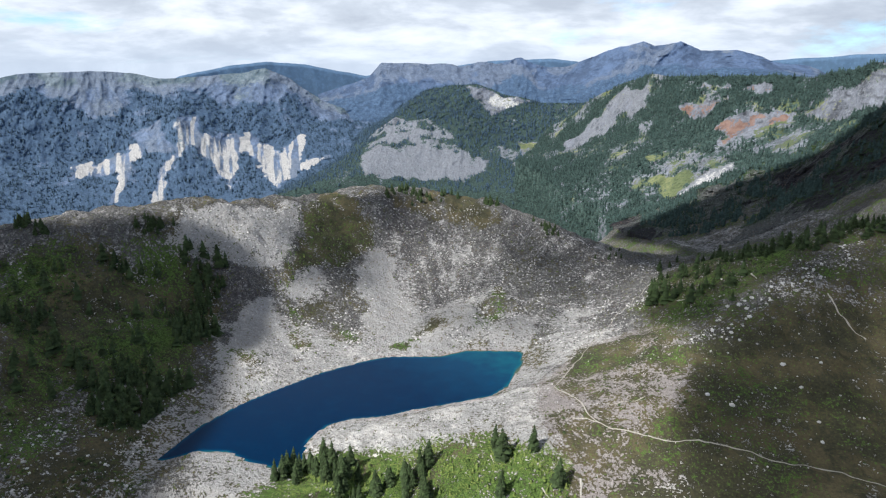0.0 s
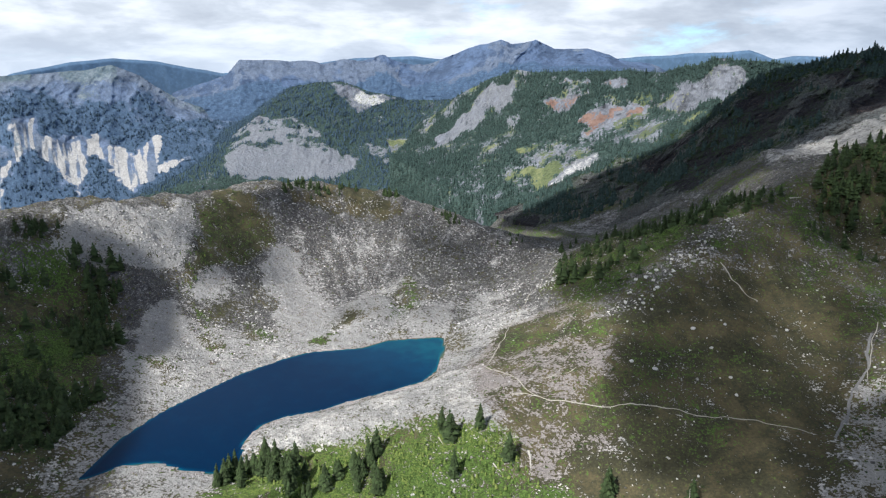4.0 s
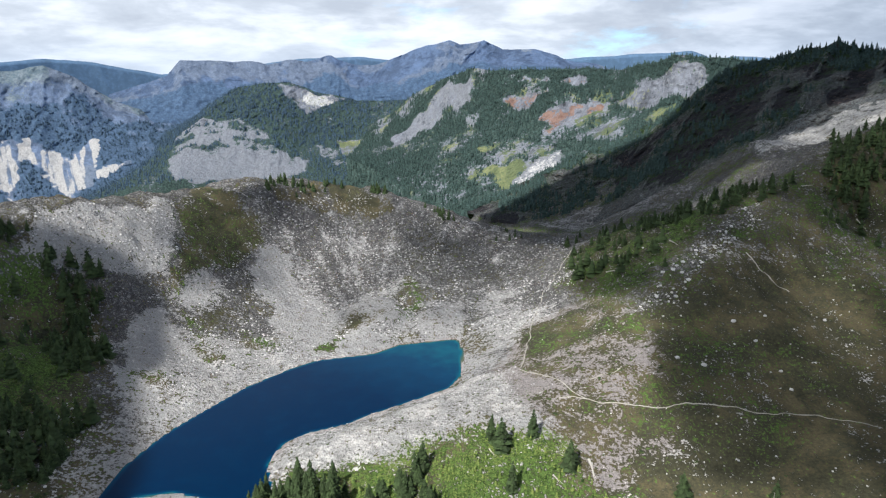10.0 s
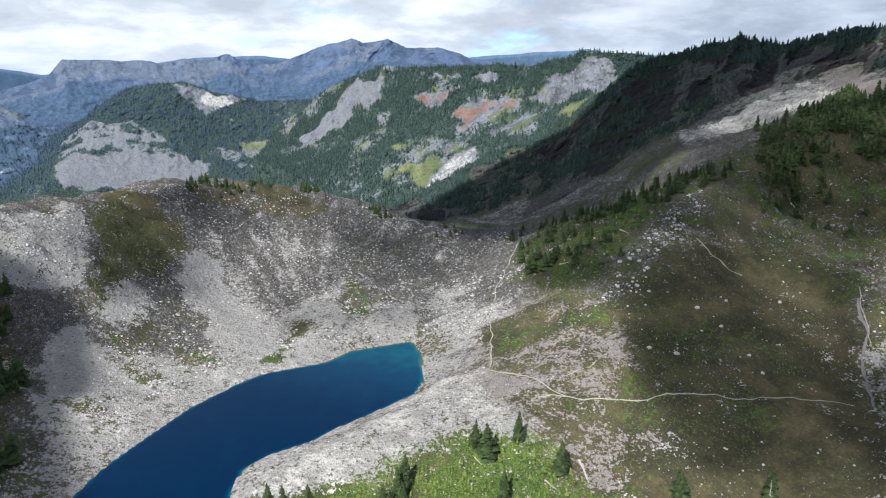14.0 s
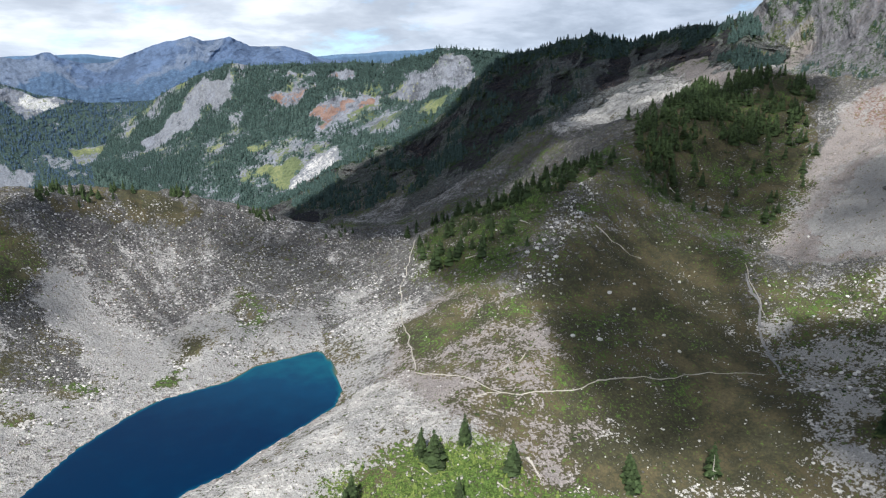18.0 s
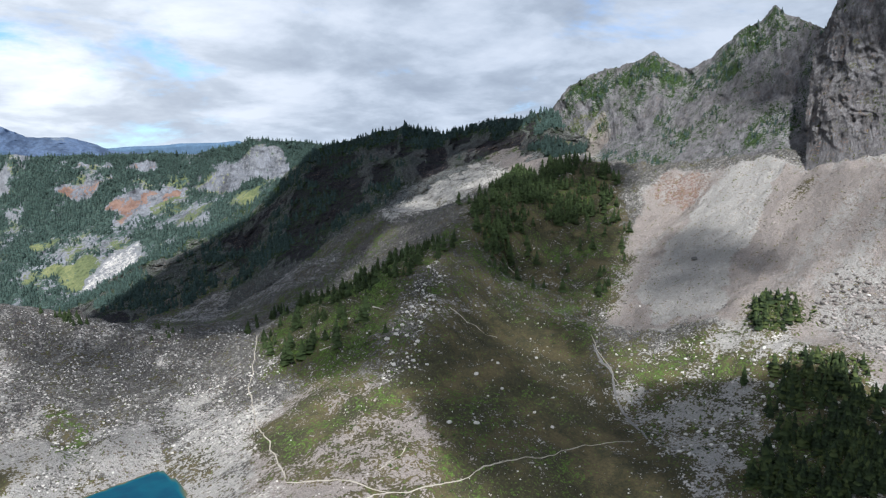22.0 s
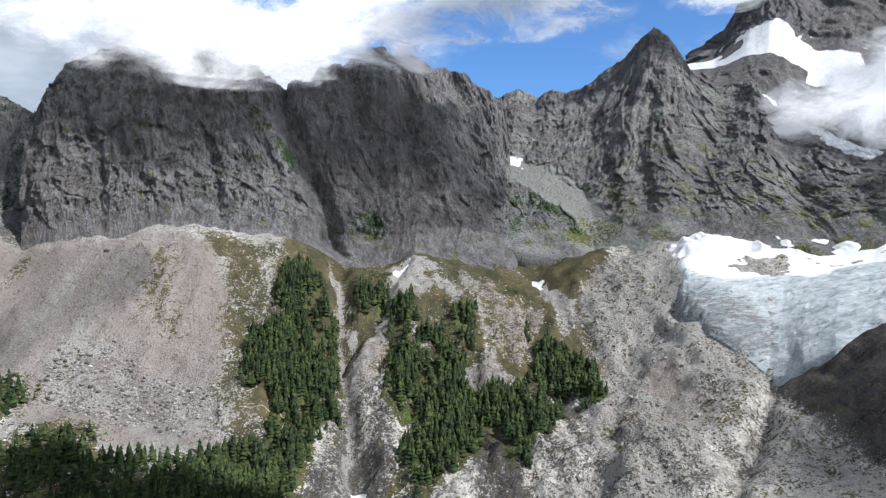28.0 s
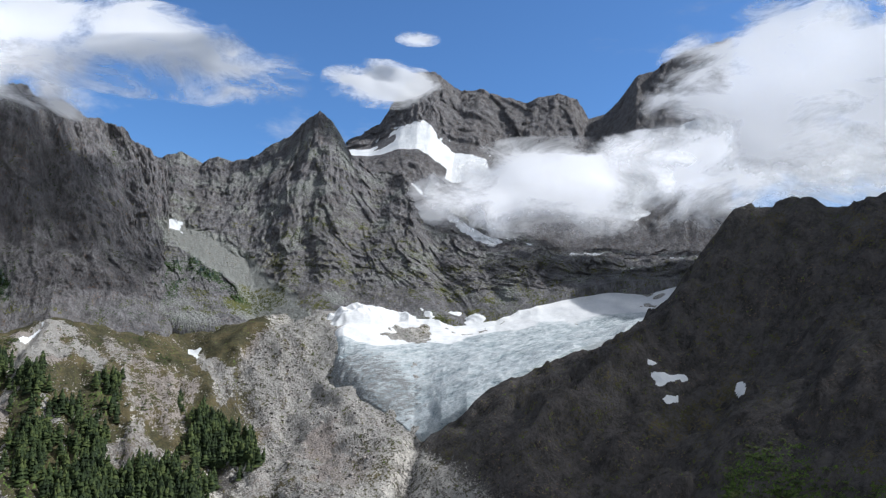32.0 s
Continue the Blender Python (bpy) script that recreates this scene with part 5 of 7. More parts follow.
# shade on the land: rings of (x, y, z) that unseen clouds, added overhead, darken, with the height and thickness of the
# cloud
SHADE_RINGS = {
    "bowl": (700, 0.25, [(-288, 748, 101), (-252, 801, 103), (-174, 873, 97), (-69, 878, 81), (40, 870, 46), (126, 749, 49), (102, 643, 38), (52, 616, 16), (-3, 623, 5), (-64, 636, 7), (-102, 618, 7), (-126, 702, 14), (-147, 741, 32), (-191, 741, 51), (-223, 689, 43), (-259, 647, 61), (-281, 660, 79)]),
    "ridge": (720, 0.95, [(71, 1297, -32), (284, 1464, 38), (450, 1475, 122), (589, 1559, 228), (709, 1566, 265), (788, 1446, 283), (836, 1273, 285), (813, 1151, 281), (755, 1128, 247), (707, 1207, 225), (602, 1172, 189), (494, 1100, 140), (399, 968, 121), (327, 920, 79), (258, 933, 43), (182, 1168, -22)]),
    "olive": (710, 0.44, [(126, 731, 50), (250, 910, 43), (364, 908, 102), (553, 973, 162), (555, 830, 182), (692, 862, 210), (686, 778, 203), (621, 706, 158), (532, 652, 115), (463, 591, 81), (396, 566, 59), (348, 518, 45), (318, 471, 24), (280, 412, 17), (254, 346, 12), (270, 311, 12), (246, 291, 1), (184, 332, -6), (172, 372, 3), (144, 389, 8), (146, 414, 18), (153, 451, 28), (160, 490, 42), (171, 534, 53), (164, 566, 59), (135, 613, 46), (106, 646, 40)]),
    "west": (705, 1.35, [(-440, 470, 110), (-399, 494, 101), (-370, 518, 88), (-356, 545, 90), (-318, 584, 76), (-275, 577, 40), (-256, 510, 21), (-259, 462, 20), (-248, 421, 10), (-230, 380, 5), (-219, 328, 3), (-213, 304, 2), (-225, 250, 0), (-260, 180, -10), (-430, 250, 60)]),
    "talus_low": (730, 0.45, [(568, 612, 121), (602, 587, 140), (577, 526, 124), (549, 482, 110), (486, 472, 84), (426, 473, 62), (400, 516, 53), (466, 580, 80)]),
    "talus_band": (735, 0.3, [(679, 512, 194), (667, 380, 201), (630, 354, 170), (576, 387, 129), (510, 434, 94), (484, 452, 85), (549, 482, 110), (606, 483, 149)]),
    "wood": (715, 1.1, [(268, 392, 14), (300, 432, 20), (332, 430, 28), (381, 369, 43), (363, 303, 37), (330, 232, 32), (348, 174, 21), (334, 161, 9), (255, 345, 12)]),
    "cliff": (800, 0.26, [(771, 568, 344), (764, 514, 375), (790, 330, 380), (846, 210, 370), (826, 204, 311), (757, 278, 285), (728, 357, 264), (713, 441, 272), (717, 514, 281)]),
    "saddle": (705, 0.62, [(40, 900, 30), (182, 1168, -22), (330, 1100, 20), (327, 920, 79), (250, 910, 43), (126, 760, 50)]),
    "slab": (725, 0.34, [(399, 968, 121), (494, 1100, 140), (602, 1172, 189), (707, 1207, 225), (755, 1128, 247), (735, 894, 220), (611, 860, 190), (553, 900, 170), (420, 920, 120)]),
    "dome": (690, 0.5, [(-285, 718, 93), (-254, 783, 100), (-217, 826, 101), (-168, 820, 76), (-190, 733, 48), (-221, 660, 41), (-254, 627, 52), (-276, 666, 77)]),
    "peak": (960, 0.46, [(390, -203, 106), (374, -250, 137), (365, -324, 172), (336, -417, 213), (334, -479, 285), (317, -507, 321), (292, -548, 344), (199, -580, 336), (138, -580, 334), (8, -553, 308), (-36, -303, 139), (66, -220, 60), (200, -160, 40), (300, -150, 66)]),
    "recess": (820, 0.38, [(880, 185, 400), (960, 40, 420), (1020, -40, 430), (960, -61, 301), (820, 0, 214), (770, 100, 210), (770, 190, 226), (851, 242, 371)]),
}
CLOUD_BANKS = [((763, 356, 482), 333, 116, 2, 1), ((854, 151, 512), 181, 74, 1, 2), ((1090, -465, 696), 151, 98, 1, 4), ((1060, -556, 791), 60, 46, 1, 8), ((737, -658, 440), 300, 128, 2, 5), ((562, -864, 472), 438, 149, 2, 6), ((357, -796, 546), 335, 247, 2, 7), ((835, 11, 574), 320, 134, 1, 10)]


# ---- cover of the land ----
def ring_weight(x, y, ring, soft=8.0, ragged=8.0, size=25.0, seed=3):
    """1 inside a ring, 0 outside, with a soft and ragged rim (all in metres)."""
    r = np.array(ring, float)
    m = soft + ragged
    near = (x > r[:, 0].min() - m) & (x < r[:, 0].max() + m) & (y > r[:, 1].min() - m) & (y < r[:, 1].max() + m)
    out, a, b = np.zeros(len(x)), x[near], y[near]
    out[near] = smooth(inside(a, b, ring) + ragged * fbm(a, b, 0 * a, size, 4, seed), -soft, soft)
    return out


WASHES = [([(735, 185), (690, 172), (647, 163), (588, 144), (515, 138), (465, 142), (398, 140), (330, 130)], 5, 0.8), ([(712, 86), (644, 102), (579, 122), (535, 134)], 5, 0.95),
          ([(660, -143), (590, -139), (502, -125), (383, -85), (324, -48)], 13, 0.6)]
SHARP = {"talus", "channel", "meadow", "tip_scree"}
CRISP = {"dome_turf", "crest_turf", "chute_mid", "chute", "dark_field", "dark_patch", "mottled", "hump_a", "hump_b", "seam_a", "seam_b", "seam_d", "seam_e", "dome_rock", "talus_pale", "talus_tan", "talus_red", "talus_moss", "grey_fan", "streak_a", "streak_b", "streak_c", "streak_d", "turf_gully", "turf_brow", "turf_rib", "tan_bank", "wood_hill", "west_ravine_wood",
         "talus_moss_b", "slab_pale", "slab_bare"}


def ground_covers(p):
    x, y, z = p.T
    near = (x > X0 - 1) & (x < X1 + 1) & (y > Y0 - 1) & (y < Y1 + 1)
    q = p[near]
    qx, qy, qz = q.T
    n60, n25, n120 = fbm(qx, qy, 0 * qx, 60, 4, 2), fbm(qx, qy, 0 * qx, 22, 4, 4), fbm(qx, qy, 0 * qx, 130, 3, 6)
    down = fbm(qx * 1.0, qy * 0.25, 0 * qx, 14, 4, 8)
    fall = fbm(qx * 0.14, qy, 0 * qx, 16, 4, 10)
    W = {k: ring_weight(qx, qy, r, *((3, 4, 12) if k.startswith("snow") else (10, 14, 34) if k in SHARP else (5, 12, 16) if k in CRISP else (22, 16, 34))) for k, r in GROUND_PATCHES.items()}
    zero = np.zeros(len(q))
    # slides and gullies of the bowl run down towards the lake
    rad = fbm(np.arctan2(qy - 590, qx + 70) * 260, np.hypot(qy - 590, qx + 70) * 0.12, 0 * qx, 9, 4, 12)
    grass, scrub, snow, scree, red, dirt, dark = zero + 0.20 + 0.35 * n25, zero + 0.0, zero.copy(), zero + 0.72 + 0.4 * n60, zero.copy(), zero.copy(), np.clip((0.95 + 0.55 * n60 + 0.35 * n25) * smooth(qz + 20 * n60, 3, 30) * np.maximum(smooth(qy, 430, 520), smooth(-qx, 110, 160)) + 0.22 + 0.3 * n25, 0, 1.0)

    def lay(base, key, value):
        return base + (value - base) * W[key]

    bowl = smooth(qy, 440, 520) * (1 - smooth(qx, 90, 160)) * (1 - smooth(qy, 900, 930))
    dark, grass = dark + 0.5 * rad * bowl, grass + 0.35 * bowl * (n60 - 0.15)
    grass = lay(grass, "dome_turf", 1.0 + 0.9 * rad)
    scrub = lay(scrub, "dome_turf", 0.10 + 0.5 * n60)
    grass, dark = lay(grass, "crest_turf", 0.72 + 0.9 * rad), lay(dark, "crest_turf", 0.95)
    grass, dark = lay(grass, "dark_field", 0.26 + 0.7 * n25), lay(dark, "dark_field", 1.0 + 0.5 * rad)
    grass, dark = lay(grass, "mottled", -0.05), lay(dark, "mottled", 0.74 + 0.6 * rad + 0.4 * n25)
    scree = lay(scree, "dome_rock", 0.75 + 0.3 * n25)
    dark = lay(dark, "dome_rock", -0.05 + 0.35 * n25)
    for k in ("chute", "chute_mid", "chute_top", "hump_a", "hump_b"):
        dark, grass = lay(dark, k, (-0.35 if k.startswith("chute") else 0.25) + 0.25 * n25), lay(grass, k, -0.15)
    for k in ("seam_a", "seam_b", "seam_c", "seam_d", "seam_e"):
        grass, scrub = lay(grass, k, 0.80 + 0.5 * n25), lay(scrub, k, 0.35 + 0.6 * n25)
    dark = lay(dark, "dark_patch", 0.95)
    dark = lay(dark, "dome_turf", 0.85)
    grass = lay(grass, "dome_rock", 0.12 + 0.35 * n25)
    for k in ("west_turf",):
        grass, scrub = lay(grass, k, 0.95 + 0.4 * n25), lay(scrub, k, 0.50 + 0.9 * n60)
    grass, scrub, scree = lay(grass, "west_low", 0.85 + 0.5 * n25), lay(scrub, "west_low", 0.22 + 0.6 * n60), lay(scree, "west_low", 0.5)
    dark = lay(dark, "west_low", 0.85)
    grass = lay(grass, "shore_turf", 0.42 + 0.6 * n25)
    grass = lay(grass, "pond_turf", 0.36 + 0.8 * n25)
    grass = lay(grass, "rim_turf", 0.45 + 0.6 * n25)
    grass = lay(grass, "yellow_turf", 0.70 + 0.7 * n25 + 0.4 * down)
    dirt = lay(dirt, "yellow_turf", 1.0 + 0.4 * n60)
    grass, dirt, scrub = lay(grass, "trail_turf", 0.70 + 0.8 * n25 + 0.3 * down), lay(dirt, "trail_turf", 1.0 + 0.4 * n60), lay(scrub, "trail_turf", 0.12 + 0.6 * n25)
    grass, dirt = lay(grass, "olive_slope", 1.05 + 0.4 * down), lay(dirt, "olive_slope", 0.28 + 0.5 * n60)
    scrub = lay(scrub, "olive_slope", 0.12 + 0.5 * n60)
    grass, scrub = lay(grass, "spur_scrub", 0.9 + 0.3 * n25), lay(scrub, "spur_scrub", 0.52 + 0.5 * n25)
    grass, scrub = lay(grass, "dark_grove", 1.0), lay(scrub, "dark_grove", 0.20 + 0.5 * n25)
    grass, scree = lay(grass, "boulder_strip", 0.30 + 0.4 * n25), lay(scree, "boulder_strip", 0.8)
    grass, scree, dirt, dark = lay(grass, "talus", -0.1), lay(scree, "talus", 0.95), lay(dirt, "talus", 0.70 + 0.5 * fall + 0.25 * n60), lay(dark, "talus", 0.42 + 0.7 * fall + 0.3 * n60)
    red, grass = lay(red, "talus_red", 0.44 + 0.3 * n25), lay(grass, "talus_red", 0.1)
    dirt, dark = lay(dirt, "talus_pale", -0.4), lay(dark, "talus_pale", -0.3 + 0.3 * fall)
    dirt, grass = lay(dirt, "talus_tan", 1.1), lay(grass, "talus_tan", 0.22 + 0.7 * fall)
    dirt, dark = lay(dirt, "talus_coarse", 0.35 + 0.4 * n25), lay(dark, "talus_coarse", 0.48 + 0.6 * n25)
    grass = lay(grass, "talus_streaks", 0.22 + 1.1 * fall)
    grass, dirt = lay(grass, "talus_moss", 0.72 + 0.9 * fall), lay(dirt, "talus_moss", 0.9)
    grass = lay(grass, "talus_moss_b", 1.0 + 0.3 * n25)
    grass, scree, scrub = lay(grass, "toe_mix", 0.60 + 0.7 * n25), lay(scree, "toe_mix", 0.8), lay(scrub, "toe_mix", 0.15 + 0.5 * n25)
    grass, scrub, dark = lay(grass, "grove_turf", 1.0 + 0.5 * fall), lay(scrub, "grove_turf", 0.26 + 0.5 * n25), lay(dark, "grove_turf", 0.9)
    for k in ("east_scrub", "bush_a", "bush_b", "west_ravine_wood", "wood_hill", "wood_low", "wood_foot"):
        grass, scrub = lay(grass, k, 0.92 + 0.3 * n25), lay(scrub, k, 0.22 + 0.5 * n25)
    # bare bedrock below the woods and on the peak beyond the ice
    low = smooth(qx, 250, 330) * smooth(-qy, -230, -200) * (1 - smooth(qz + 30 * n60, 55, 105))
    scree, dark = scree * (1 - low) + low * (0.1 + 0.6 * fall), np.maximum(dark, (0.60 + 0.8 * fall) * low)
    upper = smooth(qx, 330, 400) * smooth(250 - qy, 0, 30) * smooth(qy, -200, -120) * (1 - low)
    grass, dirt, dark = np.maximum(grass, upper * (1.15 + 0.9 * fall)), np.maximum(dirt, upper * (0.80 + 0.5 * n60)), np.maximum(dark, upper * (0.85 + 0.7 * fall))
    # the peak's shaded face is painted in by blackening its rock
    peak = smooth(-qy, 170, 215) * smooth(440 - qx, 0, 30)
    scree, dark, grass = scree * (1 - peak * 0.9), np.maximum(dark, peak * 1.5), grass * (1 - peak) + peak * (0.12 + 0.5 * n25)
    for k, v in (("turf_strip", 0.72), ("turf_gully", 0.95), ("turf_hill", 1.0), ("turf_brow", 1.1), ("turf_rib", 0.9), ("turf_west", 0.70), ("tip_turf", 0.80), ("dark_turf", 0.5), ("dark_turf_b", 0.45)):
        grass = lay(grass, k, v + 0.45 * n25)
    scrub = lay(scrub, "dark_turf", 0.5 + 0.5 * n25)
    dirt, grass = lay(dirt, "tan_bank", 0.9), lay(grass, "tan_bank", 0.34 + 0.7 * fall)
    for k in ("tip_scree", "grey_fan", "streak_a", "streak_b", "streak_c", "streak_d", "moraine", "channel"):
        grass, scrub, scree = lay(grass, k, -0.05 if k != "streak_a" else 0.25), lay(scrub, k, 0.0), lay(scree, k, 0.85 if k not in ("channel", "moraine") else 0.95 + 0.3 * n25)
    dark = lay(dark, "channel", 0.9 + 0.5 * n25)
    dirt, dark = lay(dirt, "moraine", 0.18 + 0.6 * n60), lay(dark, "moraine", 0.34 + 0.5 * n25)
    grass = lay(grass, "moraine", 0.14 + 0.5 * n25)
    dirt, dark, scree = lay(dirt, "moraine_grey", -0.2), lay(dark, "moraine_grey", 0.05 + 0.5 * n25), lay(scree, "moraine_grey", 1.0)
    dirt, grass = lay(dirt, "moraine_brown", 0.85 + 0.5 * n25), lay(grass, "moraine_brown", 0.0)
    for k, v in (("grey_fan", -0.2), ("streak_a", 0.62), ("streak_b", 0.2), ("streak_c", 0.0), ("streak_d", 0.0)):
        dark, dirt = lay(dark, k, v + 0.5 * fall), lay(dirt, k, 0.5 if k == "streak_a" else -0.1)
    scree, grass, dark = lay(scree, "slab", 0.45 + 0.5 * n25), lay(grass, "slab", 0.12 + 0.5 * n25), lay(dark, "slab", 0.62 + 0.5 * n25)
    scree, dark = lay(scree, "back_scree", 0.8), lay(dark, "back_scree", 0.75 + 0.5 * n25)
    scree, dark, grass = lay(scree, "slab_pale", 0.2 + 0.5 * n25), lay(dark, "slab_pale", 0.1 + 0.7 * down), lay(grass, "slab_pale", 0.1 + 0.5 * n25)
    dirt, grass, dark = lay(dirt, "slab_bare", 1.0), lay(grass, "slab_bare", 0.05), lay(dark, "slab_bare", 0.4)
    grass = lay(grass, "upper_turf", 0.62 + 0.3 * down)
    grass, scrub = lay(grass, "spur_turf", 0.62 + 0.4 * n25), lay(scrub, "spur_turf", np.maximum(scrub, 0.25 + 0.5 * n25))
    back = smooth(qy, 860, 930) * (1 - W["slab"]) * (1 - W["back_scree"]) * smooth(qx, -20, 60)
    scrub, grass, dark = np.maximum(scrub, back * (0.22 + 0.6 * n25)), np.maximum(grass, back * (0.45 + 0.5 * n25)), np.maximum(dark, back * 1.2)
    for k in W:
        if k.startswith("snow"):
            snow = np.maximum(snow, W[k])
    # the trodden rim and pale rock by the water
    rim = 1 - smooth(-inside(qx, qy, SHORE), 3, 22)
    pen = ring_weight(qx, qy, [(-125, 380), (-95, 440), (-40, 480), (10, 510), (45, 500), (60, 460), (40, 420), (-20, 408), (-70, 392), (-110, 370)], 6, 6, 20)
    scree, grass = scree * (1 - pen) + pen * (0.45 + 0.7 * n25), grass * (1 - pen) + pen * (0.16 + 0.5 * n25)
    dark = dark * (1 - pen)
    dirt = np.maximum(dirt, rim * (0.36 + 0.3 * n25))
    low_meadow = ring_weight(qx, qy, [(-100, 384), (-60, 388), (90, 372), (150, 335), (120, 250), (-60, 260), (-130, 320)], 8, 10)
    W["meadow"] = np.maximum(W["meadow"], low_meadow)
    grass, scrub = lay(grass, "meadow", 0.85), lay(scrub, "meadow", 0.62 + 0.55 * n25)
    # washed-out stream beds and slides
    for line, wide, bright in WASHES:
        k = (1 - smooth(off_line(qx, qy, line) + wide * 1.2 * n25, wide * 0.4, wide * 1.1)) * np.clip(0.8 + 0.9 * fbm(qx, qy, 0 * qx, 9, 3, 15), 0, 1)
        grass, scrub, dirt, dark, scree = grass * (1 - k), scrub * (1 - k), dirt * (1 - k), dark * (1 - k) + k * (1 - bright), scree + (1.0 - scree) * k
    one = np.stack([grass, scrub, snow, np.ones(len(q))], 1)
    two = np.stack([scree, red, dirt, np.clip(dark, -0.6, 1.6)], 1)
    cover, earth = np.tile([0.5, 0.3, 0.0, 1.0], (len(p), 1)), np.tile([0.3, 0.0, 0.0, 1.0], (len(p), 1))
    cover[near], earth[near] = one, two
    return {"cover": cover, "earth": earth}


def patch(p, v, u, patches, key, long, tall, soft=0.5, ragged=1.0, size=None):
    """The weight of a ring given along and up a mountain side of that length and height in metres."""
    unit = tall * 0.05
    x, y = u * long, v * tall
    d = inside(x, y, [(a * long, b * tall) for a, b in patches[key]]) + unit * ragged * fbm(*p.T, size or tall * 0.12, 4, 61)
    return smooth(d, -unit * soft, unit * soft)


def west_cover(p, v, u, rib):
    n1, n2 = fbm(*p.T, 240, 5, 31), fbm(*p.T, 90, 5, 35)
    white = np.zeros(len(p))
    for k in ("white_a", "white_b", "white_c"):
        white = np.maximum(white, patch(p, v, u, BACKDROP_WEST_MOUNTAIN_PATCHES, k, 2600, 600, 0.35, 1.1, 45))
    chute = fbm(u * 2600, v * 90, 0 * v, 24, 4, 81)
    grey = patch(p, v, u, BACKDROP_WEST_MOUNTAIN_PATCHES, "grey_band", 2600, 600)
    foot = patch(p, v, u, BACKDROP_WEST_MOUNTAIN_PATCHES, "green_foot", 2600, 600)
    bald = smooth(v, 0.86, 1.0) * smooth(n1, -0.2, 0.2)
    forest = 0.80 - 0.75 * smooth(v + 0.3 * n1, 0.70, 1.0) + 0.6 * n2
    forest = forest * (1 - np.clip(white * 1.2 + grey * 0.7 + bald * 0.6, 0, 1))
    return weights(p, grass=foot * 0.9 + bald * 0.5 + 0.2 + 0.6 * n1, scrub=forest, scree=0.12 + 0.6 * rib + 0.4 * smooth(v, 0.85, 1.0), dirt=white * (0.70 + 1.6 * chute))


def hill_cover(p, v, u, rib):
    P = BACKDROP_VALLEY_HILL_PATCHES
    scree = np.maximum(patch(p, v, u, P, "scree", 1700, 450), patch(p, v, u, P, "scree_b", 1700, 450))
    bald, meadow = patch(p, v, u, P, "bald", 1700, 450), patch(p, v, u, P, "meadow", 1700, 450)
    n1 = fbm(*p.T, 120, 5, 36)
    scree = scree * (0.80 + 1.5 * fbm(*p.T, 45, 4, 39) * smooth(v, 0.14, 0.34))
    crag = scree * smooth(v + 0.2 * n1, 0.36, 0.5)
    return weights(p, grass=meadow * (0.6 + 0.8 * n1) + 0.25 * n1 + 0.3 * bald + 0.42 * crag * smooth(n1, -0.1, 0.3), scrub=(0.85 + 0.5 * n1) * (1 - np.clip(scree + bald + meadow, 0, 1)) + scree * (0.22 + 1.1 * n1) * smooth(v, 0.16, 0.36), scree=scree * (1 - 0.6 * crag) + 0.2, dirt=bald * (0.42 + 0.9 * n1))


def red_cover(p, v, u, rib):
    P = BACKDROP_RED_RIDGE_PATCHES
    W = {k: patch(p, v, u, P, k, 1700, 420, 0.6, 1.4) for k in P}
    n1, n2 = fbm(*p.T, 90, 5, 37), fbm(*p.T, 40, 4, 38)
    bare = np.clip(W["crag"] + W["crag_b"] * 0.7 + W["slide"] + W["red_a"] + W["red_b"] + W["red_c"], 0, 1)
    green = np.clip(W["green"] + W["green_b"], 0, 1) * smooth(n1, -0.25, 0.15)
    return weights(p, grass=(0.45 + 0.7 * n2 + 0.5 * green) * (1 - 0.8 * bare), scrub=(0.72 + 0.8 * n1) * (1 - bare) * (1 - 0.75 * green), scree=0.25 + 0.5 * rib + W["slide"],
                   red=(W["red_a"] + W["red_b"] + 0.8 * W["red_c"]) * (0.55 + 1.1 * n2), dirt=W["slide"] * 0.5)


def range_cover(p, v, u, rib):
    n1 = fbm(*p.T, 240, 4, 41)
    return weights(p, grass=0.05 + 0.8 * n1, scrub=0.85 + 0.8 * n1 - 0.9 * smooth(v, 0.35, 0.85), scree=0.15 + 0.9 * rib + 0.5 * n1)


def dark_cover(p, v, u, rib):
    P = MOUNTAIN_DARK_RIDGE_PATCHES
    slab, scree = patch(p, v, u, P, "slab", 1400, 300), patch(p, v, u, P, "scree", 1400, 300)
    n1 = fbm(*p.T, 60, 4, 51)
    bare = np.clip(slab + scree, 0, 1)
    # dusk puts the cloud shade on this ridge into its rock colour
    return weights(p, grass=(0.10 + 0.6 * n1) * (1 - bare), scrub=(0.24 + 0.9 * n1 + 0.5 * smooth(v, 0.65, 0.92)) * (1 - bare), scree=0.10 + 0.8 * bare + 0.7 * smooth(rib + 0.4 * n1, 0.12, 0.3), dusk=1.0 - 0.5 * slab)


def knob_cover(p, v, u, rib):
    P = MOUNTAIN_KNOBS_PATCHES
    W = {k: patch(p, v, u, P, k, 560, 200, 0.6, 1.4) for k in P}
    n1 = fbm(*p.T, 30, 4, 52)
    green = np.clip(W["green_a"] + W["green_b"] + W["gully"], 0, 1)
    return weights(p, grass=0.08 + 0.7 * n1 + 0.40 * green, scrub=0.28 + 0.7 * n1 + 0.42 * green * (1 - W["gully"]), dirt=W["gully_path"] * 0.8, scree=W["gully_path"])


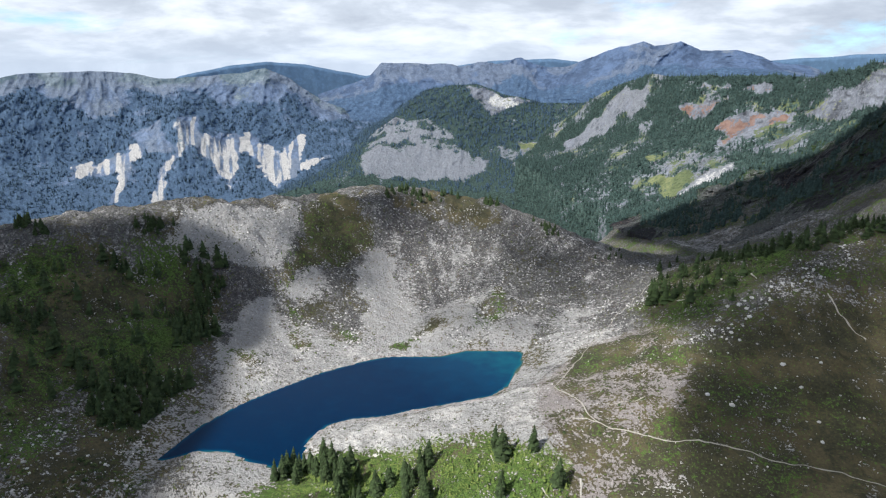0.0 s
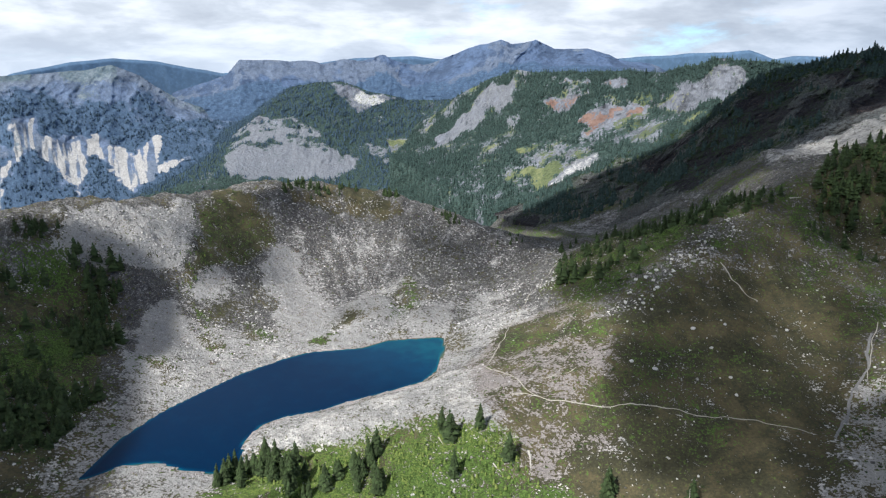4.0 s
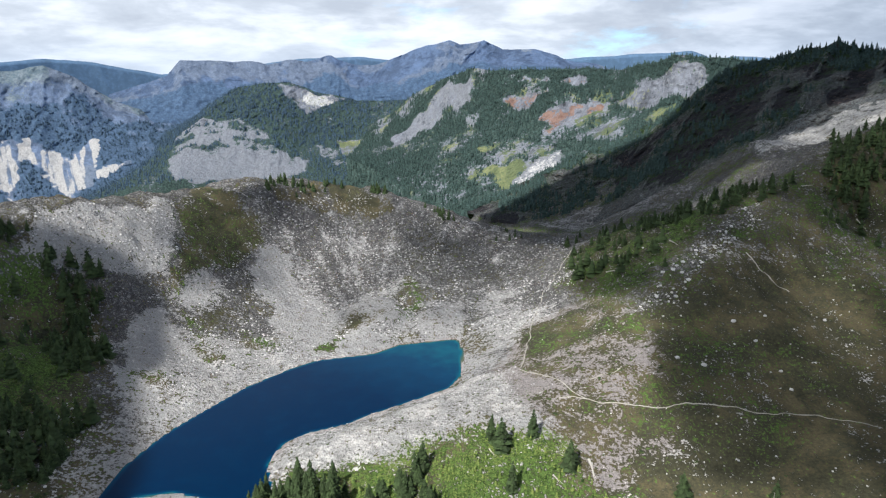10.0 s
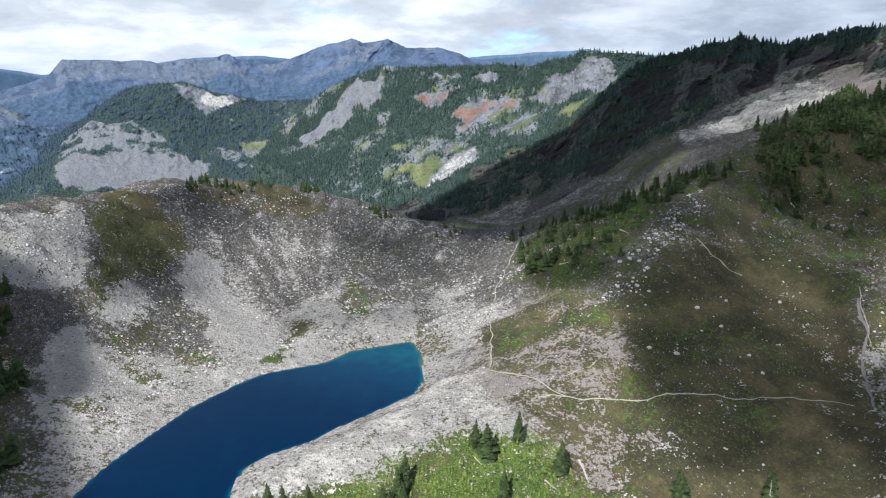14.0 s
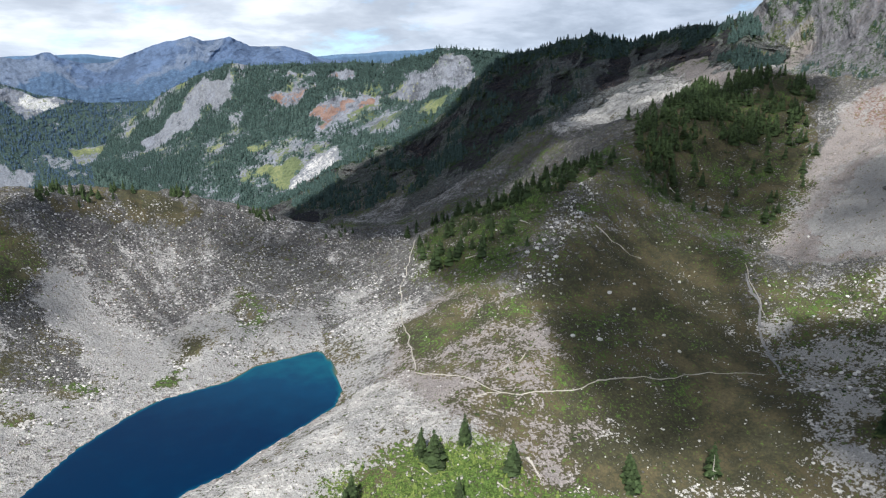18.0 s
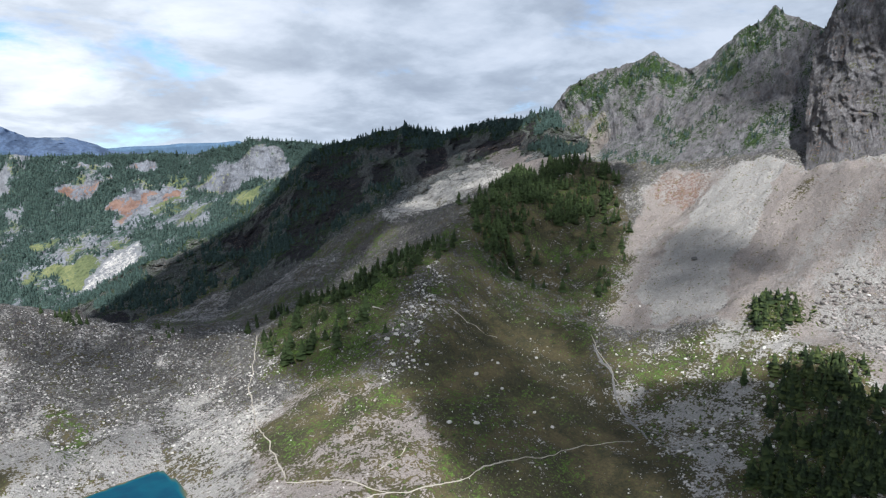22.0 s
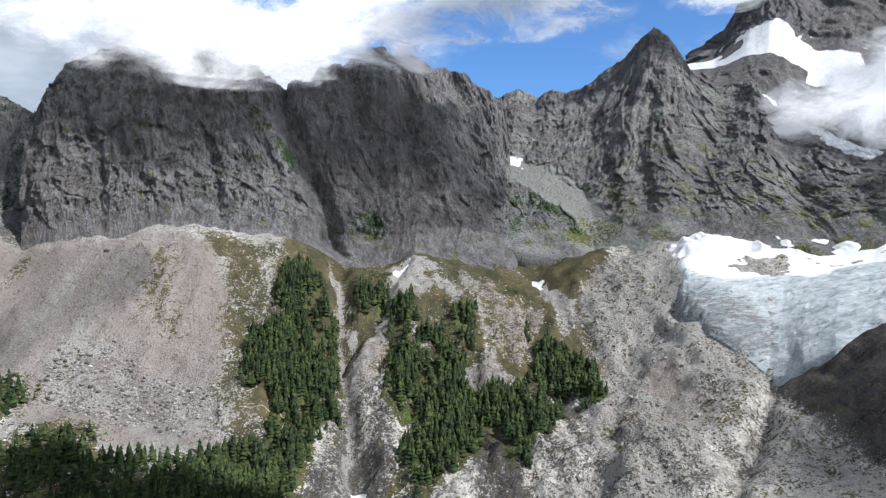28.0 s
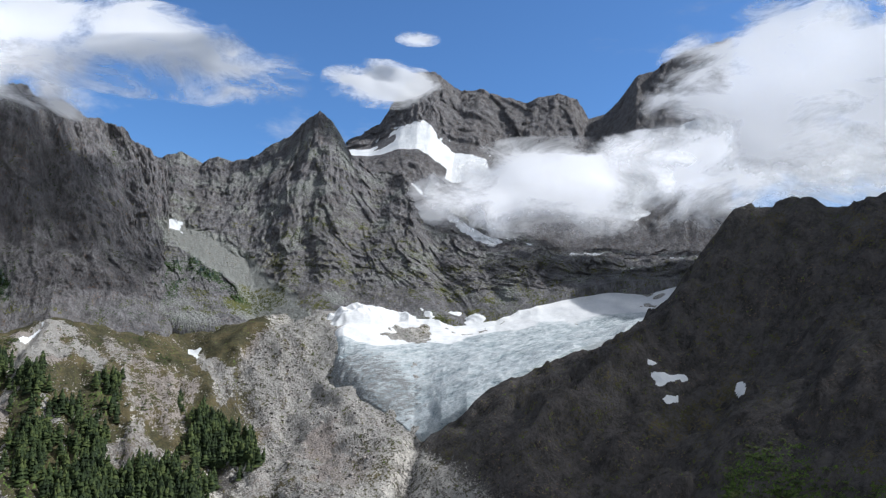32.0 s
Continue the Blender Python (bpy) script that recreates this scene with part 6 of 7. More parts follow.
def cliff_cover(p, v, u, rib):
    P = MOUNTAIN_CLIFF_PATCHES
    W = {k: patch(p, v, u, P, k, 750, 270, 0.6, 1.2) for k in P}
    n1, n2 = fbm(*p.T, 40, 4, 53), fbm(p[:, 0], p[:, 1], p[:, 2] * 2, 26, 4, 54)
    green = np.clip(W["green_a"] + W["green_b"], 0, 1)
    return weights(p, grass=0.06 * (1 - smooth(v, 0.2, 0.5)) + 0.55 * n2 + 0.45 * green, scrub=-0.02 + 0.55 * n1 + 0.55 * green, dirt=0.22 * W["tan_foot"], scree=(0.42 + 0.9 * n1) * W["couloir"] + 1.2 * W["fan"])


def pyramid_cover(p, v, u, rib):
    P = MOUNTAIN_PYRAMID_PEAK_PATCHES
    W = {k: patch(p, v, u, P, k, 1150, 300, 0.6, 1.1) for k in P}
    n1, n2 = fbm(*p.T, 40, 4, 55), fbm(p[:, 0], p[:, 1], p[:, 2] * 2, 24, 4, 56)
    return weights(p, grass=(0.24 * (1 - smooth(v, 0.4, 0.8)) + 0.02 + 0.5 * n2) * (1 - W["fan"]) + 0.5 * W["green"], scrub=(-0.05 + 0.45 * n1 + (0.6 + 0.6 * n2) * W["scrub"]) * (1 - W["fan"]), snow=np.clip(W["fan_snow"] + W["tongue_snow"], 0, 1) + 0.52 * smooth(n1, 0.38, 0.5) * smooth(v, 0.1, 0.2) * smooth(u, 0.5, 0.7),
                   scree=np.clip(1.4 * W["fan"] + 0.8 * W["grey_base"], 0, 1.4) + 0.27 + 0.7 * n1)


def summit_cover(p, v, u, rib):
    n1 = fbm(*p.T, 90, 4, 57)
    return weights(p, snow=smooth(v + 0.14 * n1, 0.24, 0.30) * (1 - smooth(v + 0.22 * n1 + 0.12 * rib, 0.50, 0.58)))


loft("backdrop_far_hills", [[(x, y, z - 260) for x, y, z in FAR_RANGE], FAR_RANGE], 300, 12, 22, HILLS_HAZED, lambda p, v, u, r: weights(p, scrub=0.9), "forested hills on the horizon with blue haze in their colours", size=300, skirt=300)
loft("backdrop_flat_topped_range", [TABLE_FOOT, TABLE_RANGE], 460, 90, 52, RANGE_HAZED, range_cover, "distant rocky range with blue haze in its colours and a flat-topped summit", size=260, skirt=260, fall=0.55, wander=0.7, crags=0.3)
loft("backdrop_west_mountain", [WEST_FOOT, WEST_MID, WEST_TOP], 480, 170, 42, WESTERN_HAZED, west_cover, "distant forested mountain with white eroded cliffs", size=300, skirt=260, fall=0.5, wander=0.7, crags=0.25)
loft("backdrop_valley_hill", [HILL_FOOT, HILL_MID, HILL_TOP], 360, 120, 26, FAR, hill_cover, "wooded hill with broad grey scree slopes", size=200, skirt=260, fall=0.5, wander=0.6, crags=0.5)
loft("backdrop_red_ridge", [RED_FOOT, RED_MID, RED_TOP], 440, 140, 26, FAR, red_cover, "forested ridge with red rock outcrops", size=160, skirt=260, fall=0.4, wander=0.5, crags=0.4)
loft("mountain_dark_ridge", [DARK_FOOT, DARK_TOP], 460, 170, 34, CLIFF, dark_cover, "rocky ridge painted dark as if shaded, with conifers along its crest", size=70, fall=0.3, wander=0.5, crags=0.4, blocks=9, lean=0.5)
loft("mountain_knobs", [KNOB_FOOT + [(745, 470, 215)], KNOB_MID + [(815, 470, 290)], KNOB_TOP + [(860, 500, 380)]], 380, 160, 9, CLIFF, knob_cover, "craggy rock knobs with green tops", size=44, crags=0.5, blocks=5.5, crest=6)
loft("mountain_cliff", [CLIFF_FOOT + [(760, -55, 188), (840, -60, 215)], CLIFF_MID + [(960, -80, 290), (1040, -88, 300)], CLIFF_TOP + [(1150, -105, 440)]], 660, 230, 13, CLIFF, cliff_cover, "towering grey cliff with vertical ribs", size=36, fall=0.12, wander=0.4, crags=0.5, blocks=5.5, crest=7,
     cuts=(([(0.405, 1.0), (0.43, 0.66), (0.465, 0.32), (0.505, -0.05)], 30, 30), ([(0.56, 1.0), (0.575, 0.6), (0.56, 0.2)], 22, 14), ([(0.66, 1.0), (0.65, 0.6), (0.68, 0.25)], 24, 15), ([(0.27, 0.75), (0.285, 0.4), (0.30, 0.0)], 12, 9),
           ([(0.10, 0.8), (0.12, 0.3), (0.115, 0.0)], 12, 7), ([(0.80, 0.95), (0.79, 0.5), (0.82, 0.1)], 26, 14)))
loft("mountain_pyramid_peak", [PYR_FOOT, PYR_MID, PYR_TOP], 700, 230, 9, CLIFF, pyramid_cover, "jagged grey ridge rising to a pyramid peak", size=46, jag=14, fall=0.25, wander=0.6, crags=0.9, blocks=6.5, lean=0.1,
     cuts=(([(0.47, 0.9), (0.41, 0.5), (0.36, 0.1)], 40, 20), ([(0.56, 0.85), (0.53, 0.45), (0.50, 0.05)], 36, 18), ([(0.33, 0.8), (0.315, 0.5), (0.30, 0.2)], 30, 14), ([(0.63, 0.7), (0.60, 0.35), (0.59, 0.0)], 30, 14), ([(0.72, 0.8), (0.69, 0.4), (0.66, 0.0)], 30, 12)), calm=[MOUNTAIN_PYRAMID_PEAK_PATCHES[k] for k in ("fan", "grey_base")])
loft("mountain_summit", [SUMMIT_FOOT, SUMMIT_TOP], 340, 120, 16, CLIFF, summit_cover, "rocky summit block above a snowfield", size=110, skirt=150, fall=0.5, wander=0.8, crags=0.8, blocks=14, calm=[[(0, 0.20), (1, 0.20), (1, 0.54), (0, 0.54)]])

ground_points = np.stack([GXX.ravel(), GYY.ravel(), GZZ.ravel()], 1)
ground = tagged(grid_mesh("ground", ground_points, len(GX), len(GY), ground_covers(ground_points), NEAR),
                "mountain slopes of scree, rock and alpine grass", "ground", kind="structure")


def build_lake():
    xs, ys = np.arange(-214, 16, 3.0), np.arange(332, 612, 3.0)
    x, y = np.meshgrid(xs, ys, indexing="ij")
    d = inside(x, y, SHORE)
    mesh = bpy.data.meshes.new("lake")
    ids, verts, faces = {}, [], []
    for i in range(len(xs)):
        for j in range(len(ys)):
            if d[i, j] > -7:
                ids[i, j] = len(verts)
                verts.append((xs[i], ys[j], 0.0))
    for i, j in ids:
        q = [(i, j), (i + 1, j), (i + 1, j + 1), (i, j + 1)]
        if all(k in ids for k in q):
            faces.append([ids[k] for k in q])
    mesh.from_pydata(verts, [], faces)
    at = np.array(verts)
    off = np.array([d[k] for k in ids])
    shallow = np.clip((1 - smooth(off, -1.0, 3.5)) * 0.95 + smooth(at[:, 1] + at[:, 0] * 0.6, 430, 580) * 0.6, 0, 1)
    layer = mesh.color_attributes.new("depth", "FLOAT_COLOR", "POINT")
    layer.data.foreach_set("color", np.stack([shallow, shallow, shallow, np.ones(len(verts))], 1).astype(np.float32).ravel())
    mesh.materials.append(WATER)
    return tagged(new("lake", mesh), "deep blue alpine lake with turquoise shallows", "lake", kind="structure")


build_lake()


# ---- the glacier in its basin ----
GL_BACK = [(672, -197, 216), (668, -229, 220), (658, -270, 225), (650, -305, 213), (636, -345, 220), (630, -373, 214), (610, -424, 218), (586, -473, 247), (571, -519, 259), (555, -565, 274), (531, -611, 274), (497, -650, 288), (444, -700, 298)]
GL_MID = [(615, -179, 174), (593, -204, 184), (568, -234, 176), (551, -287, 174), (530, -337, 182), (511, -381, 189), (490, -423, 196), (463, -473, 207), (435, -520, 217), (425, -561, 233), (388, -619, 251)]
GL_FRONT = [(551, -173, 153), (520, -179, 135), (483, -192, 123), (457, -202, 111), (437, -208, 101), (422, -214, 103), (414, -223, 115), (398, -241, 129), (401, -278, 148), (395, -321, 166), (394, -365, 181), (389, -413, 193), (384, -462, 210), (384, -512, 233), (359, -578, 256)]


def build_glacier():
    nu, nv = 420, 150
    rows = np.array([along(g, nu) for g in (GL_FRONT, GL_MID, GL_BACK)])
    v = np.r_[-0.03, -0.015, np.linspace(0, 1, nv)]
    grid = np.stack([np.stack([np.interp(v, [-0.03, 0, 0.45, 1], np.r_[rows[0, i, k] - (14 if k == 2 else 0), rows[:, i, k]]) for k in range(3)], 1) for i in range(nu)])
    p = grid.reshape(-1, 3)
    vv, uu = np.tile(v, nu), np.repeat(np.linspace(0, 1, nu), len(v))
    x, y, z = p.T
    ice = 1 - smooth(vv + 0.10 * fbm(x, y, 0 * x, 40, 4, 71) + 0.05 * np.sin(uu * 9), 0.44, 0.60)
    wave = fbm(x * 0.7 + z * 0.5, y * 0.35, z * 0.9, 7, 4, 72, 0.6, True)
    swell = fbm(x, y, 0 * x, 45, 4, 73)
    ramp = smooth(vv, 0, 0.05)
    p[:, 2] += ramp * (swell * 3.5 + ice * wave * 1.7) + smooth(vv, -0.02, 0.06) * 3.0
    bulge = smooth(vv, 0.70, 0.80) * (1 - smooth(vv, 0.92, 1.0)) * (1 - smooth(uu, 0.42, 0.55))
    p[:, 2] += bulge * (6 + 7 * fbm(x, y, 0 * x, 26, 3, 75, 0.5, True))
    p[:, 2] -= 34 * (1 - smooth(uu + 0.05 * fbm(x, y, 0 * x, 26, 4, 77), 0.0, 0.10)) ** 2
    dirt = ice * smooth(0.30 - uu + 0.2 * swell, 0, 0.2) * (1 - smooth(vv, 0.25, 0.5)) * smooth(uu, 0.0, 0.02)
    ob = grid_mesh("glacier", p, nu, len(v), {"ice": np.stack([ice, dirt, 0.5 + 0.5 * wave, np.ones(len(p))], 1)}, ICE)
    return tagged(ob, "glacier with blue crevassed tongue under white snowfield", "glacier", kind="structure")


build_glacier()


# ---- making things ----
def mesh_of(name, verts, faces, material, flat=True):
    mesh = bpy.data.meshes.new(name)
    mesh.from_pydata(verts, [], faces)
    mesh.materials.append(material)
    if not flat:
        mesh.polygons.foreach_set("use_smooth", np.ones(len(mesh.polygons), bool))
    return mesh


def part(name, mesh, parent, label=""):
    ob = new(name, mesh)
    ob.parent = parent
    return tagged(ob, label) if label else ob


def joined(name, shapes, places, material, label, category, seed=0, tilt=0.0, squash=(1, 1)):
    """ONE mesh of many scattered pieces: shapes are (verts, faces), places rows of x, y, z, size."""
    rng = np.random.default_rng(seed)
    allv, allf, base = [], [], 0
    pick = rng.integers(0, len(shapes), len(places))
    for s, (sv, sf) in enumerate(shapes):
        rows = places[pick == s]
        if not len(rows):
            continue
        sv, sf = np.array(sv, float), np.array(sf)
        a = rng.uniform(0, 2 * math.pi, len(rows))
        c, d = np.cos(a), np.sin(a)
        wide = rows[:, 3] * rng.uniform(*squash, len(rows))
        lx = (sv[None, :, 0] * c[:, None] - sv[None, :, 1] * d[:, None]) * wide[:, None]
        ly = (sv[None, :, 0] * d[:, None] + sv[None, :, 1] * c[:, None]) * wide[:, None]
        lz = np.broadcast_to(sv[None, :, 2], lx.shape) * rows[:, 3][:, None]
        t = rng.normal(0, tilt, (len(rows), 2))
        lx, ly = lx + lz * t[:, :1], ly + lz * t[:, 1:]
        allv.append(np.stack([lx + rows[:, :1], ly + rows[:, 1:2], lz + rows[:, 2:3]], -1).reshape(-1, 3))
        allf.append((sf[None] + (np.arange(len(rows)) * len(sv))[:, None, None] + base).reshape(-1, sf.shape[1]))
        base += len(rows) * len(sv)
    v, f = np.concatenate(allv), np.concatenate(allf)
    mesh = bpy.data.meshes.new(name)
    mesh.vertices.add(len(v))
    mesh.vertices.foreach_set("co", v.astype(np.float32).ravel())
    k = f.shape[1]
    mesh.loops.add(f.size)
    mesh.loops.foreach_set("vertex_index", f.ravel().astype(np.int32))
    mesh.polygons.add(len(f))
    mesh.polygons.foreach_set("loop_start", np.arange(0, f.size, k, dtype=np.int32))
    mesh.update(calc_edges=True)
    mesh.materials.append(material)
    return tagged(new(name, mesh), label, category, kind="stuff")


# ---- conifers ----
def crown_shape(seed, whorls=17, arms=9, wide=0.24, base=0.05):
    """A spire of drooping boughs round a stem of height 1, ragged and gappy."""
    rng = random.Random(seed)
    verts, faces = [], []
    for k in range(whorls):
        h = base + (1 - base) * (k + rng.uniform(-0.3, 0.3)) / whorls
        reach = wide * (1 - max(0, h - 0.03)) ** 0.85 * (0.55 + 0.45 * math.sin(min(1, h / 0.3) * 1.57))
        for j in range(arms):
            if rng.random() < 0.10:
                continue
            a = 2 * math.pi * (j + rng.uniform(-0.4, 0.4)) / arms + k
            r = reach * rng.uniform(0.65, 1.3)
            w, drop = r * rng.uniform(0.34, 0.52), r * rng.uniform(0.25, 0.7)
            ux, uy = math.cos(a), math.sin(a)
            n = len(verts)
            verts += [(0, 0, h + 0.05), (ux * r * 0.6 - uy * w, uy * r * 0.6 + ux * w, h - drop * 0.75), (ux * r, uy * r, h - drop * 0.8),
                      (ux * r * 0.6 + uy * w, uy * r * 0.6 - ux * w, h - drop * 0.75), (ux * r * 0.55, uy * r * 0.55, h + 0.012)]
            faces += [(n, n + 1, n + 4), (n + 1, n + 2, n + 4), (n + 2, n + 3, n + 4), (n + 3, n, n + 4)]
    n = len(verts)
    verts += [(0.010, 0, 0.92), (-0.006, 0.009, 0.92), (-0.006, -0.009, 0.92), (0, 0, 1.03)]
    faces += [(n, n + 1, n + 3), (n + 1, n + 2, n + 3), (n + 2, n, n + 3)]
    return verts, faces


def stem_shape(sides=7, thick=0.016, tall=0.97, bend=0.006, seed=1):
    rng = random.Random(seed)
    verts, faces = [], []
    levels = 7
    for k in range(levels):
        t = k / (levels - 1)
        ox, oy = rng.uniform(-bend, bend) * t, rng.uniform(-bend, bend) * t
        r = thick * (1 - t) ** 0.8 + 0.0015 + (thick * 0.5 if k == 0 else 0)
        verts += [(ox + r * math.cos(6.283 * j / sides), oy + r * math.sin(6.283 * j / sides), t * tall - 0.02) for j in range(sides)]
    for k in range(levels - 1):
        for j in range(sides):
            a, b = k * sides + j, k * sides + (j + 1) % sides
            faces.append((a, b, b + sides, a + sides))
    return verts, faces


def tuft_shape(seed, tiers=4, arms=6):
    """A small far-off conifer of height 1."""
    rng = random.Random(seed)
    verts, faces = [], []
    for k in range(tiers):
        h0, h1 = 0.05 + 0.85 * k / tiers, 0.05 + 0.85 * (k + 1.55) / tiers
        r = 0.21 * (1 - k / tiers) + 0.04
        n = len(verts)
        verts.append((0, 0, min(h1, 1.0)))
        for j in range(arms):
            a, q = 6.283 * (j + rng.uniform(-0.3, 0.3)) / arms, r * rng.uniform(0.6, 1.2)
            verts.append((q * math.cos(a), q * math.sin(a), h0 + rng.uniform(-0.06, 0.06)))
        faces += [(n, n + 1 + j, n + 1 + (j + 1) % arms) for j in range(arms)]
    return verts, faces


def clump_shape(seed, count=16):
    """A low bush: a heap of leafy sprays, wider than high."""
    rng = random.Random(seed)
    verts, faces = [], []
    for _ in range(count):
        a, r, h = rng.uniform(0, 6.283), rng.uniform(0, 0.62), rng.uniform(0.1, 0.6)
        cx, cy, s = r * math.cos(a), r * math.sin(a), rng.uniform(0.13, 0.27)
        n = len(verts)
        verts += [(cx, cy, h + s * 0.7)] + [(cx + s * math.cos(b) * rng.uniform(0.7, 1.3), cy + s * math.sin(b) * rng.uniform(0.7, 1.3), h - s * rng.uniform(0.3, 0.9)) for b in (0.2, 1.5, 2.7, 3.9, 5.1)]
        faces += [(n, n + 1 + j, n + 1 + (j + 1) % 5) for j in range(5)]
    return verts, faces


def stone_shape(seed):
    """A rough block of about 1 across, sunk a little."""
    rng = random.Random(seed)
    bm = bmesh.new()
    bmesh.ops.create_icosphere(bm, subdivisions=1, radius=0.5)
    for v in bm.verts:
        v.co *= rng.uniform(0.7, 1.2)
        v.co.z *= 0.75
        v.co.z += 0.18
    bmesh.ops.triangulate(bm, faces=bm.faces)
    verts, faces = [tuple(v.co) for v in bm.verts], [tuple(x.index for x in f.verts) for f in bm.faces]
    bm.free()
    return verts, faces


CROWNS = [mesh_of("crown", *crown_shape(k, 16 + k % 4, 10, 0.25 + 0.03 * (k % 3)), NEEDLES) for k in range(5)]
STEM = mesh_of("trunk", *stem_shape(), BARK, False)
TUFTS = [tuft_shape(k, 5 + k % 3, 6 + k % 2) for k in range(7)]
CLUMPS = [clump_shape(k) for k in range(5)]
STONES = [stone_shape(k) for k in range(8)]


def conifer(kind, label):
    base = tagged(new("conifer"), label, "tree", "conifers on the slopes")
    part("trunk", STEM, base)
    part("crown", CROWNS[kind], base)
    return base


def plant(base, x, y, tall, rng):
    z = float(height(x, y)) - 0.3
    w = tall * rng.uniform(0.85, 1.25)
    return pose(x, y, z, rng.uniform(-3, 3), rng.uniform(-3, 3), rng.uniform(0, 360)) @ Matrix.Diagonal((w, w, tall, 1))


def scatter(ring, count, seed, clear=0.0):
    """Places inside a ring, bunched as trees grow."""
    rng = np.random.default_rng(seed)
    r = np.array(ring, float)
    x, y = rng.uniform(r[:, 0].min(), r[:, 0].max(), count * 16), rng.uniform(r[:, 1].min(), r[:, 1].max(), count * 16)
    keep = (inside(x, y, ring) + 12 * fbm(x, y, 0 * x, 30, 3, seed + 1) > clear + rng.normal(0, 4, len(x))) & (fbm(x * 0.5, y, 0 * x, 22, 3, seed) > rng.uniform(-0.42, 0.22, len(x)))
    return x[keep][:count], y[keep][:count]


def plant_groves():
    rng = random.Random(11)
    models = [conifer(k, "dark green subalpine conifer on the mountain slope") for k in range(5)]
    used = set()
    spots = [(x, y, rng.uniform(17, 22)) for x, y in MEADOW_TREE_SPOTS] + [(x, y, rng.uniform(11, 16)) for x, y in TREE_SPOTS]
    for ring, count, low, high in (("crest_a", 30, 8, 13), ("crest_b", 9, 9, 13), ("crest_c", 14, 7, 11), ("grove_a", 34, 11, 18), ("grove_b", 34, 10, 17), ("grove_c", 14, 8, 13), ("grove_d", 14, 8, 13),
                                   ("grove_e", 7, 9, 13), ("grove_f", 14, 9, 15), ("grove_g", 46, 11, 19), ("spur_trees", 46, 8, 15), ("saddle_trees", 8, 4, 7)):
        spots += [(x, y, rng.uniform(low, high)) for x, y in zip(*scatter(GROUND_PATCHES[ring], count, len(spots)))]
    for n, (x, y, tall) in enumerate(spots[:294]):
        k = rng.randrange(5)
        m = plant(models[k], x, y, tall, rng)
        if k not in used:
            models[k].matrix_basis = m
            used.add(k)
        else:
            scale = models[k].scale.copy()
            copy_thing(models[k], m @ Matrix.Diagonal((1 / scale[0], 1 / scale[1], 1 / scale[2], 1)))


plant_groves()


def wood(name, rings, label, low, high, seed, material=None):
    rows = []
    rng = np.random.default_rng(seed)
    for key, count in rings:
        x, y = scatter(GROUND_PATCHES[key], count, seed + len(rows), 1.0)
        dry = np.min([off_line(x, y, line) - wide * 0.35 for line, wide, _ in RAVINES], axis=0) > 0
        x, y = x[dry], y[dry]
        rows.append(np.stack([x, y, height(x, y) - 0.4, rng.uniform(low, high, len(x))], 1))
    return joined(name, TUFTS, np.concatenate(rows), material or NEEDLES, label, "trees", seed, 0.04, (0.9, 1.5))


wood("ravine_trees", (("west_ravine_wood", 1300), ("wood_hill", 1500), ("wood_low", 110), ("wood_foot", 240), ("east_scrub", 700), ("bush_b", 60), ("bush_a", 40)), "dense dark green conifers on the ravine slopes", 6, 17, 3, WOODS)
wood("grove_trees", (("dark_grove", 640), ("grove_turf", 30), ("spur_scrub", 120), ("grove_a", 70), ("grove_b", 70), ("west_turf", 60)), "crowded dark conifers below the gully", 8, 20, 4)
wood("meadow_saplings", (("meadow", 480), ("toe_mix", 40), ("dome_turf", 40)), "young green conifers among the shrubs", 1.6, 5.0, 5, BUSH)


def forest_on(name, mountain, count, low, high, seed, allow, label, material=None, rows=None):
    """Trees on a mountain side, where its forest grows."""
    grid, v = LOFTS[mountain]
    rng = np.random.default_rng(seed)
    i, j = rng.uniform(0, grid.shape[0] - 1.01, count * 4), rng.uniform(*(rows or (0, len(v) - 5)), count * 4)
    a, b = i.astype(int), j.astype(int)
    s, t = (i - a)[:, None], (j - b)[:, None]
    p = grid[a, b] * (1 - s) * (1 - t) + grid[a + 1, b] * s * (1 - t) + grid[a, b + 1] * (1 - s) * t + grid[a + 1, b + 1] * s * t
    vv = np.interp(j, np.arange(len(v)), v)
    keep = allow(p, vv, i / (grid.shape[0] - 1), np.zeros(len(p)))["cover"][:, 1] > rng.uniform(0.35, 0.75, len(p))
    p = p[keep][:count]
    return joined(name, TUFTS, np.c_[p[:, :2], p[:, 2] - 1, rng.uniform(low, high, len(p))], material or NEEDLES_FAINT_HAZE, label, "trees", seed, 0.03, (0.9, 1.4))


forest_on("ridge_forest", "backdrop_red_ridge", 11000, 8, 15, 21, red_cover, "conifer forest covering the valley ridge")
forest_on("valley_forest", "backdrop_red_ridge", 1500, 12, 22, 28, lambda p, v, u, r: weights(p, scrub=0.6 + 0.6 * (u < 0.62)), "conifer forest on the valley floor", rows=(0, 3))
forest_on("hill_forest", "backdrop_valley_hill", 5000, 11, 20, 22, hill_cover, "conifer forest on the wooded hill", HAZED_NEEDLES)
forest_on("west_forest", "backdrop_west_mountain", 5000, 11, 20, 23, west_cover, "conifer forest on the distant mountain", HAZED_NEEDLES)
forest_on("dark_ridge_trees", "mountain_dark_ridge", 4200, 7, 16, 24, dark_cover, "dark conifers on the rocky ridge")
forest_on("knob_trees", "mountain_knobs", 700, 4, 9, 25, knob_cover, "scrubby conifers on the craggy knobs")
forest_on("cliff_trees", "mountain_cliff", 700, 3, 9, 26, cliff_cover, "stunted conifers on the cliff ledges")
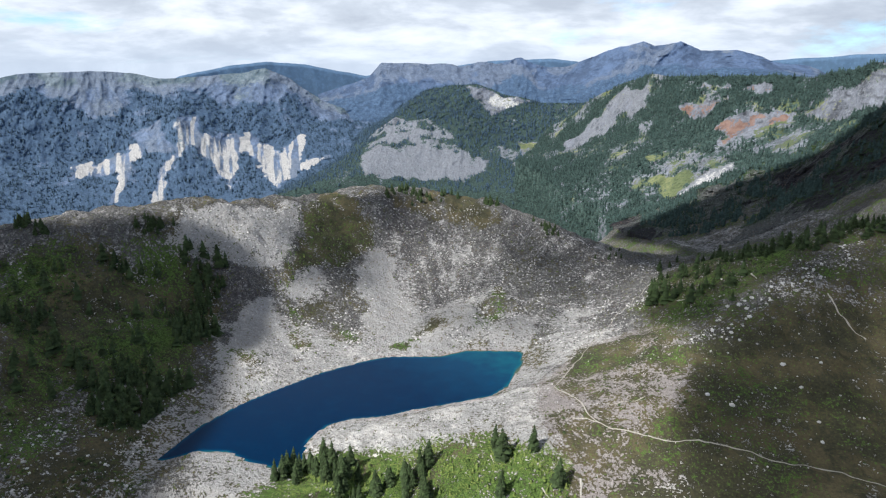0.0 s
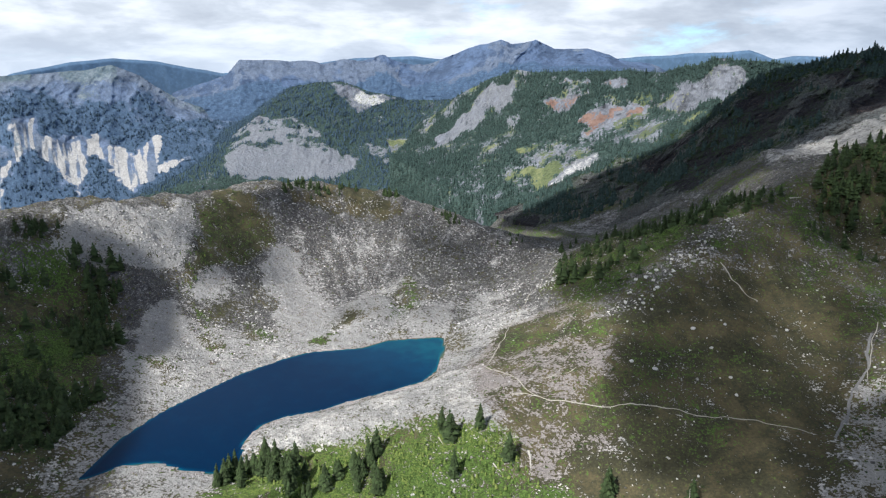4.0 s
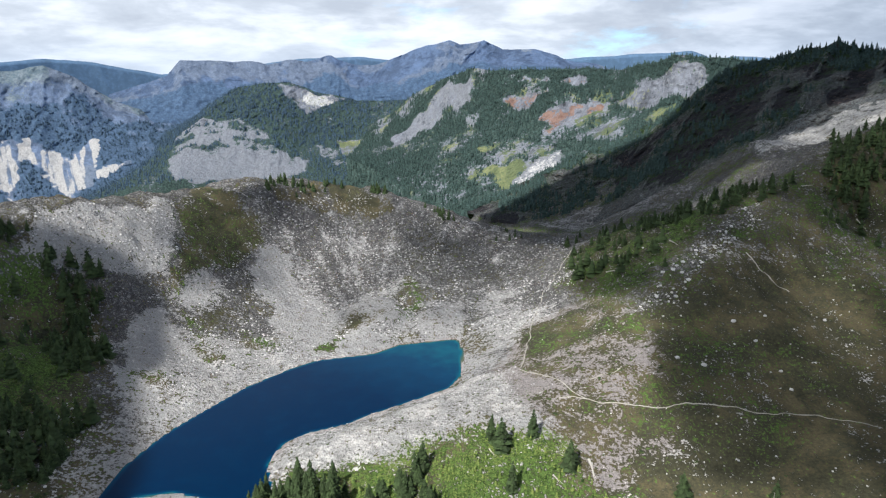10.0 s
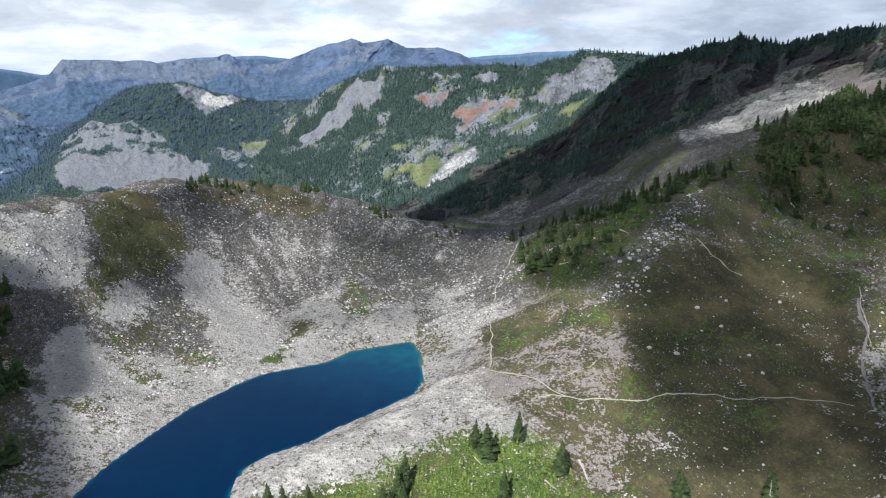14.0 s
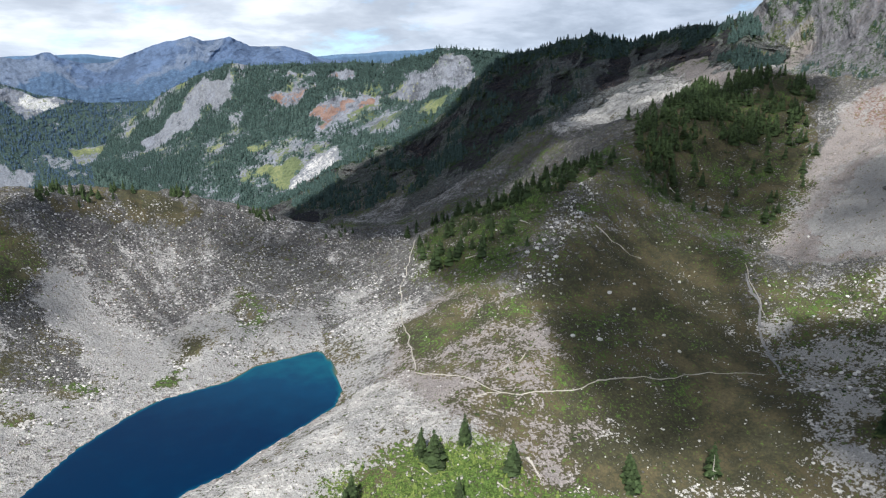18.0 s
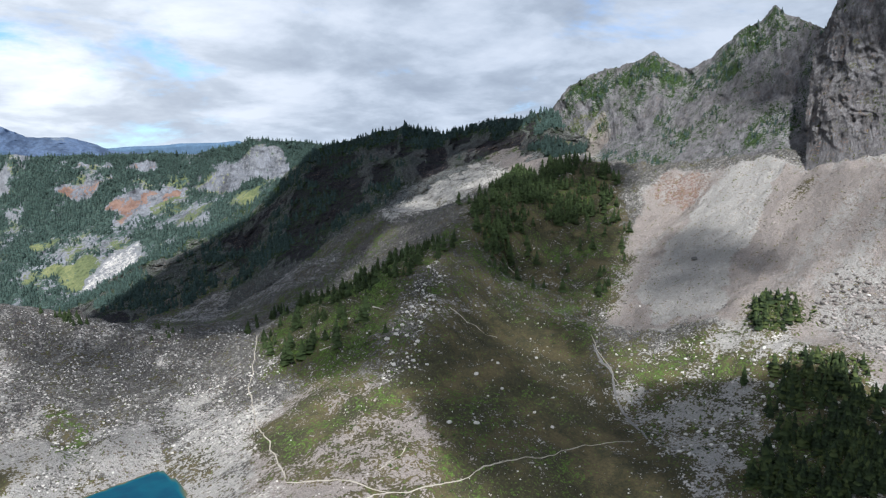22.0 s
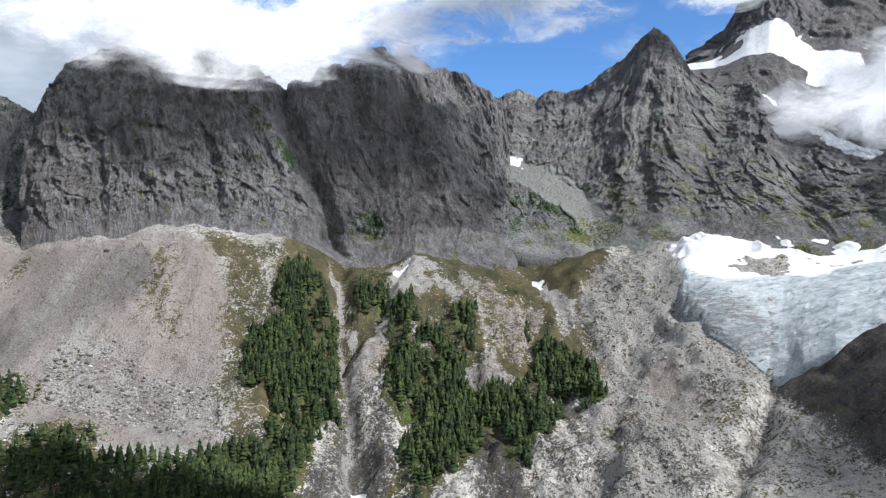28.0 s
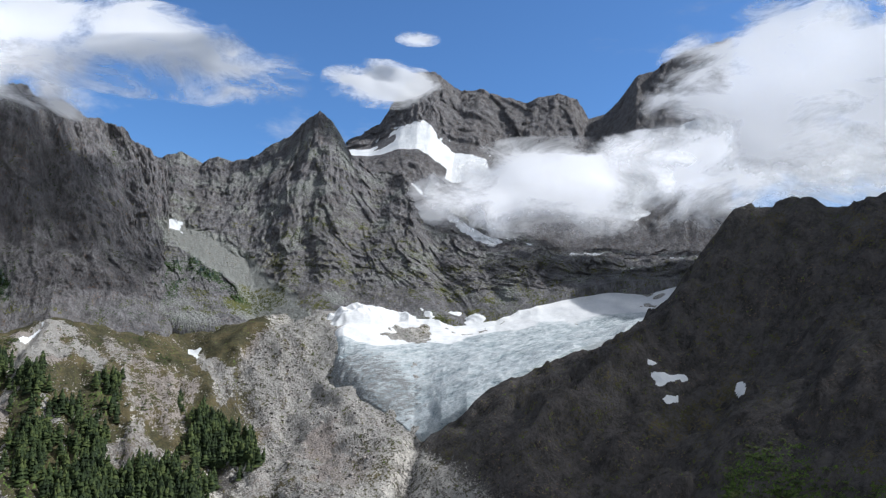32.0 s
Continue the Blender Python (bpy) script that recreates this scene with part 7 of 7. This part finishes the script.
forest_on("pyramid_trees", "mountain_pyramid_peak", 700, 3, 9, 27, pyramid_cover, "stunted conifers below the jagged ridge")


def spread_bushes():
    def bushes(name, kinds, material, label, seed):
        rows, rng = [], np.random.default_rng(seed)
        for key, count, low, high in kinds:
            x, y = scatter(GROUND_PATCHES[key], count, seed + 40 + len(rows))
            rows.append(np.stack([x, y, height(x, y) - 0.2, rng.uniform(low, high, len(x))], 1))
        return joined(name, CLUMPS, np.concatenate(rows), material, label, "shrubs", seed + 1, 0.05, (1.0, 1.7))

    bushes("meadow_shrubs", (("meadow", 9000, 0.35, 1.1),), BUSH, "bright green shrubs covering the lakeside meadow", 8)
    bushes("slope_shrubs", (("west_turf", 900, 0.9, 2.4), ("spur_scrub", 500, 1.0, 2.6), ("toe_mix", 220, 0.8, 2.2), ("dark_grove", 300, 1.2, 3.0), ("grove_turf", 220, 0.8, 2.2), ("east_scrub", 700, 1.2, 3.2), ("bush_a", 120, 1.5, 3.5), ("bush_b", 150, 1.5, 3.5),
                                  ("dome_turf", 260, 0.8, 2.0), ("olive_slope", 500, 0.5, 1.3), ("yellow_turf", 160, 0.6, 1.8), ("west_low", 260, 0.8, 2.4), ("west_ravine_wood", 350, 1.2, 2.6), ("tip_turf", 160, 0.8, 2.0), ("turf_gully", 150, 1.0, 2.6), ("turf_hill", 250, 0.8, 2.2), ("turf_brow", 120, 0.8, 2.2), ("wood_hill", 300, 1.2, 2.6), ("dark_turf", 250, 1.0, 3.0)), HEATH, "low dark green shrubs and heather on the slopes", 9)


spread_bushes()


# ---- stones ----
def strew(name, rows_of, material, label, seed):
    rng = np.random.default_rng(seed)
    rows = []
    for ring, count, low, high in rows_of:
        r = np.array(ring, float)
        x, y = rng.uniform(r[:, 0].min(), r[:, 0].max(), count * 6), rng.uniform(r[:, 1].min(), r[:, 1].max(), count * 6)
        k = (inside(x, y, ring) > 0) & (fbm(x, y, 0 * x, 30, 3, seed) > rng.uniform(-0.6, 0.35, len(x))) & (inside(x, y, SHORE) < 0.5) & (inside(x, y, GROUND_PATCHES["dome_turf"]) < rng.uniform(-2, 9, len(x)))
        for smoother in ("chute", "chute_mid", "chute_top", "hump_a", "hump_b"):
            k &= inside(x, y, GROUND_PATCHES[smoother]) < rng.uniform(-4, 14, len(x))
        x, y = x[k][:count], y[k][:count]
        rows.append(np.stack([x, y, height(x, y) - 0.05, low + (high - low) * rng.uniform(0, 1, len(x)) ** 3], 1))
    return joined(name, STONES, np.concatenate(rows), material, label, "stones", seed, 0.0, (0.8, 1.4))


BOWL_RING = [(-260, 560), (-300, 700), (-240, 820), (-100, 880), (40, 860), (130, 800), (110, 640), (60, 560), (20, 610), (-60, 600), (-150, 560), (-210, 470)]
strew("bowl_stones", ((BOWL_RING, 12000, 0.45, 2.2), (GROUND_PATCHES["dome_rock"], 1800, 0.5, 2.2), (GROUND_PATCHES["west_low"], 700, 0.6, 2.6),
                      ([(-120, 370), (-95, 440), (-40, 480), (10, 520), (50, 500), (60, 440), (0, 420), (-70, 396)], 500, 0.4, 1.5), ([(60, 440), (40, 600), (110, 720), (170, 640), (180, 520), (130, 440)], 700, 0.3, 1.2)),
      BOULDER, "pale grey broken rocks covering the bowl around the lake", 31)
strew("slope_stones", ((GROUND_PATCHES["olive_slope"], 700, 0.4, 1.5), (GROUND_PATCHES["boulder_strip"], 1300, 0.5, 2.2), (GROUND_PATCHES["yellow_turf"], 160, 0.3, 1.2), (GROUND_PATCHES["toe_mix"], 650, 0.6, 2.8), (GROUND_PATCHES["tip_turf"], 150, 0.8, 2.5)),
      BOULDER, "scattered pale boulders on the grassy slope", 32)
strew("talus_stones", ((GROUND_PATCHES["talus"], 2600, 0.5, 2.2), (GROUND_PATCHES["talus_coarse"], 1300, 0.8, 4.2), (GROUND_PATCHES["moraine"], 1300, 0.6, 3.4), (GROUND_PATCHES["slab"], 300, 0.6, 2.2), (GROUND_PATCHES["back_scree"], 300, 0.6, 2.4)),
      TALUS_STONE, "pinkish grey talus blocks below the cliff", 33)


def boulder(x, y, size, material, label, seed):
    bm = bmesh.new()
    bmesh.ops.create_icosphere(bm, subdivisions=2, radius=0.5)
    rng = random.Random(seed)
    cuts = [(Vector((rng.uniform(-1, 1), rng.uniform(-1, 1), rng.uniform(-0.4, 1))).normalized(), rng.uniform(0.28, 0.42)) for _ in range(7)]
    for v in bm.verts:
        for n, d in cuts:
            over = v.co.dot(n) - d
            if over > 0:
                v.co -= n * over
        v.co += Vector((rng.uniform(-1, 1), rng.uniform(-1, 1), rng.uniform(-1, 1))) * 0.02
    mesh = bpy.data.meshes.new("boulder")
    bm.to_mesh(mesh)
    bm.free()
    mesh.materials.append(material)
    ob = new("boulder", mesh)
    ob.matrix_basis = pose(x, y, float(height(x, y)) + size * 0.15, 0, 0, rng.uniform(0, 360)) @ Matrix.Diagonal((size * 1.25, size, size * 0.8, 1))
    return tagged(ob, label, "boulder", "boulders on the slopes")


for k, (x, y) in enumerate(BOULDER_SPOTS):
    boulder(x, y, 2.2 + 1.6 * ((k * 7) % 5) / 4, BOULDER, "large pale boulder lying in the alpine grass", k)
def drop_boulders(ring, count, low, high, label, seed):
    """Single pale blocks lying on the turf, one shape after another."""
    rng = random.Random(seed)
    models = [boulder(*p, rng.uniform(low, high), BOULDER, label, seed + k) for k, p in enumerate(zip(*scatter(ring, 5, seed)))]
    for k, (x, y) in enumerate(zip(*scatter(ring, count, seed + 1))):
        s = rng.uniform(low, high)
        m = pose(x, y, float(height(x, y)) + s * 0.15, 0, 0, rng.uniform(0, 360)) @ Matrix.Diagonal((s * 1.25, s, s * 0.8, 1))
        old = models[k % 5].scale
        copy_thing(models[k % 5], m @ Matrix.Diagonal((1 / old[0], 1 / old[1], 1 / old[2], 1)))


drop_boulders(GROUND_PATCHES["olive_slope"], 45, 0.9, 2.0, "pale boulder lying alone on the olive turf slope", 70)
drop_boulders(GROUND_PATCHES["boulder_strip"], 45, 1.6, 3.4, "pale angular boulder in the rock strip on the spur", 80)
drop_boulders(GROUND_PATCHES["toe_mix"], 45, 1.4, 3.2, "grey fallen block at the foot of the talus", 90)
for k, (x, y) in enumerate(DARK_BOULDER_SPOTS):
    boulder(x, y, 6.0, DARKSTONE, "dark boulder standing alone on grey talus", 50 + k)


# ---- trails ----
def track(name, line, wide, label, category, material):
    p = along(line, max(8, int(sum(math.dist(a, b) for a, b in zip(line, line[1:])) / 1.6)))
    t = np.gradient(p, axis=0)
    side = np.stack([-t[:, 1], t[:, 0]], 1) / np.linalg.norm(t, axis=1)[:, None]
    w = wide * (0.75 + 0.35 * fbm(p[:, 0], p[:, 1], 0 * p[:, 0], 9, 3, 5))
    p = p + side * fbm(p[:, 0], p[:, 1], 0 * p[:, 0] + 9, 12, 3, 6)[:, None] * 1.6
    verts = []
    for f in (-0.5, -0.17, 0.17, 0.5):
        q = p + side * (w * f)[:, None]
        verts.append(np.c_[q, height(q[:, 0], q[:, 1]) + (0.30 if abs(f) < 0.3 else 0.10)])
    grid = np.stack(verts, 1).reshape(-1, 3)
    ob = grid_mesh(name, grid, len(p), 4, {}, material)
    return tagged(ob, label, category, kind="structure")


for key, line in TRACKS.items():
    if key == "stream":
        track("stream", line, 2.6, "narrow stony stream bed through the grass", "stream", WETSTONE)
    elif key == "dry_bed":
        track("path_dry_bed", line, 2.2, "pale washed-out gully in the slope", "path", TRACK)
    else:
        track("path_" + key, line, 1.1 if key.startswith("trail_a") or key == "trail_up" else 0.9, "narrow trodden dirt trail", "path", TRACK)


# ---- dead wood in the meadow ----
def fallen_log(x0, y0, x1, y1, seed, where="green meadow"):
    rng = random.Random(seed)
    d = math.hypot(x1 - x0, y1 - y0)
    long = min(d, 14)
    x1, y1 = x0 + (x1 - x0) * long / d, y0 + (y1 - y0) * long / d
    a, b = Vector((x0, y0, float(height(x0, y0)) + 0.5)), Vector((x1, y1, float(height(x1, y1)) + 0.4))
    base = tagged(new("fallen_log"), f"bleached fallen log lying in the {where}", "log", "fallen logs")
    base.matrix_basis = Matrix.Translation(a) @ (b - a).to_track_quat("Z", "Y").to_matrix().to_4x4() @ Matrix.Diagonal((long, long, long, 1))
    part("trunk", mesh_of("trunk", *stem_shape(7, 0.045, 1.0, 0.01, seed), DEADWOOD, False), base)
    verts, faces = [], []
    for k in range(5):
        t, an, r = rng.uniform(0.35, 0.95), rng.uniform(0, 6.28), rng.uniform(0.05, 0.12)
        n = len(verts)
        verts += [(0.01, 0, t), (-0.006, 0.009, t), (-0.006, -0.009, t), (r * math.cos(an), r * math.sin(an), t + r)]
        faces += [(n, n + 1, n + 3), (n + 1, n + 2, n + 3), (n + 2, n, n + 3)]
    part("branch_stubs", mesh_of("branch_stubs", verts, faces, DEADWOOD), base)
    return base


for k, spot in enumerate(LOG_SPOTS[:6] + LOG_SPOTS[8:10]):
    if k != 5:
        fallen_log(*spot, k)
for k, spot in enumerate([(202, 650, 207, 626), (140, 632, 150, 624), (398, 690, 402, 675), (350, 711, 364, 712), (368, 761, 378, 758)]):
    fallen_log(*spot, 20 + k, "dark scrub of the spur")


def snag(x, y, tall, seed):
    base = tagged(new("dead_tree"), "grey weathered dead conifer with bare branches", "tree", "dead trees in the meadow")
    base.matrix_basis = pose(x, y, float(height(x, y)) - 0.3, 2, -2, seed * 70) @ Matrix.Diagonal((tall, tall, tall, 1))
    part("trunk", mesh_of("trunk", *stem_shape(7, 0.02, 0.98, 0.008, seed), DEADWOOD, False), base)
    verts, faces = [], []
    rng = random.Random(seed)
    for k in range(46):
        t, an = rng.uniform(0.15, 0.95), rng.uniform(0, 6.28)
        r = 0.13 * (1.05 - t) * rng.uniform(0.5, 1.2)
        n = len(verts)
        verts += [(0, 0, t + 0.008), (0, 0, t - 0.006), (r * math.cos(an), r * math.sin(an), t - r * 0.35), (r * 0.5 * math.cos(an + 0.2), r * 0.5 * math.sin(an + 0.2), t - r * 0.05)]
        faces += [(n, n + 1, n + 2), (n, n + 2, n + 3), (n + 1, n + 3, n + 2)]
    part("branches", mesh_of("branches", verts, faces, DEADWOOD), base)
    return base


for k, (x, y) in enumerate(SNAG_SPOTS):
    snag(x, y, 13 + 2 * k, k + 3)


# ---- clouds ----
def cloud_bank(center, wide, tall, layers, seed, label, face=(-128, 115, 195), slope=0.9):
    """A bank of drifting vapour in thin veils one behind another."""
    c = Vector(center)
    way = Vector((c.x - face[0], c.y - face[1], 0)).normalized()
    side = Vector((way.y, -way.x, 0))
    base = tagged(new("cloud"), label, "cloud", "clouds on the mountain")
    nu, nv = 40, 24
    for k in range(layers):
        u, v = np.meshgrid(np.linspace(-1, 1, nu), np.linspace(-1, 1, nv), indexing="ij")
        off = (k - (layers - 1) / 2) * min(wide * 0.12, 22)
        rng = np.random.default_rng(seed * 10 + k)
        w, h = wide * rng.uniform(0.85, 1.1), tall * rng.uniform(0.8, 1.1)
        sx, sz = rng.uniform(-0.12, 0.12, 2)
        a, b = (u + sx) * w, (v + sz) * h
        bulge = fbm(u * 2 + k * 7.0, v * 2.0, 0 * u + seed, 1.0, 3, seed) * min(wide * 0.07, 16)
        bulge = bulge + slope * b
        p = np.stack([c.x + side.x * a + way.x * (off + bulge), c.y + side.y * a + way.y * (off + bulge), c.z + b], -1).reshape(-1, 3)
        puff = np.clip(1 - np.sqrt(u**2 + v**2), 0, 1).ravel()
        edge = np.clip(np.minimum(1 - np.abs(u), 1 - np.abs(v)) * 4, 0, 1).ravel()
        puff = puff * edge
        ob = grid_mesh("veil", p, nu, nv, {"puff": np.stack([puff] * 3 + [np.ones(len(puff))], 1)}, VAPOUR)
        ob.parent = base
    return base


def cloud_sheet(ring, z, seed, full, grow, label):
    """A flat-based unseen cloud, added overhead to shade the ground, with frayed edges."""
    r = np.array(ring, float)
    m = 90 + grow
    xs, ys = np.arange(r[:, 0].min() - m, r[:, 0].max() + m, 14.0), np.arange(r[:, 1].min() - m, r[:, 1].max() + m, 14.0)
    x, y = np.meshgrid(xs, ys, indexing="ij")
    puff = smooth(inside(x, y, ring) + grow, -50, 30) * full
    p = np.stack([x, y, z + 12 * fbm(x, y, 0 * x, 90, 3, seed)], -1).reshape(-1, 3)
    ob = grid_mesh("cloud", p, len(xs), len(ys), {"puff": np.stack([puff.ravel()] * 3 + [np.ones(puff.size)], 1)}, DECK)
    return tagged(ob, label, "cloud", "clouds drifting overhead")


for k, (key, (z, full, ring)) in enumerate(SHADE_RINGS.items()):
    lift = [Vector(p) + SUN_WAY * ((z - p[2]) / SUN_WAY.z) for p in ring]
    cloud_sheet([(p.x, p.y) for p in lift], z, k, full, 8, "flat unseen cloud added above to shade the slopes")
for c, w, h, n, s in CLOUD_BANKS:
    cloud_bank(c, w, h, n, s, "white cloud clinging to the mountain")
